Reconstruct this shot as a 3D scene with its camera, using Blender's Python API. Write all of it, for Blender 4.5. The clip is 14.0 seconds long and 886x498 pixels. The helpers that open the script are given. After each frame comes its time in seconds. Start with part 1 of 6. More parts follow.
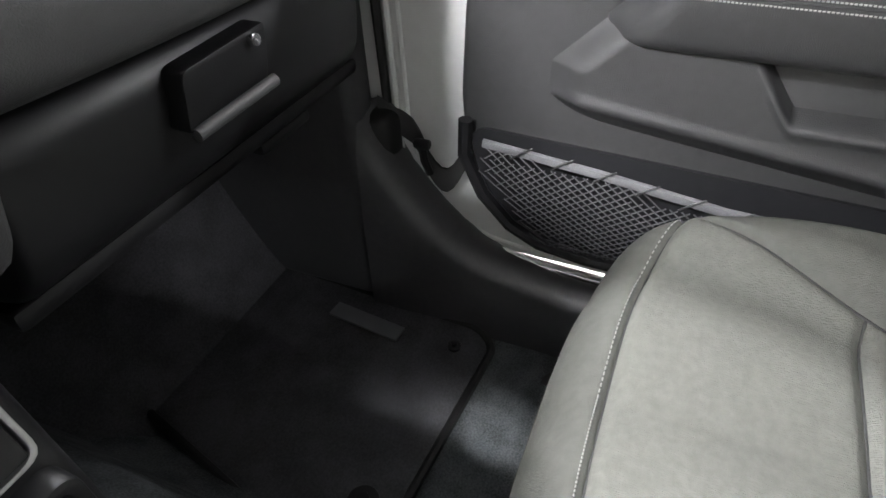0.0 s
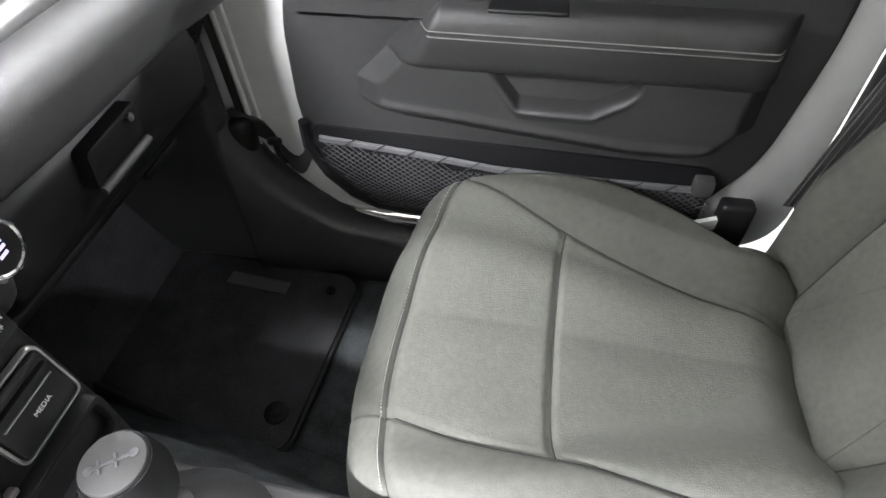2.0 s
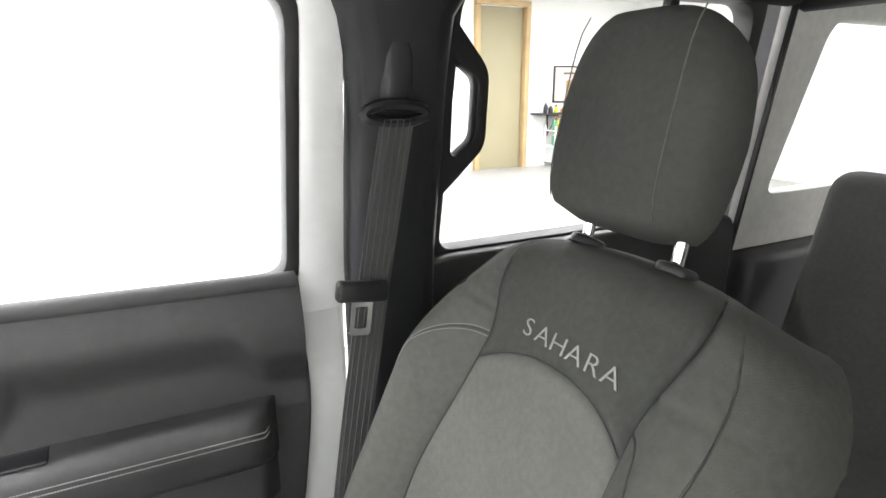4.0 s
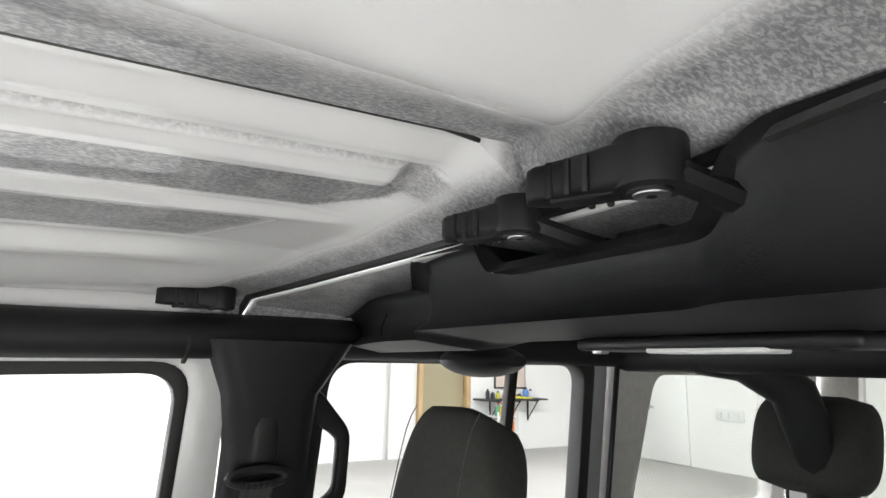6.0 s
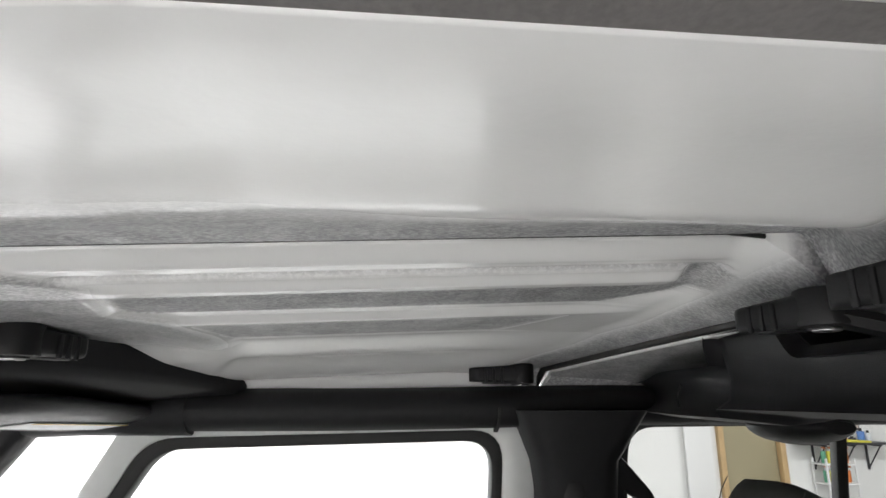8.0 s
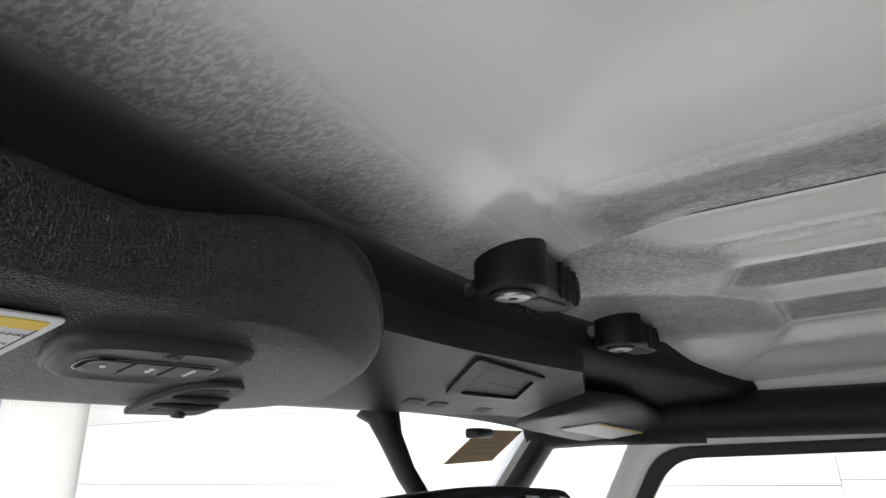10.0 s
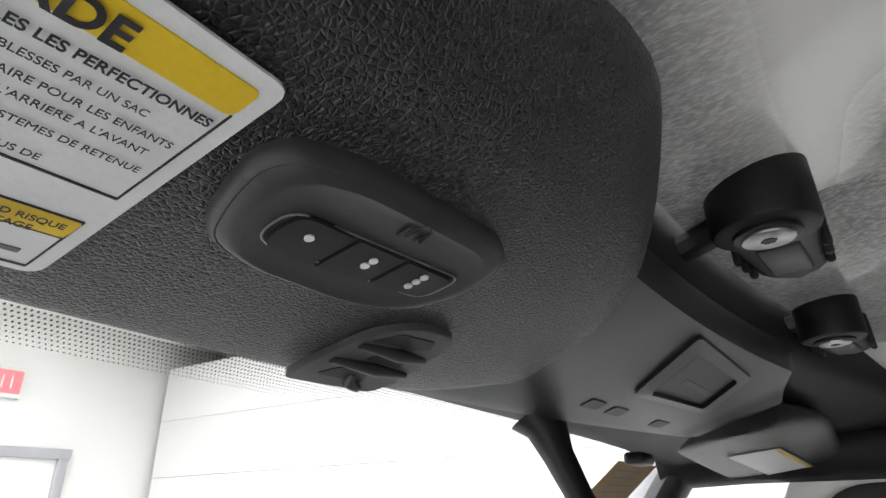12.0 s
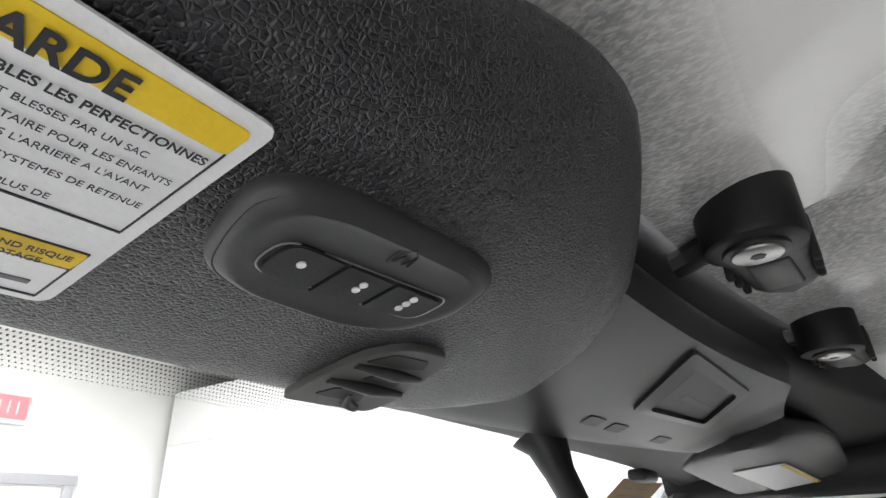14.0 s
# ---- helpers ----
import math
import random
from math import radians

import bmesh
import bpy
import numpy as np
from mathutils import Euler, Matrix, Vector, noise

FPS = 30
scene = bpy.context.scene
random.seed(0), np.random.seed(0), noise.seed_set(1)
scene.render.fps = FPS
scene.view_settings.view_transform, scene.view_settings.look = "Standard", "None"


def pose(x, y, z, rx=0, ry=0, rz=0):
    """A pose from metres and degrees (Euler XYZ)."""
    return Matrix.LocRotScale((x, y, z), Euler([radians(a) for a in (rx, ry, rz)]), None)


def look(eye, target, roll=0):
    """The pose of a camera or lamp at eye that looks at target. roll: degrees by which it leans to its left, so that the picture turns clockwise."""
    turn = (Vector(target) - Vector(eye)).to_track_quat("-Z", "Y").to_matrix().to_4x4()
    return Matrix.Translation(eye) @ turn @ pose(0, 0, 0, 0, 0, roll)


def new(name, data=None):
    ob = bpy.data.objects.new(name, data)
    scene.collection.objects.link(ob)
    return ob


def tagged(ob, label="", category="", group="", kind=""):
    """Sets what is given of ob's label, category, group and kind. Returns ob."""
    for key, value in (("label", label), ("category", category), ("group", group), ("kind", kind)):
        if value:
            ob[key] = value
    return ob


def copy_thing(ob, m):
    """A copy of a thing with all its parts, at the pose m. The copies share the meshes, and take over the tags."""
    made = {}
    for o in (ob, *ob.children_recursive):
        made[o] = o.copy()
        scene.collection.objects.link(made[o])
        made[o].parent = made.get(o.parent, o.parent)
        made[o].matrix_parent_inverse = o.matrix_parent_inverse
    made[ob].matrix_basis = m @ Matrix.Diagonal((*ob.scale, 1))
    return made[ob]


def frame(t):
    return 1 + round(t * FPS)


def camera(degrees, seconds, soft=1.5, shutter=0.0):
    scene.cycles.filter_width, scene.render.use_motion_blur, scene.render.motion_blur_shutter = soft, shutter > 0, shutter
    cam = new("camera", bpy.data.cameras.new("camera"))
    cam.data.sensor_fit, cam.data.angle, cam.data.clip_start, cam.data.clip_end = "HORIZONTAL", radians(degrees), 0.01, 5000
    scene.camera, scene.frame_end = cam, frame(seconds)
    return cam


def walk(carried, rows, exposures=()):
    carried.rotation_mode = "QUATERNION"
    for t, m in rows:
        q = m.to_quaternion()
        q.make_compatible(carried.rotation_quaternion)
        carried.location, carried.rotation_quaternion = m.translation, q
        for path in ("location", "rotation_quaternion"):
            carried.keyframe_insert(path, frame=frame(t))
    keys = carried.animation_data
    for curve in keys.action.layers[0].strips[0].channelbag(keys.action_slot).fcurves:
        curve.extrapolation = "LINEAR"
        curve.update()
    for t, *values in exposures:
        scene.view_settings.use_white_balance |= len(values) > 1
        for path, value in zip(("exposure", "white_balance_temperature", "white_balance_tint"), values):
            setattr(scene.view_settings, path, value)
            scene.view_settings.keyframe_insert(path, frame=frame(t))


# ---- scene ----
cam = camera(74.8, 14.0)
PATH = [
    (0, (0.051, 0.48, 0.714), (1.429, 1.114, -0.589), -2.2),
    (0.5, (0.063, 0.496, 0.692), (1.344, 1.001, -0.759), -2.2),
    (1, (0.018, 0.457, 0.776), (1.288, 0.905, -0.702), -2.4),
    (1.5, (-0.051, 0.402, 0.868), (1.23, 0.805, -0.615), -2.6),
    (2, (-0.075, 0.332, 0.925), (1.235, 0.623, -0.558), -2.7),
    (2.5, (-0.07, 0.245, 0.967), (1.341, 0.314, -0.449), -2.2),
    (3, (-0.068, 0.204, 0.993), (1.457, -0.076, -0.27), -1.3),
    (3.5, (-0.095, 0.186, 1.004), (1.519, -0.456, 0.012), 0.1),
    (4, (-0.132, 0.162, 1.027), (1.578, -0.722, 0.485), -0.2),
    (4.2, (-0.152, 0.159, 1.038), (1.565, -0.787, 0.643), -0.4),
    (6.3, (-0.398, 0.118, 1.178), (1.277, -0.885, 1.611), 1.2),
    (6.5, (-0.417, 0.115, 1.179), (1.278, -0.85, 1.619), 1.1),
    (7, (-0.454, 0.101, 1.181), (1.363, -0.606, 1.626), 0.9),
    (7.5, (-0.452, 0.14, 1.182), (1.429, -0.312, 1.689), 0.8),
    (8, (-0.438, 0.173, 1.219), (1.489, -0.009, 1.72), 0.1),
    (8.5, (-0.461, 0.225, 1.207), (1.458, 0.407, 1.741), -0.1),
    (9, (-0.478, 0.31, 1.194), (1.381, 0.811, 1.735), -0.2),
    (9.2, (-0.478, 0.335, 1.188), (1.35, 0.94, 1.731), -0.4),
    (11.3, (-0.391, 0.601, 1.138), (1.222, 1.499, 1.908), -1.3),
    (11.5, (-0.389, 0.601, 1.138), (1.212, 1.509, 1.921), -1.2),
    (12, (-0.387, 0.598, 1.139), (1.195, 1.514, 1.95), -1.5),
    (12.5, (-0.387, 0.599, 1.139), (1.185, 1.52, 1.963), -1.6),
    (13, (-0.391, 0.592, 1.141), (1.172, 1.507, 1.989), -1.8),
    (13.5, (-0.392, 0.59, 1.139), (1.164, 1.501, 2.004), -2.2),
    (14, (-0.391, 0.59, 1.137), (1.161, 1.504, 2.006), -2.3),
]
EXPOSURES = [(0, 0.2), (1.0, 0.15), (1.5, 0.05), (2.5, 0.0), (3.0, 0.25), (3.5, 0.45), (4.2, 0.5), (6.5, -0.62), (7.5, -0.82), (8.5, -1.2), (9.0, -1.38), (11.3, -1.52), (12.5, -1.45), (14.0, -1.15)]
walk(cam, [(t, look(eye, target, roll)) for t, eye, target, roll in PATH], EXPOSURES)

# ---- world and light ----
world = bpy.data.worlds.new("world")
scene.world = world
world.use_nodes = True
world.node_tree.nodes["Background"].inputs[0].default_value = (0.9, 0.95, 1.0, 1)
world.node_tree.nodes["Background"].inputs[1].default_value = 0.05

GROUND = -0.62      # workshop floor; z = 0 is the floor of the car
CEIL = 2.75


def strip_lamp(x, y, power, length=2.4, width=0.14, turn=0.0):
    lamp = bpy.data.lights.new("tube_light", "AREA")
    lamp.shape, lamp.size, lamp.size_y, lamp.energy = "RECTANGLE", width, length, power
    lamp.color = (0.985, 0.985, 1.02)
    ob = new("tube_light", lamp)
    ob.location = (x, y, CEIL - 0.09)
    ob.rotation_euler = (0, 0, radians(turn))
    return ob


# Unseen tubes: first and fifth follow the seat's shadow edge, others are added fill.
STRIPS = [(-2.12, 1.0, 1550, 2.4, 0), (-2.72, 4.2, 260, 2.4, 0), (2.2, 1.0, 65, 2.4, 0), (1.6, 4.0, 75, 2.4, 0), (1.0, 2.2, 230, 1.0, -15), (2.6, -3.2, 190, 2.4, 0), (-2.72, -4.0, 300, 2.4, 0), (6.5, -3.5, 220, 2.4, 0), (6.5, -7.0, 220, 2.4, 0), (-0.2, 4.6, 260, 2.4, 0)]
for sx, sy, power, length, turn in STRIPS:
    strip_lamp(sx, sy, power, length, turn=turn)

# ---- materials ----


def mat(name, color, rough=0.5, metal=0.0, spread=0.0, spread_scale=8.0, bump=0.0, bump_scale=200.0, kind="noise", coat=0.0, spec=0.5, fine=0.0):
    """A surface: base colour with two scales of variation, and a fine relief."""
    m = bpy.data.materials.new(name)
    m.use_nodes = True
    nt = m.node_tree
    b = nt.nodes["Principled BSDF"]
    b.inputs["Roughness"].default_value = rough
    b.inputs["Metallic"].default_value = metal
    b.inputs["Coat Weight"].default_value = coat
    b.inputs["Specular IOR Level"].default_value = spec
    b.inputs["Base Color"].default_value = (*color, 1)
    tc = nt.nodes.new("ShaderNodeTexCoord")
    if spread:
        n1 = nt.nodes.new("ShaderNodeTexNoise")
        n1.inputs["Scale"].default_value, n1.inputs["Detail"].default_value = spread_scale, 6
        n2 = nt.nodes.new("ShaderNodeTexNoise")
        n2.inputs["Scale"].default_value, n2.inputs["Detail"].default_value = spread_scale * 14, 3
        add = nt.nodes.new("ShaderNodeMath")
        add.operation = "ADD"
        ramp = nt.nodes.new("ShaderNodeMapRange")
        ramp.inputs[1].default_value, ramp.inputs[2].default_value = 0.75, 1.25
        mix = nt.nodes.new("ShaderNodeMix")
        mix.data_type = "RGBA"
        mix.inputs[6].default_value = (*[c * (1 - spread) for c in color], 1)
        mix.inputs[7].default_value = (*[min(1, c * (1 + spread)) for c in color], 1)
        for n in (n1, n2):
            nt.links.new(tc.outputs["Object"], n.inputs["Vector"])
        nt.links.new(n1.outputs[0], add.inputs[0])
        nt.links.new(n2.outputs[0], add.inputs[1])
        nt.links.new(add.outputs[0], ramp.inputs[0])
        nt.links.new(ramp.outputs[0], mix.inputs[0])
        nt.links.new(mix.outputs[2], b.inputs["Base Color"])
        r2 = nt.nodes.new("ShaderNodeMapRange")
        r2.inputs[3].default_value, r2.inputs[4].default_value = max(0.02, rough - 0.07), min(1, rough + 0.07)
        nt.links.new(n1.outputs[0], r2.inputs[0])
        nt.links.new(r2.outputs[0], b.inputs["Roughness"])
    if bump:
        bn = nt.nodes.new("ShaderNodeBump")
        bn.inputs["Strength"].default_value = bump
        bn.inputs["Distance"].default_value = 0.001
        if kind == "leather":
            t = nt.nodes.new("ShaderNodeTexVoronoi")
            t.feature = "DISTANCE_TO_EDGE"
            t.inputs["Scale"].default_value = bump_scale
            w = nt.nodes.new("ShaderNodeTexNoise")
            w.inputs["Scale"].default_value = bump_scale * 0.6
            wm = nt.nodes.new("ShaderNodeMix")
            wm.data_type = "VECTOR"
            wm.inputs[0].default_value = 0.0016
            nt.links.new(tc.outputs["Object"], w.inputs["Vector"])
            nt.links.new(tc.outputs["Object"], wm.inputs[4])
            nt.links.new(w.outputs["Color"], wm.inputs[5])
            nt.links.new(wm.outputs[1], t.inputs["Vector"])
            sm = nt.nodes.new("ShaderNodeMapRange")
            sm.interpolation_type = "SMOOTHSTEP"
            sm.inputs[1].default_value, sm.inputs[2].default_value = 0.0, 0.24
            nt.links.new(t.outputs["Distance"], sm.inputs[0])
            nt.links.new(sm.outputs[0], bn.inputs["Height"])
        elif kind == "weave":
            outs = []
            for stretch in ((1.0, 0.22, 0.22), (0.22, 1.0, 1.0)):
                mp = nt.nodes.new("ShaderNodeMapping")
                mp.inputs["Scale"].default_value = stretch
                mp.inputs["Rotation"].default_value = (0, 0, 0.6)
                w = nt.nodes.new("ShaderNodeTexNoise")
                w.inputs["Scale"].default_value, w.inputs["Detail"].default_value = bump_scale * 4.5, 1
                nt.links.new(tc.outputs["Object"], mp.inputs["Vector"])
                nt.links.new(mp.outputs[0], w.inputs["Vector"])
                outs.append(w.outputs[0])
            mu = nt.nodes.new("ShaderNodeMath")
            mu.operation = "ADD"
            nt.links.new(outs[0], mu.inputs[0])
            nt.links.new(outs[1], mu.inputs[1])
            nt.links.new(mu.outputs[0], bn.inputs["Height"])
        else:
            t = nt.nodes.new("ShaderNodeTexNoise")
            t.inputs["Scale"].default_value, t.inputs["Detail"].default_value = bump_scale, 4
            nt.links.new(tc.outputs["Object"], t.inputs["Vector"])
            nt.links.new(t.outputs[0], bn.inputs["Height"])
        nt.links.new(bn.outputs[0], b.inputs["Normal"])
    return m


def glass_mat(name, tint=(1, 1, 1)):
    m = bpy.data.materials.new(name)
    m.use_nodes = True
    nt = m.node_tree
    b = nt.nodes["Principled BSDF"]
    nt.nodes.remove(b)
    tr = nt.nodes.new("ShaderNodeBsdfTransparent")
    tr.inputs[0].default_value = (*tint, 1)
    gl = nt.nodes.new("ShaderNodeBsdfGlossy")
    gl.inputs["Roughness"].default_value = 0.02
    lw = nt.nodes.new("ShaderNodeLayerWeight")
    lw.inputs[0].default_value = 0.5
    pw = nt.nodes.new("ShaderNodeMath")
    pw.operation = "POWER"
    pw.inputs[1].default_value = 5.0
    fr = nt.nodes.new("ShaderNodeMapRange")
    fr.inputs[3].default_value, fr.inputs[4].default_value = 0.02, 0.45
    nt.links.new(lw.outputs["Facing"], pw.inputs[0])
    nt.links.new(pw.outputs[0], fr.inputs[0])
    mx = nt.nodes.new("ShaderNodeMixShader")
    nt.links.new(fr.outputs[0], mx.inputs[0])
    nt.links.new(tr.outputs[0], mx.inputs[1])
    nt.links.new(gl.outputs[0], mx.inputs[2])
    nt.links.new(mx.outputs[0], nt.nodes["Material Output"].inputs[0])
    return m


def emit_mat(name, color, strength):
    m = mat(name, color, 0.4)
    b = m.node_tree.nodes["Principled BSDF"]
    b.inputs["Emission Color"].default_value = (*color, 1)
    b.inputs["Emission Strength"].default_value = strength
    return m


def speckle_mat(name, share=None):
    """Gel-coated fibreglass: pale and glossy, with a fleck of fibres where the coat is thin."""
    m = mat(name, (0.70, 0.70, 0.69), 0.27, coat=0.3)
    nt = m.node_tree
    b = nt.nodes["Principled BSDF"]
    tc = nt.nodes.new("ShaderNodeTexCoord")
    mp = nt.nodes.new("ShaderNodeMapping")
    mp.inputs["Scale"].default_value = (1.0, 0.42, 0.6)
    t = nt.nodes.new("ShaderNodeTexNoise")
    t.inputs["Scale"].default_value, t.inputs["Detail"].default_value, t.inputs["Roughness"].default_value = 480, 3, 0.5
    t.inputs["Distortion"].default_value = 0.6
    big = nt.nodes.new("ShaderNodeTexNoise")
    big.inputs["Scale"].default_value, big.inputs["Detail"].default_value = 30, 3
    nt.links.new(tc.outputs["Object"], mp.inputs["Vector"])
    nt.links.new(mp.outputs[0], t.inputs["Vector"])
    nt.links.new(tc.outputs["Object"], big.inputs["Vector"])
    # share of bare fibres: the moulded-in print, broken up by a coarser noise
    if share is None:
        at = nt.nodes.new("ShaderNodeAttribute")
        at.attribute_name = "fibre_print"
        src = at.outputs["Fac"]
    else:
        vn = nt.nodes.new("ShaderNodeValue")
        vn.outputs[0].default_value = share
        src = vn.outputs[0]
    br = nt.nodes.new("ShaderNodeMapRange")
    br.inputs[1].default_value, br.inputs[2].default_value = 0.3, 0.7
    br.inputs[3].default_value, br.inputs[4].default_value = 0.72, 1.1
    nt.links.new(big.outputs[0], br.inputs[0])
    sh = nt.nodes.new("ShaderNodeMath")
    sh.operation = "MULTIPLY"
    nt.links.new(src, sh.inputs[0])
    nt.links.new(br.outputs[0], sh.inputs[1])
    r = nt.nodes.new("ShaderNodeMapRange")
    r.interpolation_type = "SMOOTHSTEP"
    r.inputs[1].default_value, r.inputs[2].default_value = 0.68, 0.38
    nt.links.new(t.outputs[0], r.inputs[0])
    mul = nt.nodes.new("ShaderNodeMath")
    mul.operation = "MULTIPLY"
    nt.links.new(r.outputs[0], mul.inputs[0])
    nt.links.new(sh.outputs[0], mul.inputs[1])
    mix = nt.nodes.new("ShaderNodeMix")
    mix.data_type = "RGBA"
    mix.inputs[6].default_value = (0.80, 0.80, 0.795, 1)
    mix.inputs[7].default_value = (0.19, 0.19, 0.196, 1)
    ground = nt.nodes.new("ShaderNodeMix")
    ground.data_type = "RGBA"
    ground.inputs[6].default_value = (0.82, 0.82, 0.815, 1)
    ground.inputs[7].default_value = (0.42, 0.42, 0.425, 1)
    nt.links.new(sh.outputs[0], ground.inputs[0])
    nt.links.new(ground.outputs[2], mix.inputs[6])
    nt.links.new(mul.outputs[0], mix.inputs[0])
    nt.links.new(mix.outputs[2], b.inputs["Base Color"])
    rg = nt.nodes.new("ShaderNodeMapRange")
    rg.inputs[3].default_value, rg.inputs[4].default_value = 0.24, 0.5
    nt.links.new(sh.outputs[0], rg.inputs[0])
    nt.links.new(rg.outputs[0], b.inputs["Roughness"])
    # soft orange peel everywhere, flecks a little sunken
    op = nt.nodes.new("ShaderNodeTexNoise")
    op.inputs["Scale"].default_value = 90
    nt.links.new(tc.outputs["Object"], op.inputs["Vector"])
    sb = nt.nodes.new("ShaderNodeMath")
    sb.operation = "MULTIPLY_ADD"
    sb.inputs[1].default_value = -0.25
    nt.links.new(mul.outputs[0], sb.inputs[0])
    nt.links.new(op.outputs[0], sb.inputs[2])
    bn = nt.nodes.new("ShaderNodeBump")
    bn.inputs["Strength"].default_value, bn.inputs["Distance"].default_value = 0.25, 0.001
    nt.links.new(sb.outputs[0], bn.inputs["Height"])
    nt.links.new(bn.outputs[0], b.inputs["Normal"])
    return m


GRAIN = mat("grained_black_vinyl", (0.021, 0.021, 0.024), 0.38, spread=0.10, spread_scale=6, bump=0.70, bump_scale=610, kind="leather")
PAD = mat("padded_black_trim", (0.010, 0.010, 0.0115), 0.55, spec=0.35, spread=0.12, spread_scale=5, bump=0.22, bump_scale=600)
PLASTIC = mat("black_plastic", (0.012, 0.012, 0.013), 0.42, spec=0.4, spread=0.1, spread_scale=9, bump=0.08, bump_scale=900)
HANDLE = mat("black_rubberised_plastic", (0.009, 0.009, 0.010), 0.48, spec=0.35, spread=0.1, spread_scale=20, bump=0.15, bump_scale=500)
DOORVINYL = mat("dark_door_vinyl", (0.034, 0.034, 0.0345), 0.40, spread=0.12, spread_scale=5, bump=0.25, bump_scale=500, kind="leather")
DASHGREY = mat("grey_dash_vinyl", (0.085, 0.085, 0.086), 0.42, spread=0.08, spread_scale=5, bump=0.2, bump_scale=500, kind="leather")
CLOTH = mat("grey_woven_cloth", (0.1015, 0.1030, 0.0927), 0.85, spread=0.10, spread_scale=9, bump=0.6, bump_scale=190, kind="weave", spec=0.2)
CLOTH2 = mat("grey_fine_cloth", (0.0808, 0.0820, 0.0738), 0.88, spread=0.12, spread_scale=7, bump=0.45, bump_scale=330, kind="weave", spec=0.2)
CLOTH3 = mat("dark_cloth", (0.0522, 0.0530, 0.0477), 0.88, spread=0.12, spread_scale=8, bump=0.4, bump_scale=340, kind="weave", spec=0.2)
THREAD = mat("pale_thread", (0.26, 0.26, 0.245), 0.7, spread=0.1, spread_scale=60)
EMBROID = mat("grey_embroidery", (0.24, 0.24, 0.22), 0.6, spread=0.2, spread_scale=90)
# near-black, so that a cord along a seam reads as groove shade
SEAM = mat("seam_groove_shade", (0.03, 0.03, 0.03), 0.9)
WHITE = mat("white_car_paint", (0.72, 0.73, 0.72), 0.25, spread=0.03, spread_scale=3, coat=0.5, bump=0.03, bump_scale=900)
GREYPAINT = mat("grey_painted_frame", (0.40, 0.40, 0.42), 0.4, spread=0.05, spread_scale=4)
HARDTOP = mat("hardtop_lining", (0.64, 0.625, 0.595), 0.6, spread=0.08, spread_scale=4, bump=0.25, bump_scale=160)
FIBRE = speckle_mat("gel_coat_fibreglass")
FIBREPLAIN = speckle_mat("speckled_fibreglass", 0.8)
RUBBER = mat("black_rubber_seal", (0.012, 0.012, 0.012), 0.55, spread=0.2, spread_scale=30, bump=0.1, bump_scale=300)
CARPET = mat("dark_carpet", (0.085, 0.092, 0.096), 0.95, spread=0.45, spread_scale=26, bump=1.0, bump_scale=380, spec=0.1)
MATCLOTH = mat("floor_mat_weave", (0.075, 0.075, 0.080), 0.95, spread=0.3, spread_scale=22, bump=0.8, bump_scale=500, spec=0.1)
SATIN = mat("satin_silver", (0.55, 0.55, 0.55), 0.32, 0.9, spread=0.05, spread_scale=20)
CHROME = mat("chrome", (0.75, 0.75, 0.76), 0.12, 1.0, spread=0.03, spread_scale=20)
STEEL = mat("zinc_bolt", (0.55, 0.55, 0.55), 0.35, 1.0, spread=0.15, spread_scale=60)
WEB = mat("seat_belt_webbing", (0.050, 0.050, 0.050), 0.75, spread=0.12, spread_scale=30, bump=0.5, bump_scale=420, kind="weave")
HEM = mat("pale_elastic_hem", (0.11, 0.11, 0.115), 0.7, spread=0.2, spread_scale=60, bump=0.4, bump_scale=400)
NETM = mat("net_cord", (0.045, 0.045, 0.047), 0.6, spread=0.2, spread_scale=40)
PAPERW = mat("label_white", (0.72, 0.73, 0.74), 0.45, spread=0.03, spread_scale=40, bump=0.3, bump_scale=260)
PAPERY = mat("label_yellow", (0.72, 0.50, 0.02), 0.45, spread=0.04, spread_scale=40, bump=0.3, bump_scale=260)
INK = mat("label_ink", (0.02, 0.02, 0.025), 0.5)
INKGREY = mat("print_grey", (0.12, 0.12, 0.13), 0.5)
BUTTONDOT = mat("button_print", (0.75, 0.75, 0.75), 0.5)
BROWNPAPER = mat("brown_paper", (0.36, 0.25, 0.13), 0.8, spread=0.12, spread_scale=30)
GLASS = glass_mat("window_glass", (0.97, 0.98, 0.975))
DARKGLASS = glass_mat("tinted_glass", (0.80, 0.82, 0.80))
MIRROR = mat("mirror_glass", (0.8, 0.8, 0.82), 0.02, 1.0)
WALLP = mat("white_wall_paint", (0.80, 0.80, 0.78), 0.7, spread=0.03, spread_scale=0.8, bump=0.2, bump_scale=60)
CEILP = mat("white_ceiling_paint", (0.78, 0.78, 0.76), 0.8, spread=0.03, spread_scale=1)
CONCRETE = mat("pale_concrete", (0.38, 0.37, 0.352), 0.5, spread=0.12, spread_scale=1.2, bump=0.25, bump_scale=40)
WOOD = mat("raw_timber", (0.50, 0.35, 0.18), 0.7, spread=0.18, spread_scale=3, bump=0.3, bump_scale=50)
OLIVE = mat("olive_beige_panel", (0.34, 0.30, 0.19), 0.6, spread=0.06, spread_scale=2)
DOORWHITE = mat("white_door_panel", (0.82, 0.82, 0.81), 0.5, spread=0.02, spread_scale=1)
DARKSTEEL = mat("dark_steel", (0.05, 0.05, 0.055), 0.5, 0.4, spread=0.1, spread_scale=10)
EXITRED = emit_mat("exit_red", (0.90, 0.16, 0.18), 2.0)
LAMPW = mat("lamp_lens", (0.75, 0.75, 0.74), 0.3)
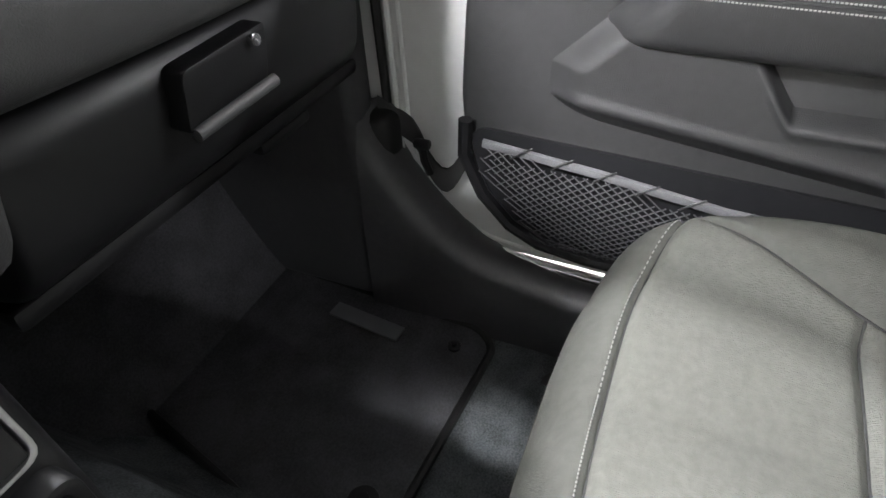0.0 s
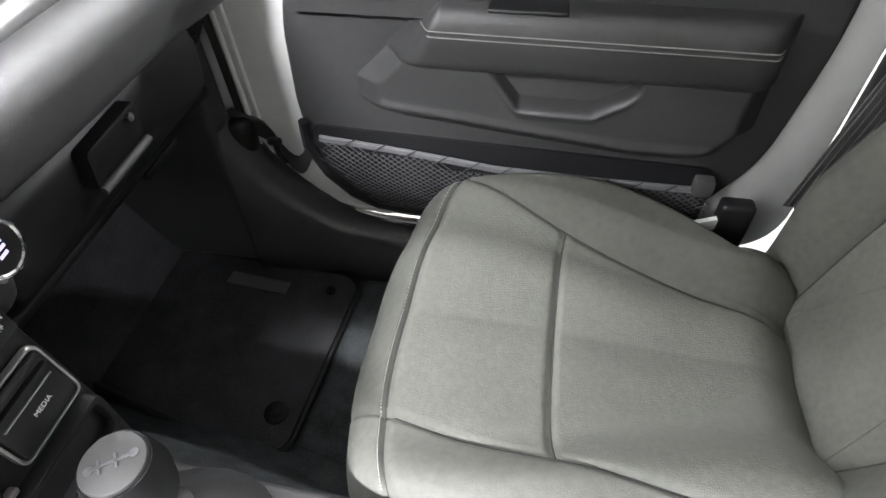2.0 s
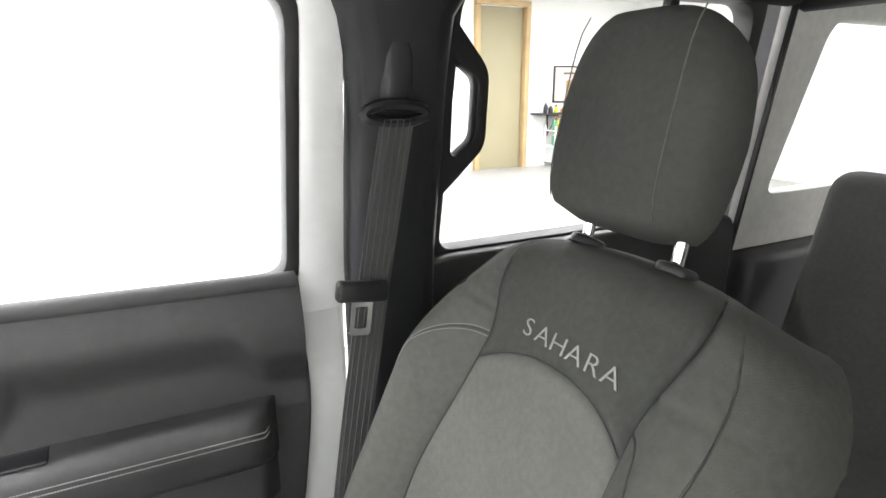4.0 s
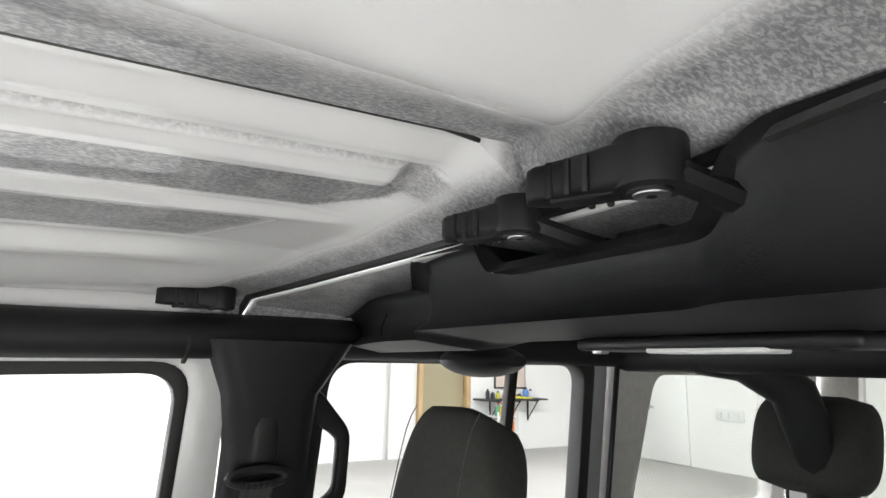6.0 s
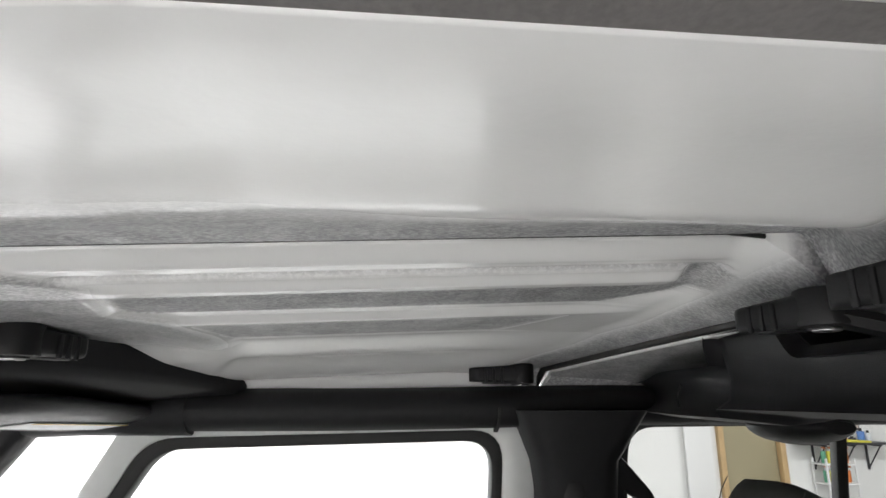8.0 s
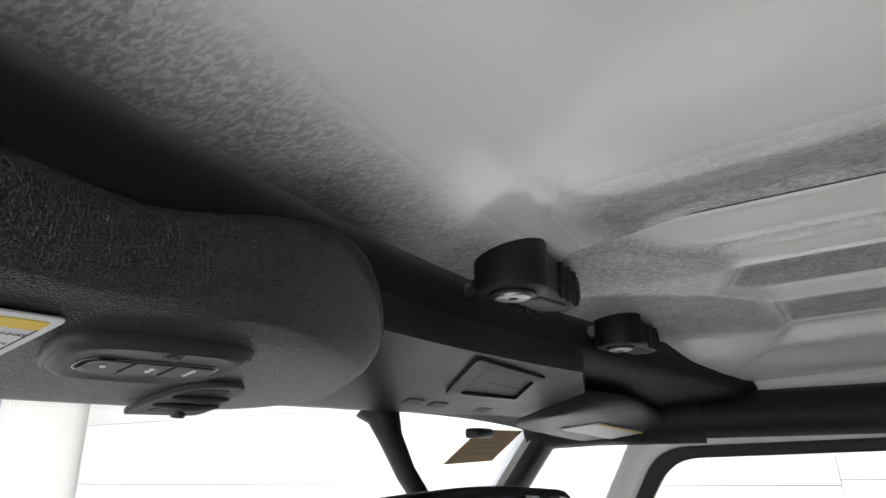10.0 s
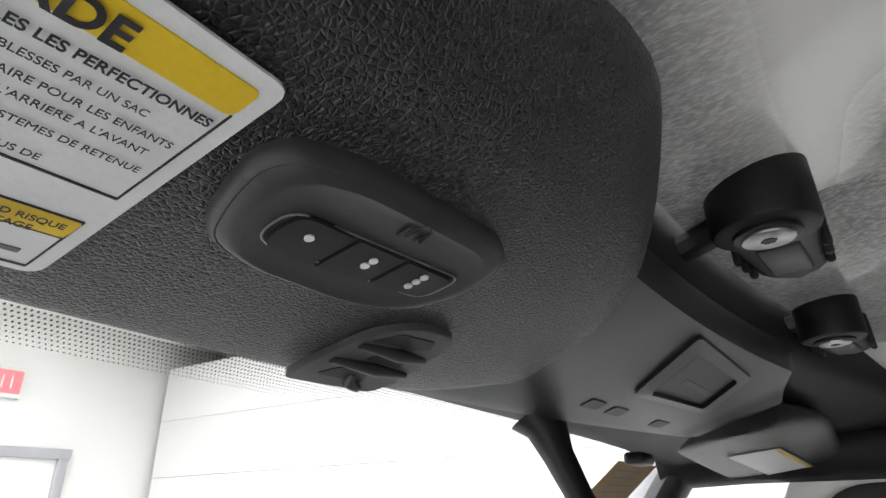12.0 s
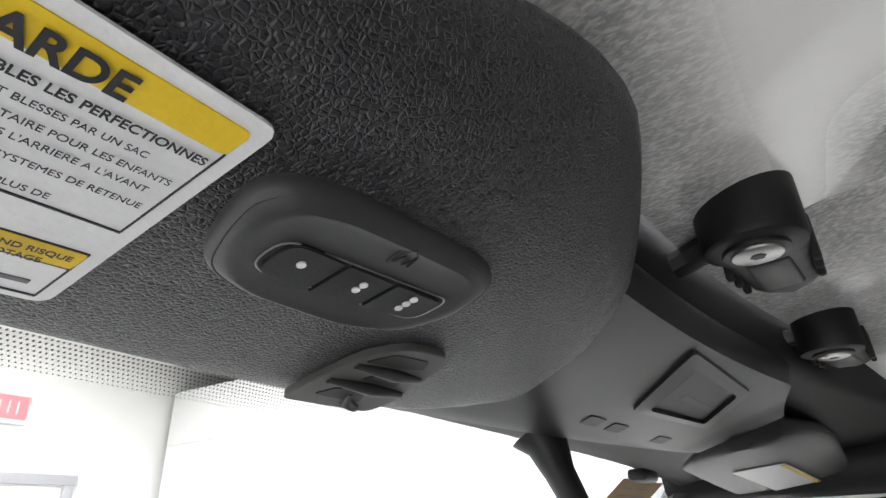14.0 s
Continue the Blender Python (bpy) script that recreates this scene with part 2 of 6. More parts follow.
SCREENPRINT = emit_mat("lit_print", (0.75, 0.70, 0.95), 0.9)
REDLIGHT = emit_mat("red_indicator", (0.8, 0.06, 0.05), 0.35)
YELLOWP = mat("yellow_plastic", (0.60, 0.55, 0.06), 0.5, spread=0.05, spread_scale=12)
BLUEP = mat("blue_plastic", (0.10, 0.22, 0.55), 0.4, spread=0.05, spread_scale=12)
GREENP = mat("green_plastic", (0.10, 0.32, 0.20), 0.4, spread=0.05, spread_scale=12)
ORANGEP = mat("orange_plastic", (0.60, 0.18, 0.04), 0.4, spread=0.05, spread_scale=12)
GROOVESHADE = mat("groove_shade_grey", (0.15, 0.142, 0.138), 0.85, spread=0.12, spread_scale=20, bump=0.4, bump_scale=300)
PODM = mat("soft_black_plastic", (0.036, 0.036, 0.038), 0.5, spread=0.06, spread_scale=12, bump=0.06, bump_scale=900)
SILL = mat("satin_black_sill_plastic", (0.060, 0.060, 0.063), 0.36, spread=0.10, spread_scale=7, bump=0.10, bump_scale=700)
GREYCAP = mat("grey_cap", (0.07, 0.07, 0.07), 0.55, spread=0.06, spread_scale=30)
CLEARP = mat("milky_plastic", (0.65, 0.68, 0.70), 0.35, spread=0.04, spread_scale=12)
POSTERP = mat("poster_paper", (0.62, 0.52, 0.46), 0.6, spread=0.08, spread_scale=4)

# ---- mesh helpers ----


def link(name, bm, material, parent=None, label="", smooth=True, sharp=40):
    bmesh.ops.recalc_face_normals(bm, faces=bm.faces[:])
    me = bpy.data.meshes.new(name)
    bm.to_mesh(me)
    bm.free()
    if smooth:
        me.shade_smooth()
        me.set_sharp_from_angle(angle=radians(sharp))
    me.materials.append(material)
    ob = new(name, me)
    if parent is not None:
        ob.parent = parent
        ob.matrix_parent_inverse = base_of(parent).inverted()
    if label:
        ob["label"] = label
    return ob


def base_of(ob):
    m = ob.matrix_basis.copy()
    while ob.parent is not None:
        m = ob.parent.matrix_basis @ ob.matrix_parent_inverse @ m
        ob = ob.parent
    return m


def part(name, bm, material, parent, label="", smooth=True, sharp=40):
    """One mesh under a thing or under a part, built in world places."""
    return link(name, bm, material, parent, label, smooth, sharp)


def thing(name, at, label, category, group="", kind=""):
    ob = new(name)
    ob.location = at
    ob.empty_display_size = 0.05
    return tagged(ob, label, category, group, kind)


def solo(name, bm, material, label, category, group="", kind="", smooth=True, sharp=40):
    return tagged(link(name, bm, material, None, "", smooth, sharp), label, category, group, kind)


def rbox(c, s, r=0.0, seg=2, m=None):
    """A box of size s about c with rounded edges, turned by m about c."""
    bm = bmesh.new()
    bmesh.ops.create_cube(bm, size=1.0)
    for v in bm.verts:
        v.co = Vector((v.co.x * s[0], v.co.y * s[1], v.co.z * s[2]))
    if r > 0:
        bmesh.ops.bevel(bm, geom=bm.edges[:], offset=min(r, 0.49 * min(s)), segments=seg, affect="EDGES", profile=0.5)
    t = Matrix.Translation(c) @ (m.to_4x4() if m is not None else Matrix())
    bm.transform(t)
    return bm


def join(*bms):
    out = bmesh.new()
    for b in bms:
        me = bpy.data.meshes.new("tmp")
        b.to_mesh(me)
        out.from_mesh(me)
        bpy.data.meshes.remove(me)
        b.free()
    return out


def place(axis, a, b, c):
    """a, b in the plane across the axis (in x, y, z order), c along it."""
    return {"x": Vector((c, a, b)), "y": Vector((a, c, b)), "z": Vector((a, b, c))}[axis]


def prism(pts, axis, lo, hi, bevel=0.0, seg=2):
    bm = bmesh.new()
    v0 = [bm.verts.new(place(axis, a, b, lo)) for a, b in pts]
    v1 = [bm.verts.new(place(axis, a, b, hi)) for a, b in pts]
    bm.faces.new(v0)
    bm.faces.new(v1[::-1])
    n = len(pts)
    for i in range(n):
        bm.faces.new((v0[i], v1[i], v1[(i + 1) % n], v0[(i + 1) % n]))
    if bevel:
        bmesh.ops.recalc_face_normals(bm, faces=bm.faces[:])
        es = [e for e in bm.edges if len(e.link_faces) == 2 and e.calc_face_angle(0) > 0.5]
        bmesh.ops.bevel(bm, geom=es, offset=bevel, segments=seg, affect="EDGES", profile=0.5)
    return bm


def rounded(pts, r, seg=5):
    """A polygon with its corners rounded; r: one radius or one for each corner."""
    out = []
    n = len(pts)
    rr = r if isinstance(r, (list, tuple)) else [r] * n
    for i in range(n):
        p, a, b = Vector(pts[i]), Vector(pts[i - 1]), Vector(pts[(i + 1) % n])
        da, db = (a - p), (b - p)
        la, lb = da.length, db.length
        q = min(rr[i], 0.45 * la, 0.45 * lb)
        s, e = p + da / la * q, p + db / lb * q
        for k in range(seg + 1):
            t = k / seg
            out.append(tuple((1 - t) ** 2 * s + 2 * t * (1 - t) * p + t * t * e))
    return out


def ring_prism(outer, inner, axis, lo, hi, bevel=0.0):
    """A frame between two loops of equally many points."""
    bm = bmesh.new()
    n = len(outer)
    vs = [[bm.verts.new(place(axis, a, b, c)) for a, b in loop] for loop in (outer, inner) for c in (lo, hi)]
    oo, oh, io, ih = vs
    for i in range(n):
        j = (i + 1) % n
        for q in ((oo[i], oo[j], oh[j], oh[i]), (io[j], io[i], ih[i], ih[j]), (oo[j], oo[i], io[i], io[j]), (oh[i], oh[j], ih[j], ih[i])):
            bm.faces.new(q)
    if bevel:
        bmesh.ops.recalc_face_normals(bm, faces=bm.faces[:])
        es = [e for e in bm.edges if e.calc_face_angle(0) > 0.9]
        bmesh.ops.bevel(bm, geom=es, offset=bevel, segments=2, affect="EDGES", profile=0.5)
    return bm


def tube(pts, r, n=12, closed=False, flat=1.0, up=(0, 0, 1)):
    """A round or flattened bar along points. r: one radius or one for each."""
    bm = bmesh.new()
    P = [Vector(p) for p in pts]
    m = len(P)
    rs = r if isinstance(r, (list, tuple)) else [r] * m
    rings = []
    side = None
    for i in range(m):
        if closed:
            d = P[(i + 1) % m] - P[i - 1]
        else:
            d = P[min(i + 1, m - 1)] - P[max(i - 1, 0)]
        d.normalize()
        if side is None:
            u = Vector(up)
            if abs(u.dot(d)) > 0.95:
                u = Vector((1, 0, 0))
            side = d.cross(u).normalized()
        else:
            side = (side - d * side.dot(d)).normalized()
        u = side.cross(d).normalized()
        rings.append([bm.verts.new(P[i] + rs[i] * (math.cos(2 * math.pi * k / n) * side + flat * math.sin(2 * math.pi * k / n) * u)) for k in range(n)])
    for i in range(m if closed else m - 1):
        a, b = rings[i], rings[(i + 1) % m]
        for k in range(n):
            bm.faces.new((a[k], a[(k + 1) % n], b[(k + 1) % n], b[k]))
    if not closed:
        bm.faces.new(rings[0][::-1])
        bm.faces.new(rings[-1])
    return bm


def loft(rings, caps=True):
    """A skin over closed rings of equally many points."""
    bm = bmesh.new()
    vs = [[bm.verts.new(p) for p in ring] for ring in rings]
    n = len(vs[0])
    for a, b in zip(vs, vs[1:]):
        for k in range(n):
            bm.faces.new((a[k], a[(k + 1) % n], b[(k + 1) % n], b[k]))
    if caps:
        bm.faces.new(vs[0][::-1])
        bm.faces.new(vs[-1])
    return bm


def sheet(f, nu, nv, thick, keep=None):
    """A skin P = f(u, v), u and v from 0 to 1, made thick along a vector or along f's second value."""
    bm = bmesh.new()
    top, low = {}, {}
    T = Vector(thick)
    cells = [(i, j) for i in range(nu) for j in range(nv) if keep is None or keep((i + 0.5) / nu, (j + 0.5) / nv)]
    for i, j in cells:
        for c in ((i, j), (i + 1, j), (i + 1, j + 1), (i, j + 1)):
            if c not in top:
                p = Vector(f(c[0] / nu, c[1] / nv))
                top[c], low[c] = bm.verts.new(p), bm.verts.new(p + T)
    edges = {}
    for i, j in cells:
        q = [(i, j), (i + 1, j), (i + 1, j + 1), (i, j + 1)]
        bm.faces.new([top[c] for c in q])
        bm.faces.new([low[c] for c in q[::-1]])
        for a, b in zip(q, q[1:] + q[:1]):
            edges[(a, b)] = True
    for a, b in edges:
        if (b, a) not in edges:
            bm.faces.new((top[a], low[a], low[b], top[b]))
    return bm


def smooth01(t):
    t = max(0.0, min(1.0, t))
    return t * t * (3 - 2 * t)


def cyl(c, r, h, d=(0, 0, 1), n=24, bevel=0.0, r2=None):
    bm = bmesh.new()
    bmesh.ops.create_cone(bm, cap_ends=True, segments=n, radius1=r, radius2=r if r2 is None else r2, depth=h)
    if bevel:
        es = [e for e in bm.edges if e.calc_face_angle(0) > 0.9]
        bmesh.ops.bevel(bm, geom=es, offset=bevel, segments=2, affect="EDGES", profile=0.5)
    bm.transform(Matrix.Translation(c) @ Vector(d).to_track_quat("Z", "Y").to_matrix().to_4x4())
    return bm


def words(body, size, m, material, parent, name="lettering", depth=0.0004, align="LEFT", bold=0.0):
    """Letters as a thin mesh, laid by the pose m: reading along its x, up along its y."""
    cu = bpy.data.curves.new("text", "FONT")
    cu.body, cu.size, cu.extrude, cu.align_x, cu.align_y, cu.offset = body, size, depth, align, "CENTER", bold
    tmp = bpy.data.objects.new("text", cu)
    scene.collection.objects.link(tmp)
    me = bpy.data.meshes.new_from_object(tmp.evaluated_get(bpy.context.evaluated_depsgraph_get()))
    bpy.data.objects.remove(tmp)
    bm = bmesh.new()
    bm.from_mesh(me)
    bpy.data.meshes.remove(me)
    bm.transform(m)
    return part(name, bm, material, parent, smooth=False)


def axes_pose(o, x, y):
    """A pose at o with the given x and (about) y directions."""
    x = Vector(x).normalized()
    z = x.cross(Vector(y)).normalized()
    y = z.cross(x)
    return Matrix.Translation(o) @ Matrix((x, y, z)).transposed().to_4x4()


def lean(bm):
    """The sides of the car lean inwards above the window sill."""
    for v in bm.verts:
        if v.co.z > 0.75:
            v.co.x -= math.copysign(0.165 * (v.co.z - 0.75), v.co.x)
    return bm


def flip(bm):
    """The same for the driver's side."""
    for v in bm.verts:
        v.co.x = -v.co.x
    bmesh.ops.reverse_faces(bm, faces=bm.faces[:])
    return bm


def front_y(x):
    """Where the windscreen side of the header runs, nearly straight across."""
    return 0.612 - 0.05 * x * x


def head_y(x):
    return 0.58 - 0.17 * x - 0.30 * x * x

# ---- workshop ----


def workshop():
    X0, X1, Y0, Y1 = -8.5, 10.0, -10.0, 6.04
    solo("ground", rbox(((X0 + X1) / 2, (Y0 + Y1) / 2, GROUND - 0.1), (X1 - X0 + 0.6, Y1 - Y0 + 0.6, 0.2)), CONCRETE, "pale smooth concrete workshop floor", "floor", kind="structure", smooth=False)
    solo("ceiling", rbox(((X0 + X1) / 2, (Y0 + Y1) / 2, CEIL + 0.1), (X1 - X0 + 0.6, Y1 - Y0 + 0.6, 0.2)), CEILP, "plain white workshop ceiling", "ceiling", kind="structure", smooth=False)
    h, zc = CEIL - GROUND, (CEIL + GROUND) / 2
    solo("wall_west", rbox((X0 - 0.1, (Y0 + Y1) / 2, zc), (0.2, Y1 - Y0 + 0.4, h)), WALLP, "plain white painted workshop wall", "wall", kind="structure", smooth=False)
    solo("wall_north", rbox(((X0 + X1) / 2, Y1 + 0.1, zc), (X1 - X0, 0.2, h)), WALLP, "white painted workshop wall before the car", "wall", kind="structure", smooth=False)
    solo("wall_south", rbox(((X0 + X1) / 2, Y0 - 0.1, zc), (X1 - X0, 0.2, h)), WALLP, "white painted workshop wall behind the car", "wall", kind="structure", smooth=False)
    east = thing("wall_east", (X1, 0, GROUND), "white painted workshop wall with a tall door opening", "wall", kind="structure")
    for ya, yb, za, zb in ((Y0, -7.0, GROUND, CEIL), (-5.75, Y1, GROUND, CEIL), (-7.0, -5.75, 2.5, CEIL)):
        part("wall_panel", rbox((X1 + 0.1, (ya + yb) / 2, (za + zb) / 2), (0.2, yb - ya, zb - za)), WALLP, east, smooth=False)
    # tall panel door in a raw timber frame
    d = thing("door_1", (X1, -6.4, GROUND), "tall olive-beige panel door in a raw timber frame", "door", kind="structure")
    part("door_leaf", rbox((X1 + 0.06, -6.375, 0.94), (0.05, 1.05, 3.12), 0.01), OLIVE, d)
    for y in (-5.80, -6.95):
        part("jamb", rbox((X1 - 0.03, y, 0.94), (0.14, 0.10, 3.12), 0.008), WOOD, d)
    part("lintel", rbox((X1 - 0.03, -6.375, 2.56), (0.14, 1.25, 0.10), 0.008), WOOD, d)
    # pale panels leaning on the wall by the passenger side
    side = thing("sectional_door", (3.0, 0, GROUND), "white sectional overhead door with faint panel joints", "garage door", kind="structure")
    for k in range(6):
        z = GROUND + 0.516 * k
        part("panel", rbox((3.3, 2.987, z + 0.258), (0.05, 5.970, 0.513), 0.003), DOORWHITE, side)
        part("panel", rbox((3.3, -0.405, z + 0.285), (0.05, 0.810, 0.513), 0.003), DOORWHITE, side)
    for y in (-0.86,):
        part("jamb", rbox((3.29, y, 1.0), (0.10, 0.10, 3.24), 0.01), WALLP, side)
    part("return_wall", rbox((6.6, -0.98, zc), (6.8, 0.12, h)), WALLP, side, smooth=False)
    # white service door in the far wall, with lever and a switch plate
    d2 = thing("door_2", (7.3, Y0, GROUND), "white flush door with a steel lever", "door", kind="structure")
    part("door_leaf", rbox((7.35, Y0 + 0.02, 0.42), (0.92, 0.05, 2.06), 0.006), DOORWHITE, d2)
    part("lever", tube([(7.72, Y0 + 0.10, 0.42), (7.62, Y0 + 0.10, 0.42)], 0.012), SATIN, d2)
    part("rose", cyl((7.72, Y0 + 0.07, 0.42), 0.03, 0.06, (0, 1, 0)), SATIN, d2)
    part("vent_slot", rbox((7.1, Y0 + 0.05, 1.25), (0.22, 0.01, 0.02)), INKGREY, d2)
    sp = thing("switch_plate", (6.1, Y0, 0.3), "white wall plate with two switches", "switch")
    part("plate", rbox((6.05, Y0 + 0.01, 0.38), (0.55, 0.02, 0.20), 0.006), LAMPW, sp)
    for x in (5.88, 6.08, 6.22):
        part("rocker", rbox((x, Y0 + 0.025, 0.38), (0.06, 0.02, 0.10), 0.006), PAPERW, sp)
    # shelf with bottles and a framed sheet
    sh = thing("wall_shelf", (9.8, -8.0, 0.45), "black wall shelf on two steel brackets", "shelf")
    part("board", rbox((9.80, -8.0, 0.46), (0.40, 1.75, 0.035), 0.004), DARKSTEEL, sh)
    for y in (-7.55, -8.1, -8.6):
        part("bracket", join(rbox((9.80, y, 0.43), (0.38, 0.03, 0.03)), rbox((9.97, y, 0.22), (0.03, 0.03, 0.45)), tube([(9.97, y, 0.02), (9.64, y, 0.42)], 0.012, 6)), DARKSTEEL, sh)
    fr = thing("framed_sheet", (9.97, -8.0, 0.7), "framed pinkish paper notice on the wall", "picture")
    part("frame", rbox((9.975, -8.10, 1.05), (0.03, 0.86, 0.74), 0.004), DARKSTEEL, fr)
    part("sheet", rbox((9.955, -8.10, 1.05), (0.012, 0.80, 0.68)), POSTERP, fr)
    part("seal_print", rbox((9.947, -8.08, 1.0), (0.006, 0.20, 0.26)), BROWNPAPER, fr)
    part("heading_bar", rbox((9.947, -8.08, 1.27), (0.006, 0.34, 0.04)), INKGREY, fr)
    bottles = [(-7.35, 0.20, 0.045, DARKSTEEL), (-7.48, 0.14, 0.05, DARKSTEEL), (-7.62, 0.16, 0.04, YELLOWP), (-7.80, 0.10, 0.06, ORANGEP), (-8.05, 0.12, 0.05, ORANGEP), (-8.2, 0.10, 0.06, DARKSTEEL), (-8.38, 0.24, 0.06, BLUEP), (-8.52, 0.2, 0.05, CLEARP)]
    for y, h1, r, m in bottles:
        b = thing("bottle", (9.78, y, 0.478), "small coloured plastic bottle on the wall shelf", "bottle", "bottles on the wall shelf")
        part("body", cyl((9.78, y, 0.478 + h1 * 0.4), r, h1 * 0.8, n=16, bevel=0.01), m, b)
        part("cap", cyl((9.78, y, 0.478 + h1 * 0.9), r * 0.45, h1 * 0.22, n=12), PLASTIC, b)
    cloth = rbox((9.72, -8.12, 0.50), (0.24, 0.62, 0.045), 0.02)
    for v in cloth.verts:
        v.co.z += 0.02 * math.sin(v.co.y * 19)
    solo("folded_cloth", cloth, YELLOWP, "crumpled yellow cleaning cloth on the wall shelf", "cloth")
    rack = thing("plastic_rack", (9.75, -7.7, GROUND), "white plastic rack with shelves full of spray bottles", "rack")
    for z in (GROUND + 0.1, GROUND + 0.42, GROUND + 0.74):
        part("shelf", rbox((9.75, -7.75, z), (0.4, 0.6, 0.03), 0.006), LAMPW, rack)
    for y in (-7.48, -8.02):
        for x in (9.58, 9.92):
            part("post", rbox((x, y, GROUND + 0.42), (0.03, 0.03, 0.84)), LAMPW, rack)
    for k, (y, m) in enumerate(((-7.55, GREENP), (-7.66, YELLOWP), (-7.78, CLEARP), (-7.90, GREENP), (-7.97, ORANGEP))):
        for z in (GROUND + 0.755, GROUND + 0.435):
            b = thing("spray_bottle", (9.72, y, z), "coloured spray bottle standing in the plastic rack", "bottle", "spray bottles in the rack")
            part("body", cyl((9.72, y, z + 0.10), 0.042, 0.20, n=14, bevel=0.01), m, b)
            part("neck", cyl((9.72, y, z + 0.225), 0.015, 0.05, n=10), CLEARP, b)
            part("trigger", rbox((9.69, y, z + 0.26), (0.09, 0.025, 0.03), 0.006), ORANGEP, b)
    # white leaning boards by the tall door
    bd = rbox((9.9, -5.35, 0.3), (0.05, 0.5, 1.84), 0.005)
    solo("leaning_board", bd, LAMPW, "pale board standing on end against the wall", "board")
    # exit sign and door in the wall ahead
    ex = thing("exit_sign", (1.85, Y1, 2.05), "small red and white lit exit sign on the wall", "sign")
    part("housing", rbox((1.80, Y1 - 0.03, 2.13), (0.38, 0.06, 0.23), 0.01), LAMPW, ex)
    part("lit_panel", rbox((1.80, Y1 - 0.063, 2.14), (0.35, 0.006, 0.18)), EXITRED, ex, "red lit panel")
    for k in range(4):
        part("letter_bar", rbox((1.70 + 0.066 * k, Y1 - 0.068, 2.14), (0.012, 0.004, 0.10)), LAMPW, ex)
    d3 = thing("door_3", (2.1, Y1, GROUND), "white door with a grey painted frame", "door", kind="structure")
    part("door_leaf", rbox((1.95, Y1 - 0.01, 0.49), (0.92, 0.04, 2.20), 0.005), DOORWHITE, d3)
    for x in (1.46, 2.44):
        part("jamb", rbox((x, Y1 - 0.03, 0.48), (0.08, 0.08, 2.20), 0.006), GREYPAINT, d3)
    part("lintel", rbox((1.95, Y1 - 0.03, 1.615), (1.09, 0.09, 0.08), 0.006), GREYPAINT, d3)
    for sx, sy, power, length, turn in STRIPS:
        t = thing("tube_lamp", (sx, sy, CEIL), "long white tube lamp added on the ceiling, out of view", "lamp", "tube lamps")
        part("housing", rbox((sx, sy, CEIL - 0.03), (0.20, length + 0.06, 0.06), 0.01, m=Matrix.Rotation(radians(turn), 3, "Z")), LAMPW, t)


# ---- body of the car ----


FD = [(-0.004, 0.756), (-0.016, 1.143), (0.555, 1.130), (0.80, 0.756)]            # glass of the front door
RD = [(-0.915, 0.765), (-0.895, 1.170), (-0.275, 1.165), (-0.265, 0.765)]        # glass of the rear door
QW = [(-1.72, 0.79), (-1.66, 1.155), (-1.14, 1.155), (-1.09, 0.79)]              # side glass of the hard top


def grow(pts, d):
    c = Vector((sum(p[0] for p in pts) / len(pts), sum(p[1] for p in pts) / len(pts)))
    out = []
    for p in pts:
        v = Vector(p) - c
        out.append((p[0] + math.copysign(d, v.x), p[1] + math.copysign(d, v.y)))
    return out


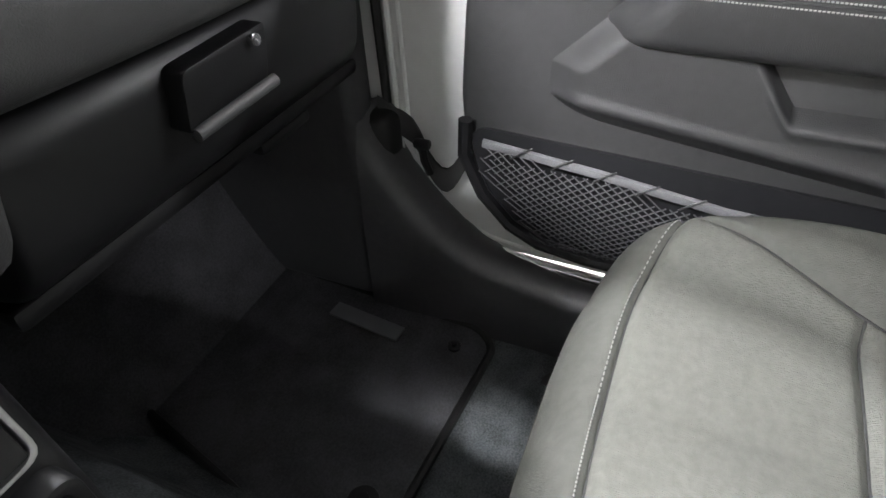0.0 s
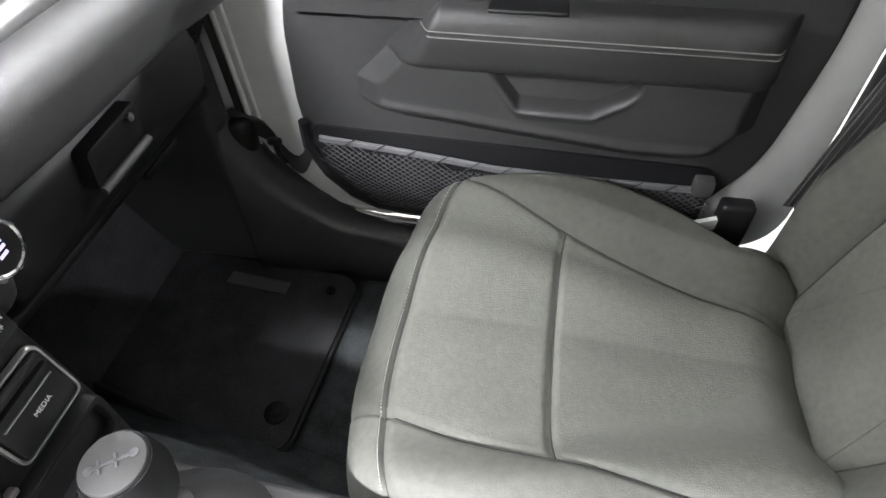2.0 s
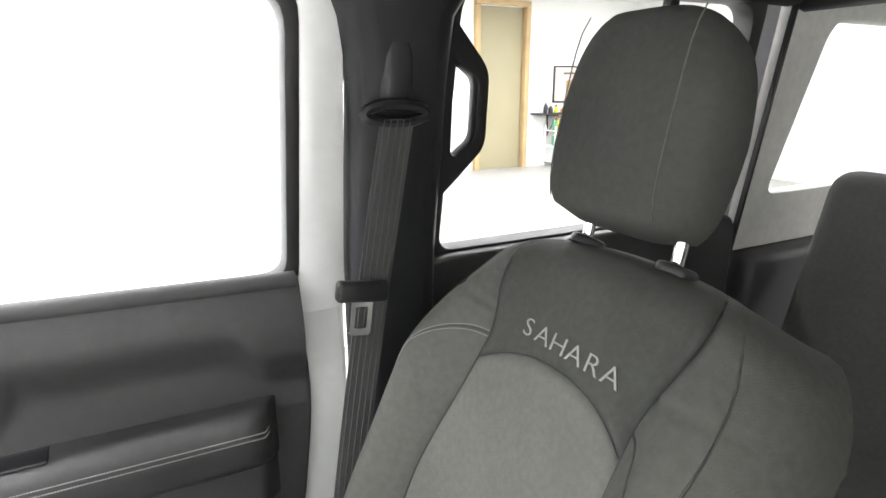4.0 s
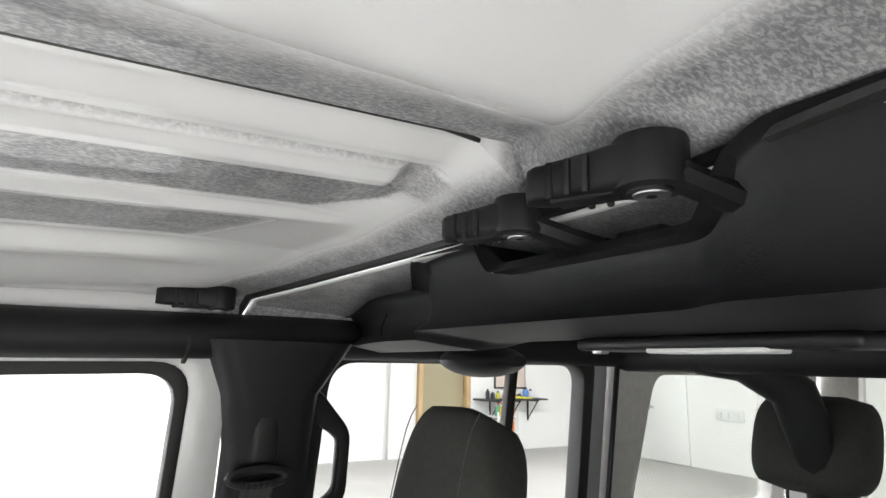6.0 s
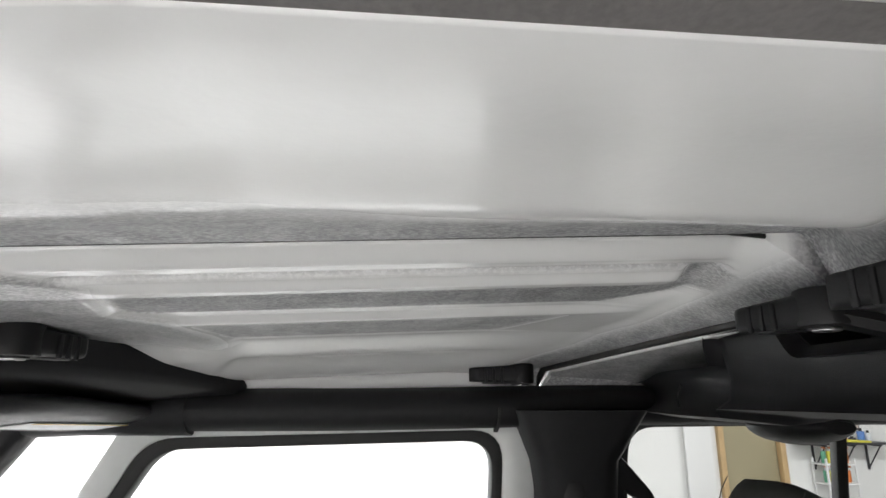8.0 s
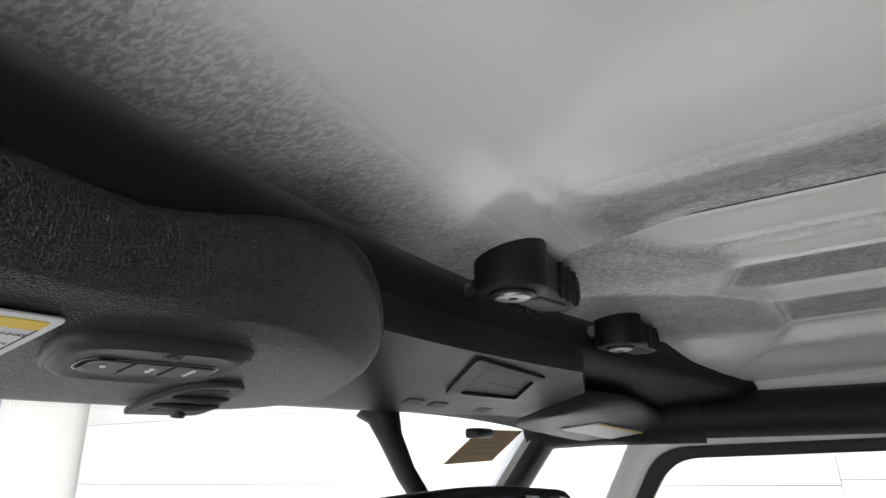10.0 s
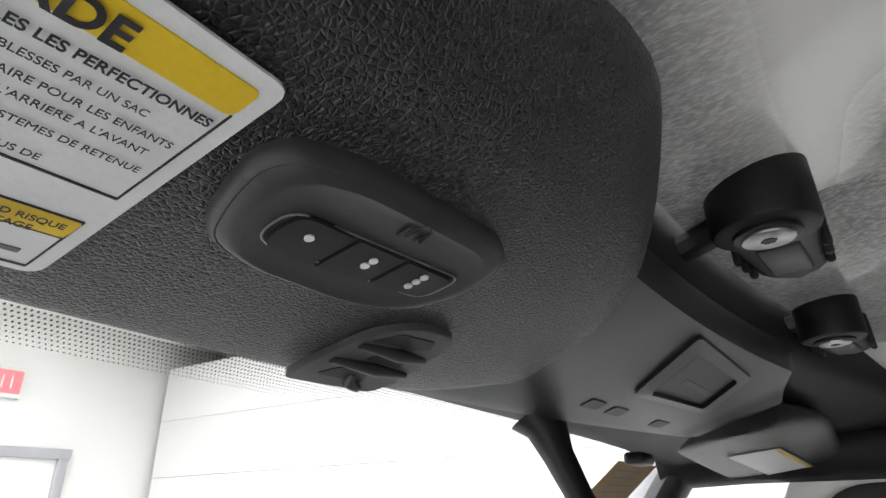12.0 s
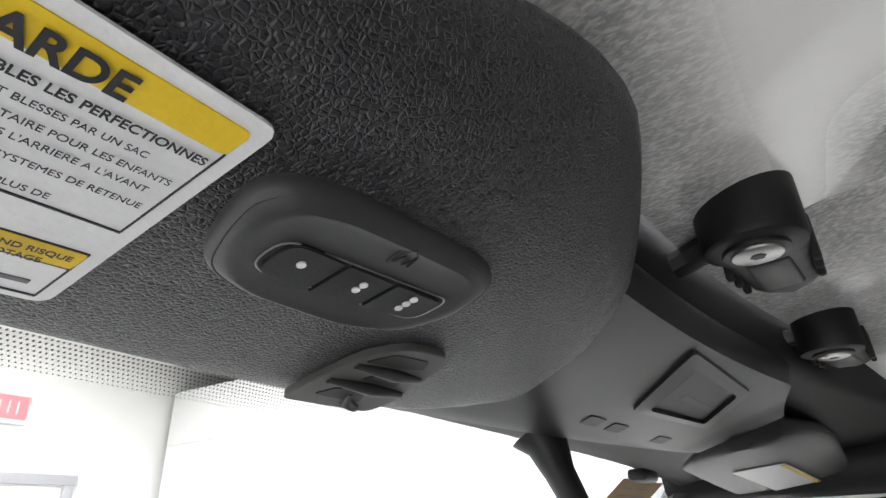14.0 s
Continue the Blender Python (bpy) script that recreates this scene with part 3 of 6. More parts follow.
def front_door(side):
    s = (lambda b: b) if side > 0 else flip
    d = thing("front_door", (0.73 * side, 0.35, 0.12), "white car door with dark vinyl inner trim and a net pocket" if side > 0 else "white car door on the driver's side, closed", "car door", "front doors")
    rad = [0.035, 0.06, 0.05, 0.03]
    hole = rounded(grow(FD, 0.023), rad, 6)
    outer = rounded([(-0.095, 0.69), (-0.095, 1.215), (0.60, 1.205), (0.90, 0.69)], [0.01, 0.05, 0.05, 0.01], 6)
    part("window_frame", s(lean(ring_prism(outer, hole, "x", 0.705, 0.76, 0.004))), WHITE, d)
    part("seal", s(lean(ring_prism(rounded(grow(FD, 0.024), rad, 6), rounded(grow(FD, 0.004), [0.03, 0.055, 0.045, 0.03], 6), "x", 0.708, 0.748, 0.003))), RUBBER, d, "black rubber window seal")
    g = part("pane", s(lean(prism(rounded(grow(FD, 0.01), 0.04, 5), "x", 0.728, 0.732))), GLASS, d, "clear window glass")
    g.visible_shadow = False
    low = rounded([(-0.095, 0.12), (-0.095, 0.72), (0.895, 0.72), (0.895, 0.12)], [0.12, 0.01, 0.01, 0.16], 8)
    part("shell", s(prism(low, "x", 0.712, 0.775, 0.006)), WHITE, d, "white painted steel door shell")
    if side < 0:
        part("trim_panel", s(prism(rounded([(-0.03, 0.2), (-0.03, 0.77), (0.78, 0.77), (0.74, 0.2)], 0.05), "x", 0.69, 0.711, 0.006)), DOORVINYL, d)
        return
    # inner trim with a soft waist, a scooped pocket and a rounded lower edge
    edge = rounded([(-0.005, 0.335), (-0.035, 0.56), (-0.018, 0.738), (0.30, 0.745), (0.78, 0.745), (0.705, 0.62), (0.735, 0.52), (0.745, 0.34), (0.69, 0.185), (0.45, 0.158), (0.10, 0.17)], [0.05, 0.1, 0.05, 0.1, 0.02, 0.04, 0.04, 0.06, 0.08, 0.1, 0.08], 5)
    part("trim_panel", prism(edge, "x", 0.694, 0.713, 0.007, 3), DOORVINYL, d, "dark grey moulded vinyl trim panel")
    def pad_x(y, z):
        ze = 0.664 - 1.01 * max(0.0, y - 0.345) - 0.045 * smooth01((0.097 - y) / 0.06)
        return 0.6935 - 0.0200 * smooth01((z - ze) / 0.072 + 0.5) + 0.034 * (max(0.0, z - 0.665) / 0.11) ** 2
    part("upper_pad", sheet(lambda u, v: (pad_x(-0.022 + 0.775 * u, 0.548 + 0.205 * v), -0.022 + 0.775 * u - 0.045 * (1 - v) * u, 0.548 + 0.205 * v + 0.024 * u * v), 110, 50, (0.014, 0, 0)), DOORVINYL, d, "soft dark vinyl upper pad with a scooped pocket", sharp=80)
    # waist ledge below the glass
    part("waist_ledge", tube([(0.703, y, 0.748 + 0.030 * y) for y in (-0.018, 0.2, 0.5, 0.78)], 0.015, 12), DOORVINYL, d)
    # armrest: a thick pad with a slanting front end
    def arm_y(t, z):
        return 0.588 - 0.561 * t - 1.05 * max(0.0, z - 0.485) * max(0.0, 1 - t / 0.20)
    sec = []
    for k in range(31):
        t = k / 30
        w = 0.046 * smooth01(min(t / 0.12, (1 - t) / 0.05)) + 0.006
        zc = 0.522 + 0.004 * (1 - t)
        ring = []
        for i in range(28):
            a = 2 * math.pi * i / 28
            z = zc + 0.051 * (0.55 + 0.45 * smooth01(t / 0.06)) * math.copysign(abs(math.sin(a)) ** 0.6, math.sin(a))
            bulge = abs(math.cos(a)) ** 0.45 * (1.0 - 0.10 * (z < zc)) if math.cos(a) > 0 else 0.0
            ring.append(Vector((0.698 - w * bulge, arm_y(t, z), z)))
        sec.append(ring)
    part("armrest", loft(sec), DOORVINYL, d, "padded dark vinyl armrest with a double stitched seam", sharp=70)
    arm = lambda t: (0.698 - (0.046 * smooth01(min(t / 0.12, (1 - t) / 0.05)) + 0.006) * 0.985, arm_y(t, 0.541), 0.5405 - 0.004 * t)
    for dz in (0.0042, -0.0042):
        bms = []
        for k in range(150):
            t = 0.055 + 0.93 * k / 150
            a, b = Vector(arm(t)), Vector(arm(t + 0.0040))
            for p in (a, b):
                p.z += dz
                p.x -= 0.0004
            bms.append(tube([a, b], 0.00095, 5))
        part("stitching", join(*bms), THREAD, d, "pale double stitching")
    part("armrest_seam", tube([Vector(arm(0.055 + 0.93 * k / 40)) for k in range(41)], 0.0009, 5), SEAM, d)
    # pocket behind the armrest
    part("switch_tray", rbox((0.672, 0.368, 0.5725), (0.036, 0.105, 0.006), 0.0028, 3), PLASTIC, d, "shallow dark tray in the armrest")
    # lower bolster with the pull pocket
    def low_x(y, z):
        # soft cushion outline
        zl = 0.326 + 0.11 * max(0.0, y - 0.20) + 0.10 * max(0.0, 0.12 - y)
        e = smooth01((0.640 - 1.15 * max(0.0, 0.400 - z) - 1.02 * max(0.0, z - 0.440) - y) / 0.060) * smooth01((y - 0.022 - 0.9 * max(0.0, 0.40 - z)) / 0.040) * smooth01((z - zl) / 0.034)
        # pull pocket: deep under the armrest, shallow at its lower lip
        zb = 0.413 + 1.30 * max(0.0, y - 0.372) + 0.62 * max(0.0, 0.262 - y)
        cup = smooth01((z - zb) / 0.020) * smooth01((0.422 - y) / 0.012) * smooth01((y - 0.200) / 0.015)
        lip = math.exp(-((z - zb + 0.004) / 0.006) ** 2) * smooth01((0.41 - y) / 0.02) * smooth01((y - 0.20) / 0.02)
        rim = math.exp(-((z - zl - 0.036) / 0.008) ** 2)
        return 0.6965 - 0.026 * e + 0.034 * cup * e - 0.004 * lip - 0.0030 * rim * e
    part("lower_bolster", sheet(lambda u, v: (low_x(0.01 + 0.635 * u, 0.322 + 0.190 * v), 0.01 + 0.635 * u, 0.322 + 0.190 * v), 160, 80, (0.03, 0, 0)), DOORVINYL, d, "soft lower panel with a recessed door pull", sharp=80)
    # release handle with bezel
    bz = rounded([(0.69, 0.636), (0.70, 0.735), (0.455, 0.732), (0.415, 0.712), (0.416, 0.668), (0.448, 0.638)], 0.016)
    part("handle_bezel", prism(bz, "x", 0.664, 0.692, 0.006, 3), PLASTIC, d, "black handle bezel")
    lv_o = rounded([(0.556, 0.652), (0.586, 0.700), (0.576, 0.727), (0.456, 0.726), (0.474, 0.645)], [0.02, 0.014, 0.010, 0.006, 0.006], 5)
    lv_i = rounded([(0.545, 0.664), (0.564, 0.699), (0.556, 0.713), (0.487, 0.711), (0.500, 0.660)], [0.014, 0.010, 0.008, 0.010, 0.010], 5)
    part("lever", ring_prism(lv_o, lv_i, "x", 0.650, 0.666, 0.003), SATIN, d, "satin silver door lever")
    part("lever_recess", prism(rounded(lv_i, 0.004, 1), "x", 0.660, 0.668), PLASTIC, d)
    # lock and window buttons
    part("switch_bezel", prism(rounded([(0.630, 0.573), (0.626, 0.612), (0.551, 0.607), (0.556, 0.568)], 0.014), "x", 0.6700, 0.698, 0.003), DARKSTEEL, d, "dark metal switch surround")
    part("switch_plate", prism(rounded([(0.622, 0.580), (0.619, 0.604), (0.560, 0.600), (0.564, 0.577)], 0.009), "x", 0.6685, 0.690, 0.002), PLASTIC, d)
    for y in (0.604, 0.578):
        part("switch_button", rbox((0.667, y, 0.5905), (0.007, 0.012, 0.011), 0.003), SATIN, d, "small silver switch")
    # net pocket
    npk = thing("net_pocket", (0.67, 0.4, 0.2), "black cord net pocket on the lower door trim", "net pocket")
    top = lambda y: 0.333 - 0.036 * smooth01((0.717 - y) / 0.40)
    bot = lambda y: 0.180 + 0.11 * smooth01((y - 0.61) / 0.10)
    bms = []
    step = 0.0135
    n = int(0.75 / step)
    for sgn in (1, -1):
        for k in range(-14, n):
            y0 = 0.04 + k * step
            pts = []
            for q in range(0, 9):
                z = 0.180 + 0.15 * q / 8
                y = y0 + (1.35 * (z - 0.180) if sgn > 0 else 0.20 - 1.35 * (z - 0.180))
                if 0.05 < y < 0.705 and bot(y) <= z <= top(y):
                    pts.append((0.672 - 0.012 * math.sin(math.pi * (z - 0.2) / 0.16), y, z))
            if len(pts) > 1:
                bms.append(tube(pts, 0.0011, 4))
    part("net", join(*bms), NETM, npk, "diagonal cord mesh")
    part("top_cord", tube([(0.664, y, top(y)) for y in (0.70, 0.55, 0.4, 0.25, 0.06)], 0.0050, 8, flat=1.3), HEM, npk, "pale elastic hem")
    bms = []
    for k in range(11):
        y = 0.66 - k * 0.052
        bms.append(tube([(0.658, y, top(y) - 0.010), (0.656, y - 0.014, top(y) + 0.003), (0.660, y - 0.026, top(y) + 0.009)], 0.0014, 5))
    for b_ in bms:
        part("cord_lashing", b_, RUBBER, npk)
    fr = [(0.684, 0.732, 0.350), (0.684, 0.734, 0.300), (0.684, 0.706, 0.240), (0.684, 0.664, 0.196), (0.684, 0.620, 0.174), (0.684, 0.55, 0.166), (0.684, 0.3, 0.166), (0.684, 0.06, 0.185)]
    part("frame", tube(fr, 0.010, 8), PLASTIC, npk)
    part("backing", prism(rounded([(0.73, 0.34), (0.705, 0.24), (0.62, 0.172), (0.06, 0.175), (0.05, 0.32)], 0.03), "x", 0.688, 0.694), PAD, npk)
    part("end_tab", rbox((0.658, 0.078, 0.312), (0.022, 0.03, 0.03), 0.004), WEB, npk)
    # trim clip at the lower edge
    part("clip_tab", rbox((0.697, 0.615, 0.150), (0.014, 0.032, 0.016), 0.003), LAMPW, d)
    ck = thing("door_check_strap", (0.69, 0.8, 0.29), "black woven door check strap with a hook", "strap")
    part("strap", sheet(lambda u, v: (0.683 + 0.02 * math.sin(u * 3) + 0.003, 0.735 + 0.13 * u, 0.288 + (v - 0.5) * 0.040 - 0.055 * math.sin(math.pi * min(1, u * 1.6)) * (u < 0.63) + 0.10 * max(0, u - 0.5)), 12, 3, (0.004, 0, 0)), WEB, ck)
    part("hook", tube([(0.690, 0.79, 0.250), (0.684, 0.795, 0.275), (0.684, 0.797, 0.295)], 0.006, 8), PLASTIC, ck)
    part("hook_head", rbox((0.684, 0.797, 0.300), (0.014, 0.026, 0.014), 0.005), PLASTIC, ck)
    part("boot", rbox((0.688, 0.865, 0.30), (0.05, 0.06, 0.08), 0.02, 3), RUBBER, ck)


def rear_door(side):
    s = (lambda b: b) if side > 0 else flip
    d = thing("rear_door", (0.73 * side, -0.6, 0.12), "white rear car door with dark trim, closed", "car door", "rear doors")
    rad = [0.03, 0.05, 0.05, 0.03]
    part("window_frame", s(lean(ring_prism(rounded([(-0.985, 0.68), (-0.975, 1.215), (-0.21, 1.215), (-0.20, 0.68)], [0.01, 0.06, 0.05, 0.01], 6), rounded(grow(RD, 0.035), rad, 6), "x", 0.705, 0.76, 0.004))), GREYPAINT, d)
    part("seal", s(lean(ring_prism(rounded(grow(RD, 0.036), rad, 6), rounded(grow(RD, 0.004), rad, 6), "x", 0.703, 0.748, 0.004))), RUBBER, d, "black rubber window seal")
    g = part("pane", s(lean(prism(rounded(grow(RD, 0.01), 0.03, 5), "x", 0.728, 0.732))), GLASS, d, "clear window glass")
    g.visible_shadow = False
    part("division_bar", s(lean(rbox((0.722, -0.695, 0.968), (0.02, 0.024, 0.42), 0.004))), RUBBER, d, "black window division bar")
    part("shell", s(prism(rounded([(-1.005, 0.12), (-1.005, 0.70), (-0.20, 0.70), (-0.20, 0.12)], [0.14, 0.01, 0.01, 0.1], 6), "x", 0.712, 0.775, 0.006)), WHITE, d)
    part("trim_panel", s(prism(rounded([(-0.98, 0.2), (-0.99, 0.755), (-0.22, 0.755), (-0.22, 0.2)], 0.05), "x", 0.68, 0.711, 0.008, 3)), DOORVINYL, d)


def hard_top():
    h = thing("hard_top_rear", (0, -1.4, 1.3), "hard top rear section with pale lining and side glass", "car roof")
    outer = rounded([(-1.98, 0.66), (-1.93, 1.235), (-0.994, 1.235), (-0.998, 0.66)], [0.02, 0.06, 0.02, 0.02], 6)
    for s in (lambda b: b, flip):
        part("side_panel", s(lean(ring_prism(outer, rounded(QW, [0.03, 0.05, 0.05, 0.03], 6), "x", 0.690, 0.740, 0.012))), HARDTOP, h, "pale textured lining")
        g = part("side_glass", s(lean(prism(rounded(grow(QW, 0.012), 0.03, 5), "x", 0.726, 0.730))), DARKGLASS, h, "tinted side glass")
        g.visible_shadow = False
        part("joint_seal", s(lean(rbox((0.690, -0.990, 0.95), (0.012, 0.008, 0.58), 0.002))), RUBBER, h)
        part("quarter_trim", s(rbox((0.70, -1.5, 0.39), (0.10, 0.97, 0.54), 0.03, 3)), DOORVINYL, h, "dark quarter trim")
    part("roof_skin", sheet(lambda u, v: (-0.66 + 1.32 * u, -2.0 + 1.80 * v, 1.264 + 0.085 * (1 - (2 * u - 1) ** 2) ** 0.6), 30, 8, (0, 0, 0.03)), FIBREPLAIN, h, "speckled pale fibreglass underside")
    part("tailgate", rbox((0, -2.02, 0.40), (1.4, 0.05, 0.60), 0.02), DOORVINYL, h)
    part("rear_frame", ring_prism([(-0.68, 0.69), (-0.62, 1.30), (0.62, 1.30), (0.68, 0.69)], [(-0.56, 0.76), (-0.52, 1.2), (0.52, 1.2), (0.56, 0.76)], "y", -2.03, -1.98), HARDTOP, h)
    g = part("rear_glass", prism([(-0.57, 0.75), (-0.53, 1.21), (0.53, 1.21), (0.57, 0.75)], "y", -2.012, -2.006), DARKGLASS, h)
    g.visible_shadow = False


def step01(t, a, b):
    return smooth01((t - a) / (b - a))


def knots(x, pts):
    """A smooth stair through (x, value) knots."""
    if x <= pts[0][0]:
        return pts[0][1]
    for (x0, v0), (x1, v1) in zip(pts, pts[1:]):
        if x < x1:
            return v0 + (v1 - v0) * smooth01((x - x0) / (x1 - x0))
    return pts[-1][1]


def bent(x, pts):
    """A broken line through (x, value) points."""
    if x <= pts[0][0]:
        return pts[0][1]
    for (x0, v0), (x1, v1) in zip(pts, pts[1:]):
        if x < x1:
            return v0 + (v1 - v0) * (x - x0) / (x1 - x0)
    return pts[-1][1]


def roof_line(y):
    """Height of the joint between the panels: it falls towards the windscreen."""
    return 1.3465 - 0.045 * y


def rear_edge(x):
    return -0.207 + 0.28 * x * x


def edge_z(x):
    return 1.303 - 0.08 * x * x + 0.012 * step01(-x, 0.10, 0.30)


# ribs of the passenger's panel, as the fall below the joint
RIBS = [(0.0, 0.0), (0.006, 0.0), (0.040, 0.0115), (0.050, 0.0124), (0.0535, 0.0060), (0.0570, 0.0060), (0.0620, 0.0165), (0.080, 0.0238), (0.090, 0.0242), (0.100, 0.0205), (0.190, 0.0225), (0.200, 0.0240), (0.222, 0.0330), (0.236, 0.0325), (0.350, 0.0330), (0.362, 0.0345), (0.45, 0.0520), (0.60, 0.0780)]
INNER_REAR = [(0.0, -0.128), (0.05, -0.124), (0.132, -0.112), (0.165, -0.072), (0.202, -0.030), (0.244, -0.005), (0.372, 0.073), (0.60, 0.090)]
RIDGE = [(0.0, -0.152), (0.047, -0.144), (0.14, -0.140), (0.266, -0.135), (0.421, -0.094), (0.508, -0.040), (0.60, 0.0)]
INNER_FRONT = [(0.0, 0.500), (0.030, 0.466), (0.049, 0.441), (0.068, 0.410), (0.100, 0.420), (0.163, 0.432), (0.205, 0.390), (0.30, 0.375), (0.38, 0.365), (0.45, 0.385), (0.60, 0.460)]


def pocket_pass(x, y):
    """1 inside the ribbed pocket of the passenger's panel, 0 on its border."""
    yi, yr, yf = bent(x, INNER_REAR), bent(x, RIDGE), bent(x, INNER_FRONT)
    return step01(y, min(yr, yi - 0.02), yi) * (1 - step01(y, yf, yf + 0.040 - 0.015 * step01(x, 0.04, 0.06)))


def border_z(x, y, base):
    """The border round a pocket: a shallow shelf that bends down to the seal and to the header."""
    z = base - 0.010
    z += max(0.0, 1.297 - z) * step01(y, 0.40, 0.50) * (1 - step01(x, 0.33, 0.46))
    k = 1 - step01(y, rear_edge(x), bent(abs(x), RIDGE) + 0.012)
    z += (edge_z(x) - z) * k
    f = step01(y, head_y(x) - 0.045, head_y(x) + 0.045)
    return z + (min(z, 1.290) - z) * f


def panel_z_pass(x, y):
    """Underside of the passenger's roof panel: long ribs in a pocket, a border round it."""
    base = roof_line(y) - bent(x, [(0.0, 0.0), (0.09, 0.014), (0.24, 0.024), (0.36, 0.030), (0.60, 0.072)])
    zin = roof_line(y) - knots(x, RIBS)
    # the middle rib ends in a rounded nose before the pocket does
    end = 1 - step01(y, -0.112 + 8.0 * (x - 0.078) ** 2, -0.096 + 8.0 * (x - 0.078) ** 2)
    if 0.0570 < x < 0.100:
        zin += end * max(0.0, roof_line(y) - 0.006 - 0.010 * (x - 0.0570) / 0.043 - zin)
    s = pocket_pass(x, y)
    zo = border_z(x, y, base)
    z = zo + (zin - zo) * s
    return max(z, 1.248) - 0.050 * step01(x, 0.605, 0.640)


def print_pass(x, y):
    """How strongly the fibres show through: on the flats, not on the ribs' flanks. Also greys the groove for its shade.
    """
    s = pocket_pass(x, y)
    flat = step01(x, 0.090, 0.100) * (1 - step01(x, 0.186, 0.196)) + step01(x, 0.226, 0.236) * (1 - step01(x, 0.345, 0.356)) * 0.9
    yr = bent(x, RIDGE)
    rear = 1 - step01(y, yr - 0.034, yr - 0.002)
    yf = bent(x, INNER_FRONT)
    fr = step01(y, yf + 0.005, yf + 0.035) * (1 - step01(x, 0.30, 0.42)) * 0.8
    # shade of the narrow rib groove, put in as extra print
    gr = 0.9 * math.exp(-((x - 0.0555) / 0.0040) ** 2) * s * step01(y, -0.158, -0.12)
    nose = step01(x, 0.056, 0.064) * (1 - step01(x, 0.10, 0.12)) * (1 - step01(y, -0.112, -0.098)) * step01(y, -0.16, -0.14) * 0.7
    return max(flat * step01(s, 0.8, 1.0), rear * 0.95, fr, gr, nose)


def panel_z_driver(x, y):
    """Underside of the driver's roof panel: a broad smooth swelling and a long groove."""
    yi, yr = -0.165 + 0.50 * max(0.0, -x - 0.02), bent(-x, [(0.0, -0.186), (0.30, -0.105), (0.6, -0.05)])
    s = step01(y, min(yr, yi - 0.03), yi) * (1 - step01(y, 0.45, 0.54))
    side = 1.324 - 0.09 * max(0.0, y - 0.25) - 0.02 * max(0.0, -y)
    k = step01(x, -0.13, -0.02)
    zin = side + (roof_line(y) - side) * k + 0.006 * math.exp(-((x + 0.19) / 0.06) ** 2)
    base = roof_line(y) + (side - roof_line(y)) * min(1.0, -x / 0.30)
    zo = border_z(x, y, base)
    z = zo + (zin - zo) * s
    z -= 0.075 * (1 - step01(x, -0.63, -0.36))
    g = step01(x, -0.3135, -0.3115) * (1 - step01(x, -0.2955, -0.2935))
    return z + 0.005 * g * step01(y, -0.030, 0.0) * (1 - step01(y, 0.40, 0.46))


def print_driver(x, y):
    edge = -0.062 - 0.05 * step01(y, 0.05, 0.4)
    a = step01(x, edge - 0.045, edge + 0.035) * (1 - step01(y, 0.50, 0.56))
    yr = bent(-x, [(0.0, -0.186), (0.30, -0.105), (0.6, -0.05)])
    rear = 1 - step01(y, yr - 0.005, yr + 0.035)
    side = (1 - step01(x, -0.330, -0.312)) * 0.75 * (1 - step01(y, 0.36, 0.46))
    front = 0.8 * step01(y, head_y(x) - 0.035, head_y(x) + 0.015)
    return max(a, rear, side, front)


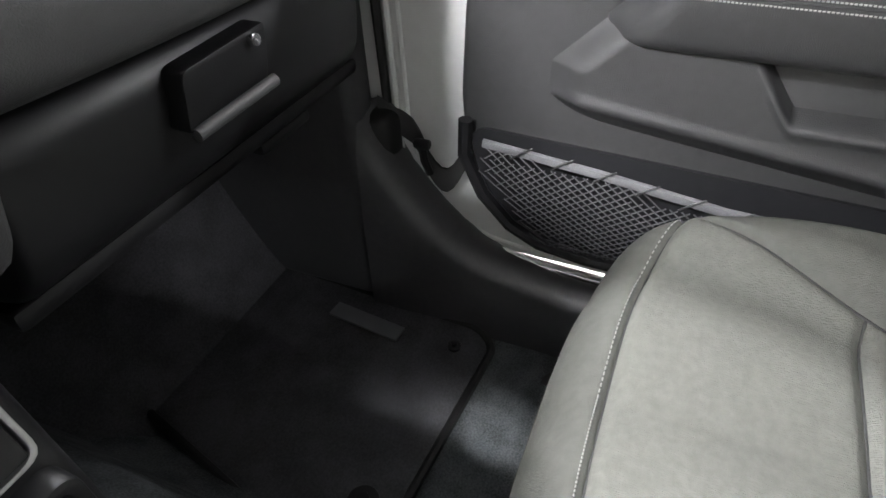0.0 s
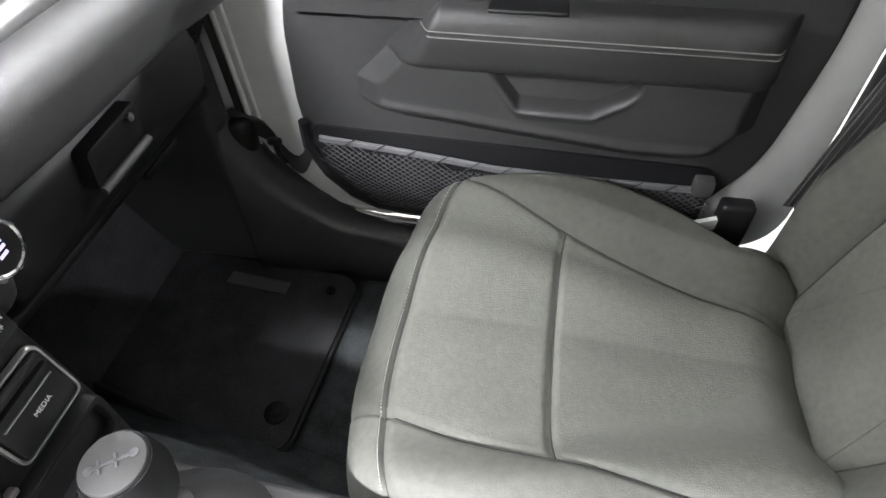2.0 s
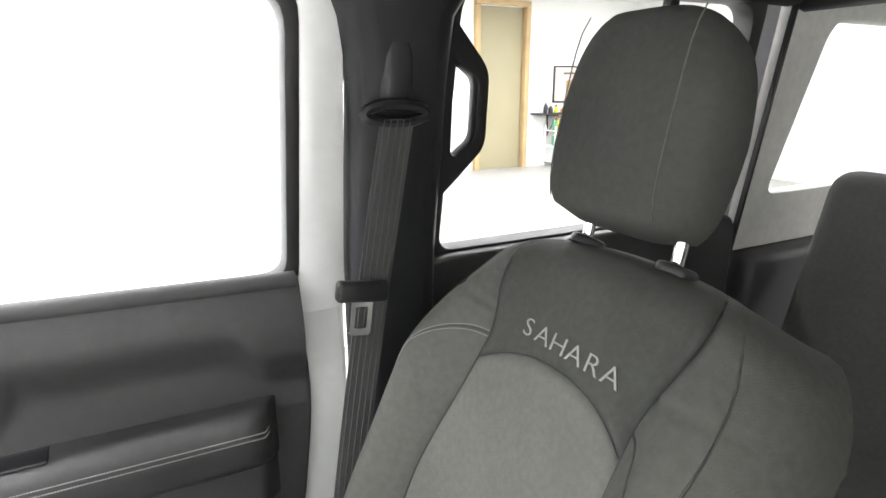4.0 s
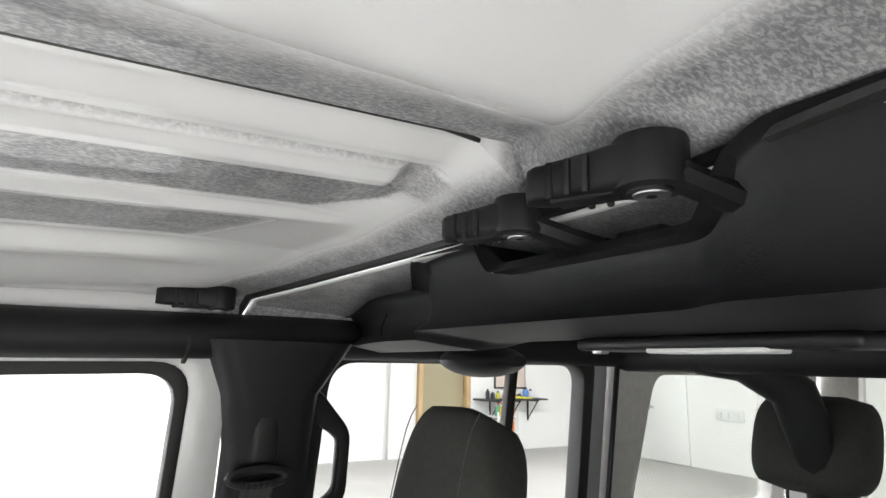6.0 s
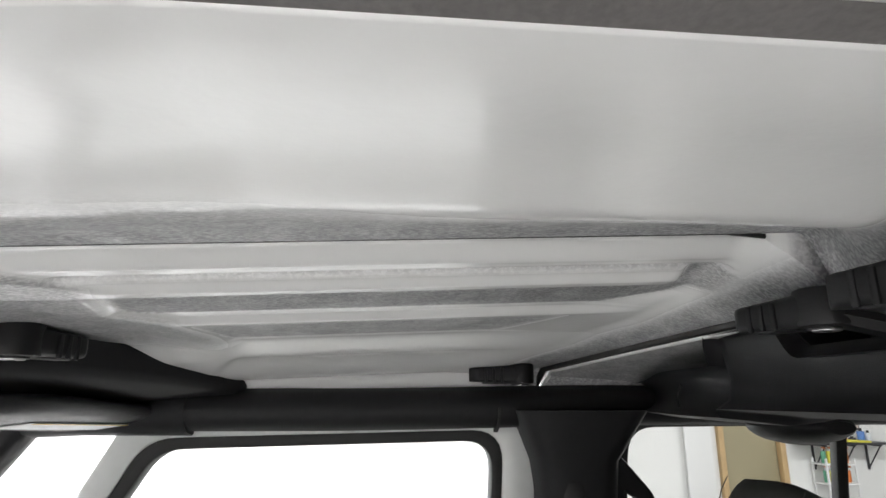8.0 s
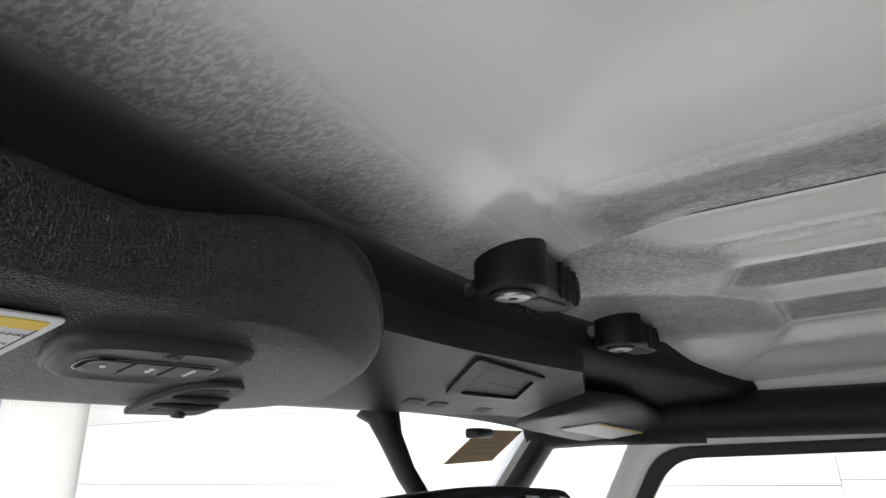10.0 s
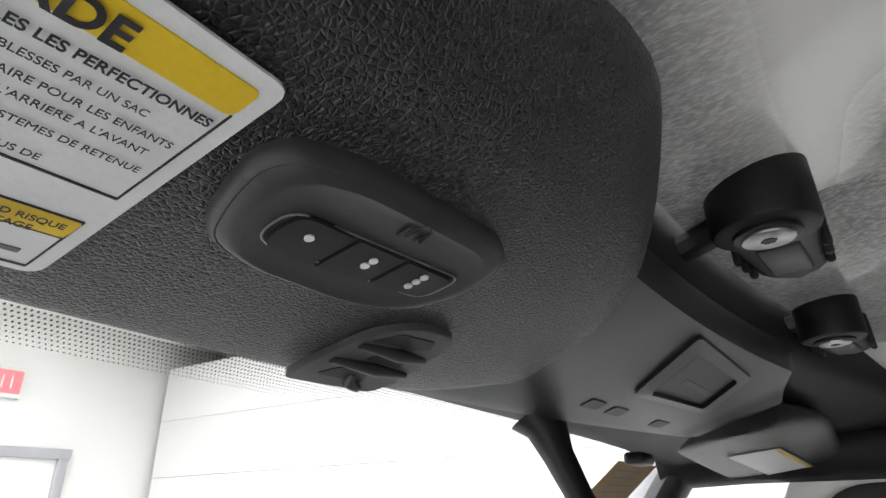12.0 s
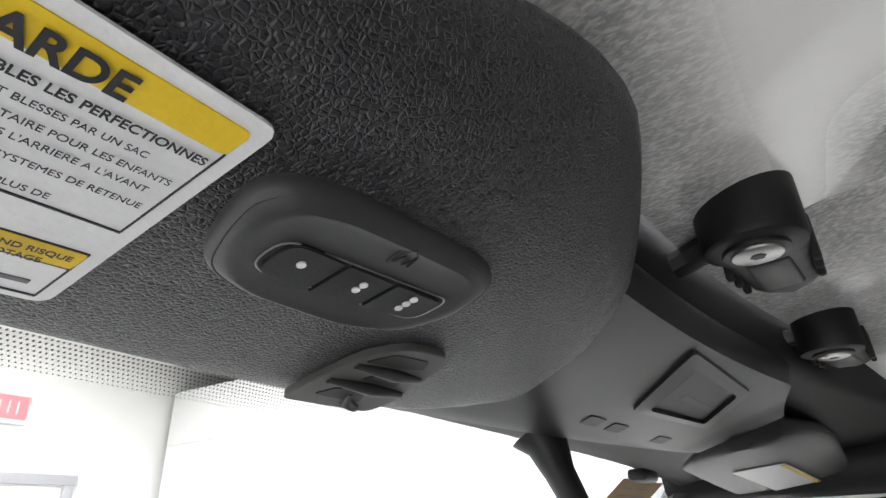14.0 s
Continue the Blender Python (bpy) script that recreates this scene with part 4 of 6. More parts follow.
def roof_panels():
    for f, pr, x0, x1, lab in ((panel_z_pass, print_pass, 0.001, 0.635, "removable pale fibreglass roof panel with long ribs"), (panel_z_driver, print_driver, -0.635, -0.003, "removable pale fibreglass roof panel with a smooth swelling")):
        def P(u, v, f=f, x0=x0, x1=x1):
            x = x0 + (x1 - x0) * u
            ya, yb = rear_edge(x), head_y(x) + 0.045 + 0.03 * step01(x, 0.3, 0.45)
            y = ya + (yb - ya) * v
            return (x, y, f(x, y))
        p = thing("roof_panel", ((x0 + x1) / 2, 0.15, 1.34), lab, "roof panel", "removable roof panels")
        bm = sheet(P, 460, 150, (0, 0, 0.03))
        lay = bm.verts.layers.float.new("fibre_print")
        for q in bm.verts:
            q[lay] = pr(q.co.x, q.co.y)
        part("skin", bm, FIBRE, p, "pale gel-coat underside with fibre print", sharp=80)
        if x0 < 0:
            # added strip: its dark grey is the shade inside the long groove
            strip = sheet(lambda u, v: (-0.3128 + 0.0188 * (u + (1 - u) * smooth01((v - 0.86) / 0.14)), -0.025 + 0.490 * v, panel_z_driver(-0.318, -0.025 + 0.490 * v) + 0.0012), 3, 40, (0, 0, 0.004))
            part("groove_shade_strip", strip, GROOVESHADE, p, "dark grey strip laid in the long groove for its shade")
        else:
            gap = [(0.0, y, panel_z_pass(0.001, y) + 0.002) for y in [-0.138 + 0.0338 * k for k in range(20)]]
            part("joint_gap", tube(gap, 0.0022, 6), RUBBER, p, "thin dark joint between the panels")
    # rear edge seal of the panels and the pale lip behind it
    sl = thing("roof_seal", (0, -0.22, 1.29), "black rubber seal with a pale lip along the roof joint", "seal")
    pts = [(x, rear_edge(x) - 0.004, edge_z(x) - 0.001 - 0.05 * step01(abs(x), 0.605, 0.64)) for x in [-0.66 + 0.055 * k for k in range(25)]]
    part("seal", tube(pts, 0.0065, 8), RUBBER, sl)
    part("lip", tube([(x, y - 0.013, z - 0.005) for x, y, z in pts], 0.0048, 8, flat=0.7), LAMPW, sl, "pale painted lip")
    part("flange", sheet(lambda u, v: (-0.68 + 1.36 * u, rear_edge(-0.68 + 1.36 * u) - 0.016 - 0.21 * v, edge_z(-0.68 + 1.36 * u) - 0.008 - 0.012 * v - 0.05 * step01(abs(-0.68 + 1.36 * u), 0.605, 0.64)), 40, 6, (0, 0, 0.02)), FIBREPLAIN, sl, "speckled fibreglass flange")


def sport_bar():
    b = thing("sport_bar", (0, -0.3, 1.2), "padded black roll bar with cross bar over the seats", "roll bar")
    for s in (lambda m: m, flip):
        ys = [0.52 - 0.056 * k for k in range(28)]
        part("side_rail", s(tube([(0.628, y, 1.201 + 0.008 * smooth01((0.3 - y) / 0.6)) for y in ys], 0.043, 14, flat=0.85)), PAD, b, "padded black side rail")
        for y in (-0.02,):
            part("joint", s(tube([(0.628, y, 1.199), (0.628, y - 0.004, 1.199)], 0.0445, 14, flat=0.85)), RUBBER, b)
        # pillar trim
        sec = []
        for k in range(14):
            t = k / 13
            z = 0.10 + 1.10 * t
            x = 0.690 - (0.045 + 0.165 * max(0, z - 0.75)) - 0.018 * smooth01((t - 0.85) / 0.15)
            w0, w1 = -0.100 + 0.05 * smooth01((t - 0.88) / 0.12), -0.232 - 0.05 * smooth01((t - 0.92) / 0.08) - 0.03 * smooth01((0.4 - t) / 0.3)
            q = 0.032
            sec.append([Vector(p) for p in ((x + 0.075, w0, z), (x + 0.02, w0, z), (x + 0.004, w0 - 0.012, z), (x, w0 - q, z), (x, w1 + q, z), (x + 0.004, w1 + 0.012, z), (x + 0.02, w1, z), (x + 0.075, w1, z))])
        part("pillar_trim", s(loft(sec)), PAD, b, "padded black door pillar trim", sharp=60)
        # rear hoop
        hoop = [(0.42, -1.02, 1.205), (0.34, -1.06, 1.19), (0.275, -1.11, 1.13), (0.245, -1.16, 0.95), (0.245, -1.24, 0.60)]
        part("rear_hoop", s(tube(hoop, 0.045, 12)), PAD, b)
    # cross bar: a moulded housing with a well for the latches, and an arm to each side rail
    def bar_sec(x):
        ax = abs(x)
        horn = step01(x, 0.070, 0.110) if x > 0 else step01(ax, 0.135, 0.215) * 1.6
        out = step01(x, 0.234, 0.250) if x > 0 else step01(ax, 0.36, 0.39)
        yf, yb = -0.234 + 0.027 * step01(-x, 0.12, 0.18) - 0.012 * out - 0.060 * step01(ax, 0.30, 0.62), -0.420 + 0.035 * out
        zb, zt = 1.208 - 0.010 * out, 1.268 + 0.024 * horn - 0.034 * out * (1 + horn * (x < 0)) - 0.010 * step01(ax, 0.40, 0.62)
        well = 1.256 + (zt - 1.256) * min(1.0, max(horn, out))
        zm = (zb + zt) / 2
        return [Vector(p) for p in ((x, yf + 0.022, zb), (x, yf + 0.006, zb + 0.010), (x, yf, zm - 0.008), (x, yf + 0.001, zm + 0.012), (x, yf + 0.006, zt - 0.005), (x, yf + 0.014, zt), (x, yf + 0.022, min(zt, well + 0.004)), (x, yf + 0.030, well), (x, yb + 0.05, well + 0.004), (x, yb + 0.01, zm + 0.02), (x, yb, zm), (x, yb + 0.01, zb + 0.012), (x, yb + 0.03, zb - 0.006), (x, (yf + yb) / 2, zb - 0.010))]
    part("cross_bar", loft([bar_sec(-0.64 + 0.0080 * k) for k in range(161)]), PAD, b, "padded black cross bar with a well for the latches", sharp=60)
    for s in (1, -1):
        part("bar_joint", tube([(s * 0.40 + 0.012 * math.sin(math.pi * t), -0.2545 - 0.004 * t, 1.200 + 0.040 * t) for t in [k / 8 for k in range(9)]], 0.0016, 6), RUBBER, b, "fine dark trim joint")
    for x, w in ((-0.15, 0.070), (-0.06, 0.050), (0.02, 0.045)):
        part("housing_block", rbox((x, -0.282, 1.268), (w, 0.060, 0.030), 0.006, 3), PLASTIC, b, "black moulded latch seat")
    part("rear_cross_bar", tube([(x, -1.02, 1.205) for x in (-0.62, -0.3, 0, 0.3, 0.62)], 0.042, 12), PAD, b)
    for s in (lambda m: m, flip):
        part("speaker_pod", s(loft([[Vector((0.40 + 0.19 * k / 8 * 1.0, -0.50 + 0.075 * math.cos(a) * math.sin(math.pi * (k + 1) / 10), 1.178 + 0.03 * math.sin(a) * math.sin(math.pi * (k + 1) / 10))) for a in [2 * math.pi * i / 20 for i in range(20)]] for k in range(9)])), PAD, b)
    # dome lamp under the housing
    dl = thing("dome_lamp", (-0.05, -0.36, 1.19), "flat dome lamp with a white lens under the cross bar", "lamp")
    part("bezel", rbox((-0.06, -0.345, 1.1925), (0.26, 0.070, 0.012), 0.005, 3), PLASTIC, dl)
    part("lens", rbox((-0.07, -0.330, 1.1865), (0.110, 0.036, 0.006), 0.002), LAMPW, dl, "white lens")
    part("switch", rbox((0.055, -0.330, 1.1865), (0.014, 0.012, 0.006), 0.002), SATIN, dl, "small bright switch")


def floor_and_sill():
    f = thing("car_floor", (0, 0, 0), "dark carpeted car floor with moulded tunnel", "car floor", kind="structure")
    part("floor_pan", rbox((0, -0.4, -0.03), (1.42, 3.3, 0.05), 0.0), CARPET, f)
    # bulkhead and toe board take the mat colour to keep the footwell in shade
    part("bulkhead", sheet(lambda u, v: (-0.72 + 1.44 * u, 1.12 + 0.14 * math.sin(v * 1.5), -0.01 + 0.75 * v + 0.0), 4, 10, (0, 0.03, 0)), MATCLOTH, f, "bulkhead lining in dark mat colour for the footwell shade")
    part("toe_ramp", sheet(lambda u, v: (0.16 + 0.52 * u, 1.045 + 0.12 * v, 0.0 + 0.20 * v ** 1.4), 4, 8, (0, 0, -0.02)), MATCLOTH, f, "toe board lining in dark mat colour for the footwell shade")
    tun = []
    for y in [1.2 - 0.1 * k for k in range(28)]:
        w = 0.155 + 0.05 * smooth01((y - 0.45) / 0.4)
        tun.append([Vector((x, y, z)) for x, z in ((-w - 0.09, -0.005), (-w - 0.03, 0.05), (-w + 0.02, 0.19), (-w + 0.06, 0.235), (w - 0.06, 0.235), (w - 0.02, 0.19), (w + 0.03, 0.05), (w + 0.09, -0.005))])
    part("tunnel", loft(tun), CARPET, f, "carpeted tunnel")
    for s in (lambda m: m, flip):
        sec = []
        for y in [-1.0, -0.2, 0.1, 0.4, 0.50, 0.56, 0.62, 0.67, 0.71, 0.745, 0.775, 0.80, 0.82, 0.838, 0.853, 0.866, 0.876]:
            up = 0.0 if y < 0.50 else 0.24 * ((y - 0.50) / 0.376) ** 3.2
            inn = 0.0 if y < 0.60 else 0.012 * smooth01((y - 0.60) / 0.25)
            sec.append([Vector((x, y, z)) for x, z in ((0.720, -0.03), (0.640 - inn, -0.03), (0.638 - inn, 0.015), (0.641 - inn, 0.050 + up * 0.6), (0.648 - inn, 0.083 + up * 0.9), (0.658 - inn * 0.7, 0.102 + up), (0.672, 0.111 + up), (0.688, 0.113 + up), (0.706, 0.108 + up), (0.720, 0.10 + up))])
        part("sill", s(loft(sec)), SILL, f, "black plastic door sill cover", sharp=75)
        path = [(-0.10, 0.115), (0.2, 0.115), (0.5, 0.117), (0.62, 0.120), (0.70, 0.130), (0.765, 0.155), (0.81, 0.19), (0.835, 0.235), (0.842, 0.30), (0.845, 0.42), (0.850, 0.60), (0.86, 0.76)]
        part("flange", s(tube([(0.704, y, z) for y, z in path], 0.0045, 8, flat=1.0)), WHITE, f, "white painted body flange")
        part("door_seal", s(tube([(0.700, y + 0.012 * (z > 0.2), z - 0.012 * (z < 0.25)) for y, z in path], 0.0065, 8)), RUBBER, f, "black door seal")
        part("flange_step", s(tube([(0.712, y - 0.012 * (z > 0.2), z + 0.010 * (z < 0.25)) for y, z in path], 0.004, 8)), WHITE, f)
    part("kick_panel", prism(rounded([(0.872, 0.0), (0.872, 0.55), (1.2, 0.55), (1.2, 0.0)], 0.03), "x", 0.638, 0.70, 0.02, 4), SILL, f)
    part("kick_panel", flip(prism(rounded([(0.872, 0.0), (0.872, 0.55), (1.2, 0.55), (1.2, 0.0)], 0.03), "x", 0.638, 0.70, 0.02, 4)), SILL, f)
    for s in (lambda m: m, flip):
        part("cowl_side", s(prism([(0.90, 0.0), (0.90, 0.82), (1.28, 0.82), (1.28, 0.0)], "x", 0.705, 0.76, 0.005)), WHITE, f)
    part("cowl", rbox((0, 1.22, 0.79), (1.46, 0.16, 0.06), 0.01), WHITE, f)
    # floor mat
    m = thing("floor_mat", (0.45, 0.85, 0.005), "black carpet floor mat with a bound edge", "floor mat")
    out = rounded([(0.234, 0.748), (0.252, 0.680), (0.606, 0.656), (0.634, 0.690), (0.648, 1.08), (0.330, 1.14)], [0.02, 0.025, 0.03, 0.03, 0.03, 0.03], 5)
    part("mat_top", prism(out, "z", -0.004, 0.014, 0.003), MATCLOTH, m)
    part("binding", tube([(x, y, 0.013) for x, y in out], 0.007, 8, closed=True), RUBBER, m, "raised bound edge")
    for x, y in ((0.314, 0.722), (0.583, 0.712)):
        part("fastener", cyl((x, y, 0.017), 0.021 if x < 0.5 else 0.011, 0.007, n=20, bevel=0.002), PLASTIC, m, "round mat fastener")
        part("fastener_hub", cyl((x, y, 0.022), 0.009 if x < 0.5 else 0.005, 0.006, n=14, bevel=0.001), HANDLE, m)
    part("badge", rbox((0.579, 0.864, 0.0165), (0.030, 0.130, 0.005), 0.002, m=Matrix.Rotation(radians(-5), 3, "Z")), INKGREY, m, "worn woven badge")

# ---- seats ----
SX = 0.355     # middle of the passenger seat


def warp(u, e, k=0.25):
    """u from 0 to 1 onto -1 to 1, with the seams at u = k and 1 - k lying at -e and e."""
    t = abs(2 * u - 1)
    s = 1 - 2 * k
    a = e * t / s if t <= s else e + (1 - e) * (t - s) / (1 - s)
    return math.copysign(a, 2 * u - 1)


def seat():
    s = thing("front_seat", (SX, 0.2, 0.0), "grey cloth bucket seat with light stitching and embroidered lettering", "car seat", "front seats")

    # cushion: u across, v from the back to the front
    def cush(u, v, lift=0.0):
        return cush_a(warp(u, edge_a(v, 2 * u - 1)), v, lift)

    def cush_a(a, v, lift=0.0):
        half = half_c(v, a)
        y0, y1 = -0.03, 0.535
        # rounded outline in front
        e = abs(a) ** 3.2
        yy = y0 + (y1 - 0.055 * e - y0) * v
        x = SX + half * a * (1 - 0.06 * max(0, v - 0.75) / 0.25)
        bol = 0.052 * smooth01((abs(a) - rise_a(v, a) + 0.10) / 0.28) * (1 - 0.55 * smooth01((v - 0.55) / 0.45))
        z = 0.292 + 0.022 * smooth01((v - 0.2) / 0.6) + bol
        z += 0.006 * math.sin(math.pi * min(1, abs(a) / 0.6))
        # edges fall away round the rim
        fr = max(0.0, (v - 0.86) / 0.14)
        z -= 0.085 * (1 - math.sqrt(max(0.0, 1 - fr ** 2)))
        sd = max(0.0, (abs(a) - 0.84) / 0.16)
        z -= 0.10 * (1 - math.sqrt(max(0.0, 1 - sd ** 2)))
        z -= 0.055 * (max(0.0, 0.15 - v) / 0.15) ** 2
        # grooves of the seams
        for g, wd in (((abs(a) - edge_a(v, a)) * half, 0.0045), ((v - 0.90) * 0.54, 0.005), ((v - 0.565) * 0.54 if abs(a) < edge_a(v, a) else 9, 0.005)):
            z -= 0.0080 * math.exp(-(g / wd) ** 2)
        return Vector((x, yy, z + lift))

    def half_c(v, side):
        # the outer half narrows towards the back
        return 0.275 if side < 0 else max(0.172, 0.280 * (1 - 0.80 * (max(0.0, 0.56 - v) / 0.56) ** 2))

    def edge_a(v, side=1):
        # the seams beside the insert run askew: the outer one closes in towards the back
        if side < 0:
            return min(0.205, 0.153 + 0.077 * (0.887 - v)) / 0.275
        return min(0.93, (0.064 + 0.115 * v + 0.105 * v * v) / half_c(v, 1))

    def rise_a(v, side=1):
        return min(0.74, (0.40 + 0.27 * smooth01((v - 0.05) / 0.80)) * (0.275 - 0.02 * (1 - v)) / half_c(v, side))

    N, M, K, VF, VT = 160, 160, 0.25, 0.90, 0.5625
    T = (0, 0, -0.12)
    part("cushion_front_insert", sheet(cush, N, M, T, lambda u, v: K < u < 1 - K and VT < v < VF), CLOTH, s, "pale grey woven cloth insert", sharp=80)
    part("cushion_rear_insert", sheet(cush, N, M, T, lambda u, v: K < u < 1 - K and v < VT), CLOTH, s, "pale grey woven cloth insert", sharp=80)
    part("cushion_bolster", sheet(cush, N, M, T, lambda u, v: u < K and v < VF), CLOTH2, s, sharp=80)
    part("cushion_bolster", sheet(cush, N, M, T, lambda u, v: u > 1 - K and v < VF), CLOTH2, s, sharp=80)
    part("cushion_front_roll", sheet(cush, N, M, T, lambda u, v: v > VF), CLOTH2, s, sharp=80)
    # skirt below the cushion
    rim = [cush(k / 20, 1.0) for k in range(21)] + [cush(1, 1 - k / 20) for k in range(1, 21)] + [cush(1 - k / 20, 0) for k in range(1, 21)] + [cush(0, k / 20) for k in range(1, 20)]
    low = [Vector((SX + (p.x - SX) * 0.93, 0.24 + (p.y - 0.24) * 0.92, 0.10)) for p in rim]
    mid = [Vector((SX + (p.x - SX) * 1.0, 0.24 + (p.y - 0.24) * 0.995, 0.19)) for p in rim]
    part("cushion_skirt", loft([low, mid, [p + Vector((0, 0, 0.006)) for p in rim]]), CLOTH2, s, sharp=60)
    part("seat_base", rbox((SX, 0.22, 0.075), (0.42, 0.44, 0.15), 0.03, 3), PLASTIC, s, "black seat base on runners")
    for x in (SX - 0.19, SX + 0.19):
        part("runner", rbox((x, 0.24, 0.012), (0.05, 0.56, 0.04), 0.006), DARKSTEEL, s)
    part("seat_bolt", cyl((SX + 0.205, 0.555, 0.035), 0.013, 0.012, (0, 0.6, 1), 12, 0.002), CHROME, s, "bright runner bolt")
    # stitch rows beside the seams
    def stitch(f, n, parent=s, r=0.0010, gap=0.55):
        bms = []
        for k in range(n):
            a, b = f(k / n), f((k + gap) / n)
            bms.append(tube([a, b], r, 4))
        part("stitching", join(*bms), THREAD, parent, "light stitching")
    stitch(lambda t: cush(0.06 + 0.88 * t, VF + 0.012, 0.0004), 150, r=0.0007)

    # cords along the sewn seams, dark with the shade of the grooves
    part("cross_seam", tube([cush(K + (1 - 2 * K) * k / 30, VT, 0.0002) for k in range(31)], 0.0013, 6), SEAM, s, "sewn seam drawn dark for the shade in its groove")
    part("front_seam", tube([cush(0.02 + 0.96 * k / 50, VF, 0.0) for k in range(51)], 0.0011, 6), SEAM, s, "sewn seam drawn dark for the shade in its groove")
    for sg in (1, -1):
        part("bolster_groove", tube([cush_a(sg * edge_a(VF * k / 40, sg), VF * k / 40, 0.0002) for k in range(41)], 0.0014, 6), SEAM, s, "sewn seam drawn dark for the shade in its groove")

    # backrest: u across, v upwards
    B0, TH = Vector((SX, -0.055, 0.235)), radians(25.5)
    UP, FW, RT = Vector((0, -math.sin(TH), math.cos(TH))), Vector((0, math.cos(TH), math.sin(TH))), Vector((1, 0, 0))
    L = 0.665

    def back(u, v, lift=0.0):
        # the seam over the insert lies at v = 0.75
        a = warp(u, side_a(v))
        pv = panel_v(a)
        v2 = pv * v / 0.75 if v <= 0.75 else pv + (1 - pv) * (v - 0.75) / 0.25
        return back_a(warp(u, side_a(v2)), v2, lift)

    def back_a(a, v, lift=0.0):
        half = (0.235 + 0.035 * math.sin(math.pi / 2 * min(1.0, v / 0.40)) + 0.010 * smooth01((v - 0.40) / 0.30)) * (1 - 0.38 * (1 - math.sqrt(max(0.0, 1 - (max(0.0, v - 0.76) / 0.24) ** 2))))
        top = L * (1 - 0.040 * abs(a) ** 2.6)
        sv = top * v
        bol = 0.072 * smooth01((abs(a) - 0.44) / 0.34) * smooth01((0.98 - v) / 0.35) * (0.55 + 0.45 * smooth01(v / 0.25))
        d = 0.040 + bol + 0.012 * math.sin(math.pi * v)
        sd = max(0.0, (abs(a) - 0.66) / 0.34)
        d -= 0.115 * (1 - math.sqrt(max(0.0, 1 - sd ** 2)))
        tp = max(0.0, (v - 0.92) / 0.08)
        d -= 0.060 * (1 - math.sqrt(max(0.0, 1 - tp ** 2)))
        for g, wd in (((abs(a) - side_a(v)) * half, 0.005), ((v - panel_v(a)) * L if abs(a) < side_a(v) else 9, 0.005), ((v - 0.80 - 0.10 * (abs(a) - 0.45)) * L if abs(a) > side_a(v) else 9, 0.004)):
            d -= 0.006 * math.exp(-(g / wd) ** 2)
        return B0 + RT * (half * a * (1.0 if a > 0 else 0.93) - 0.010 * v) + UP * sv + FW * (d + lift)

    def side_a(v):
        return 0.50 + 0.05 * math.sin(math.pi * min(1.0, v)) - 0.05 * smooth01((v - 0.40) / 0.30) + 0.24 * smooth01((v - 0.74) / 0.26)

    def panel_v(a):
        return 0.760 - 0.105 * min(1.0, abs(a) / 0.62) ** 2.3

    TB = -FW * 0.02
    part("back_insert", sheet(back, 140, 140, TB, lambda u, v: 0.25 < u < 0.75 and v < 0.75), CLOTH, s, "grey woven cloth back insert", sharp=80)
    part("back_yoke", sheet(back, 140, 140, TB, lambda u, v: 0.25 < u < 0.75 and v > 0.75), CLOTH3, s, "dark cloth upper back", sharp=80)
    part("back_bolster", sheet(back, 140, 140, TB, lambda u, v: u < 0.25), CLOTH2, s, sharp=80)
    part("back_bolster", sheet(back, 140, 140, TB, lambda u, v: u > 0.75), CLOTH2, s, sharp=80)
    outl = [back(k / 24, 0) for k in range(25)] + [back(1, k / 24) for k in range(1, 25)] + [back(1 - k / 24, 1) for k in range(1, 25)] + [back(0, 1 - k / 24) for k in range(1, 24)]
    cen = B0 + UP * 0.33
    back_ring = [cen + (p - cen) * 0.90 - FW * (0.105 + 0.90 * FW.dot(p - cen)) for p in outl]
    part("back_shell", loft([outl, [cen + (p - cen) * 0.985 - FW * (0.055 + 0.985 * FW.dot(p - cen)) for p in outl], back_ring, [cen - FW * 0.12 + (p - cen) * 0.02 for p in back_ring]], caps=False), CLOTH3, s, "dark seat back", sharp=60)
    for sg in (1, -1):
        for dq in ((0.0, 0.012) if sg > 0 else ()):
            stitch(lambda t, sg=sg, dq=dq: back_a(sg * (side_a(0.74) + (0.97 - side_a(0.74)) * t), 0.745 + dq + 0.02 * t - 0.30 * t ** 2.2, 0.0006), 60, r=0.0006)
        part("bolster_seam", tube([back_a(sg * (side_a(0.74) + (0.97 - side_a(0.74)) * t), 0.751 + 0.02 * t - 0.30 * t ** 2.2, -0.0003) for t in [k / 14 for k in range(15)]], 0.0016, 6), CLOTH3, s)
        part("bolster_piping", tube([back_a(sg * (0.80 + 0.05 * math.sin(math.pi * t)), 0.96 - 0.80 * t, 0.0003) for t in [k / 24 for k in range(25)]], 0.0013, 6), CLOTH3, s)
        part("diagonal_pleat", tube([back_a(sg * (0.08 + 0.36 * t), 0.42 - 0.40 * t, -0.0008) for t in [k / 12 for k in range(13)]], 0.0020, 8), CLOTH, s)
        part("bolster_groove", tube([back_a(sg * side_a(0.02 + 0.97 * k / 40), 0.02 + 0.97 * k / 40, 0.0002) for k in range(41)], 0.0014, 6), SEAM, s, "sewn seam drawn dark for the shade in its groove")
    part("yoke_seam", tube([back_a(a, panel_v(a), 0.0002) for a in [side_a(0.70) * (-1 + k / 15) for k in range(31)]], 0.0012, 6), SEAM, s, "sewn seam drawn dark for the shade in its groove")
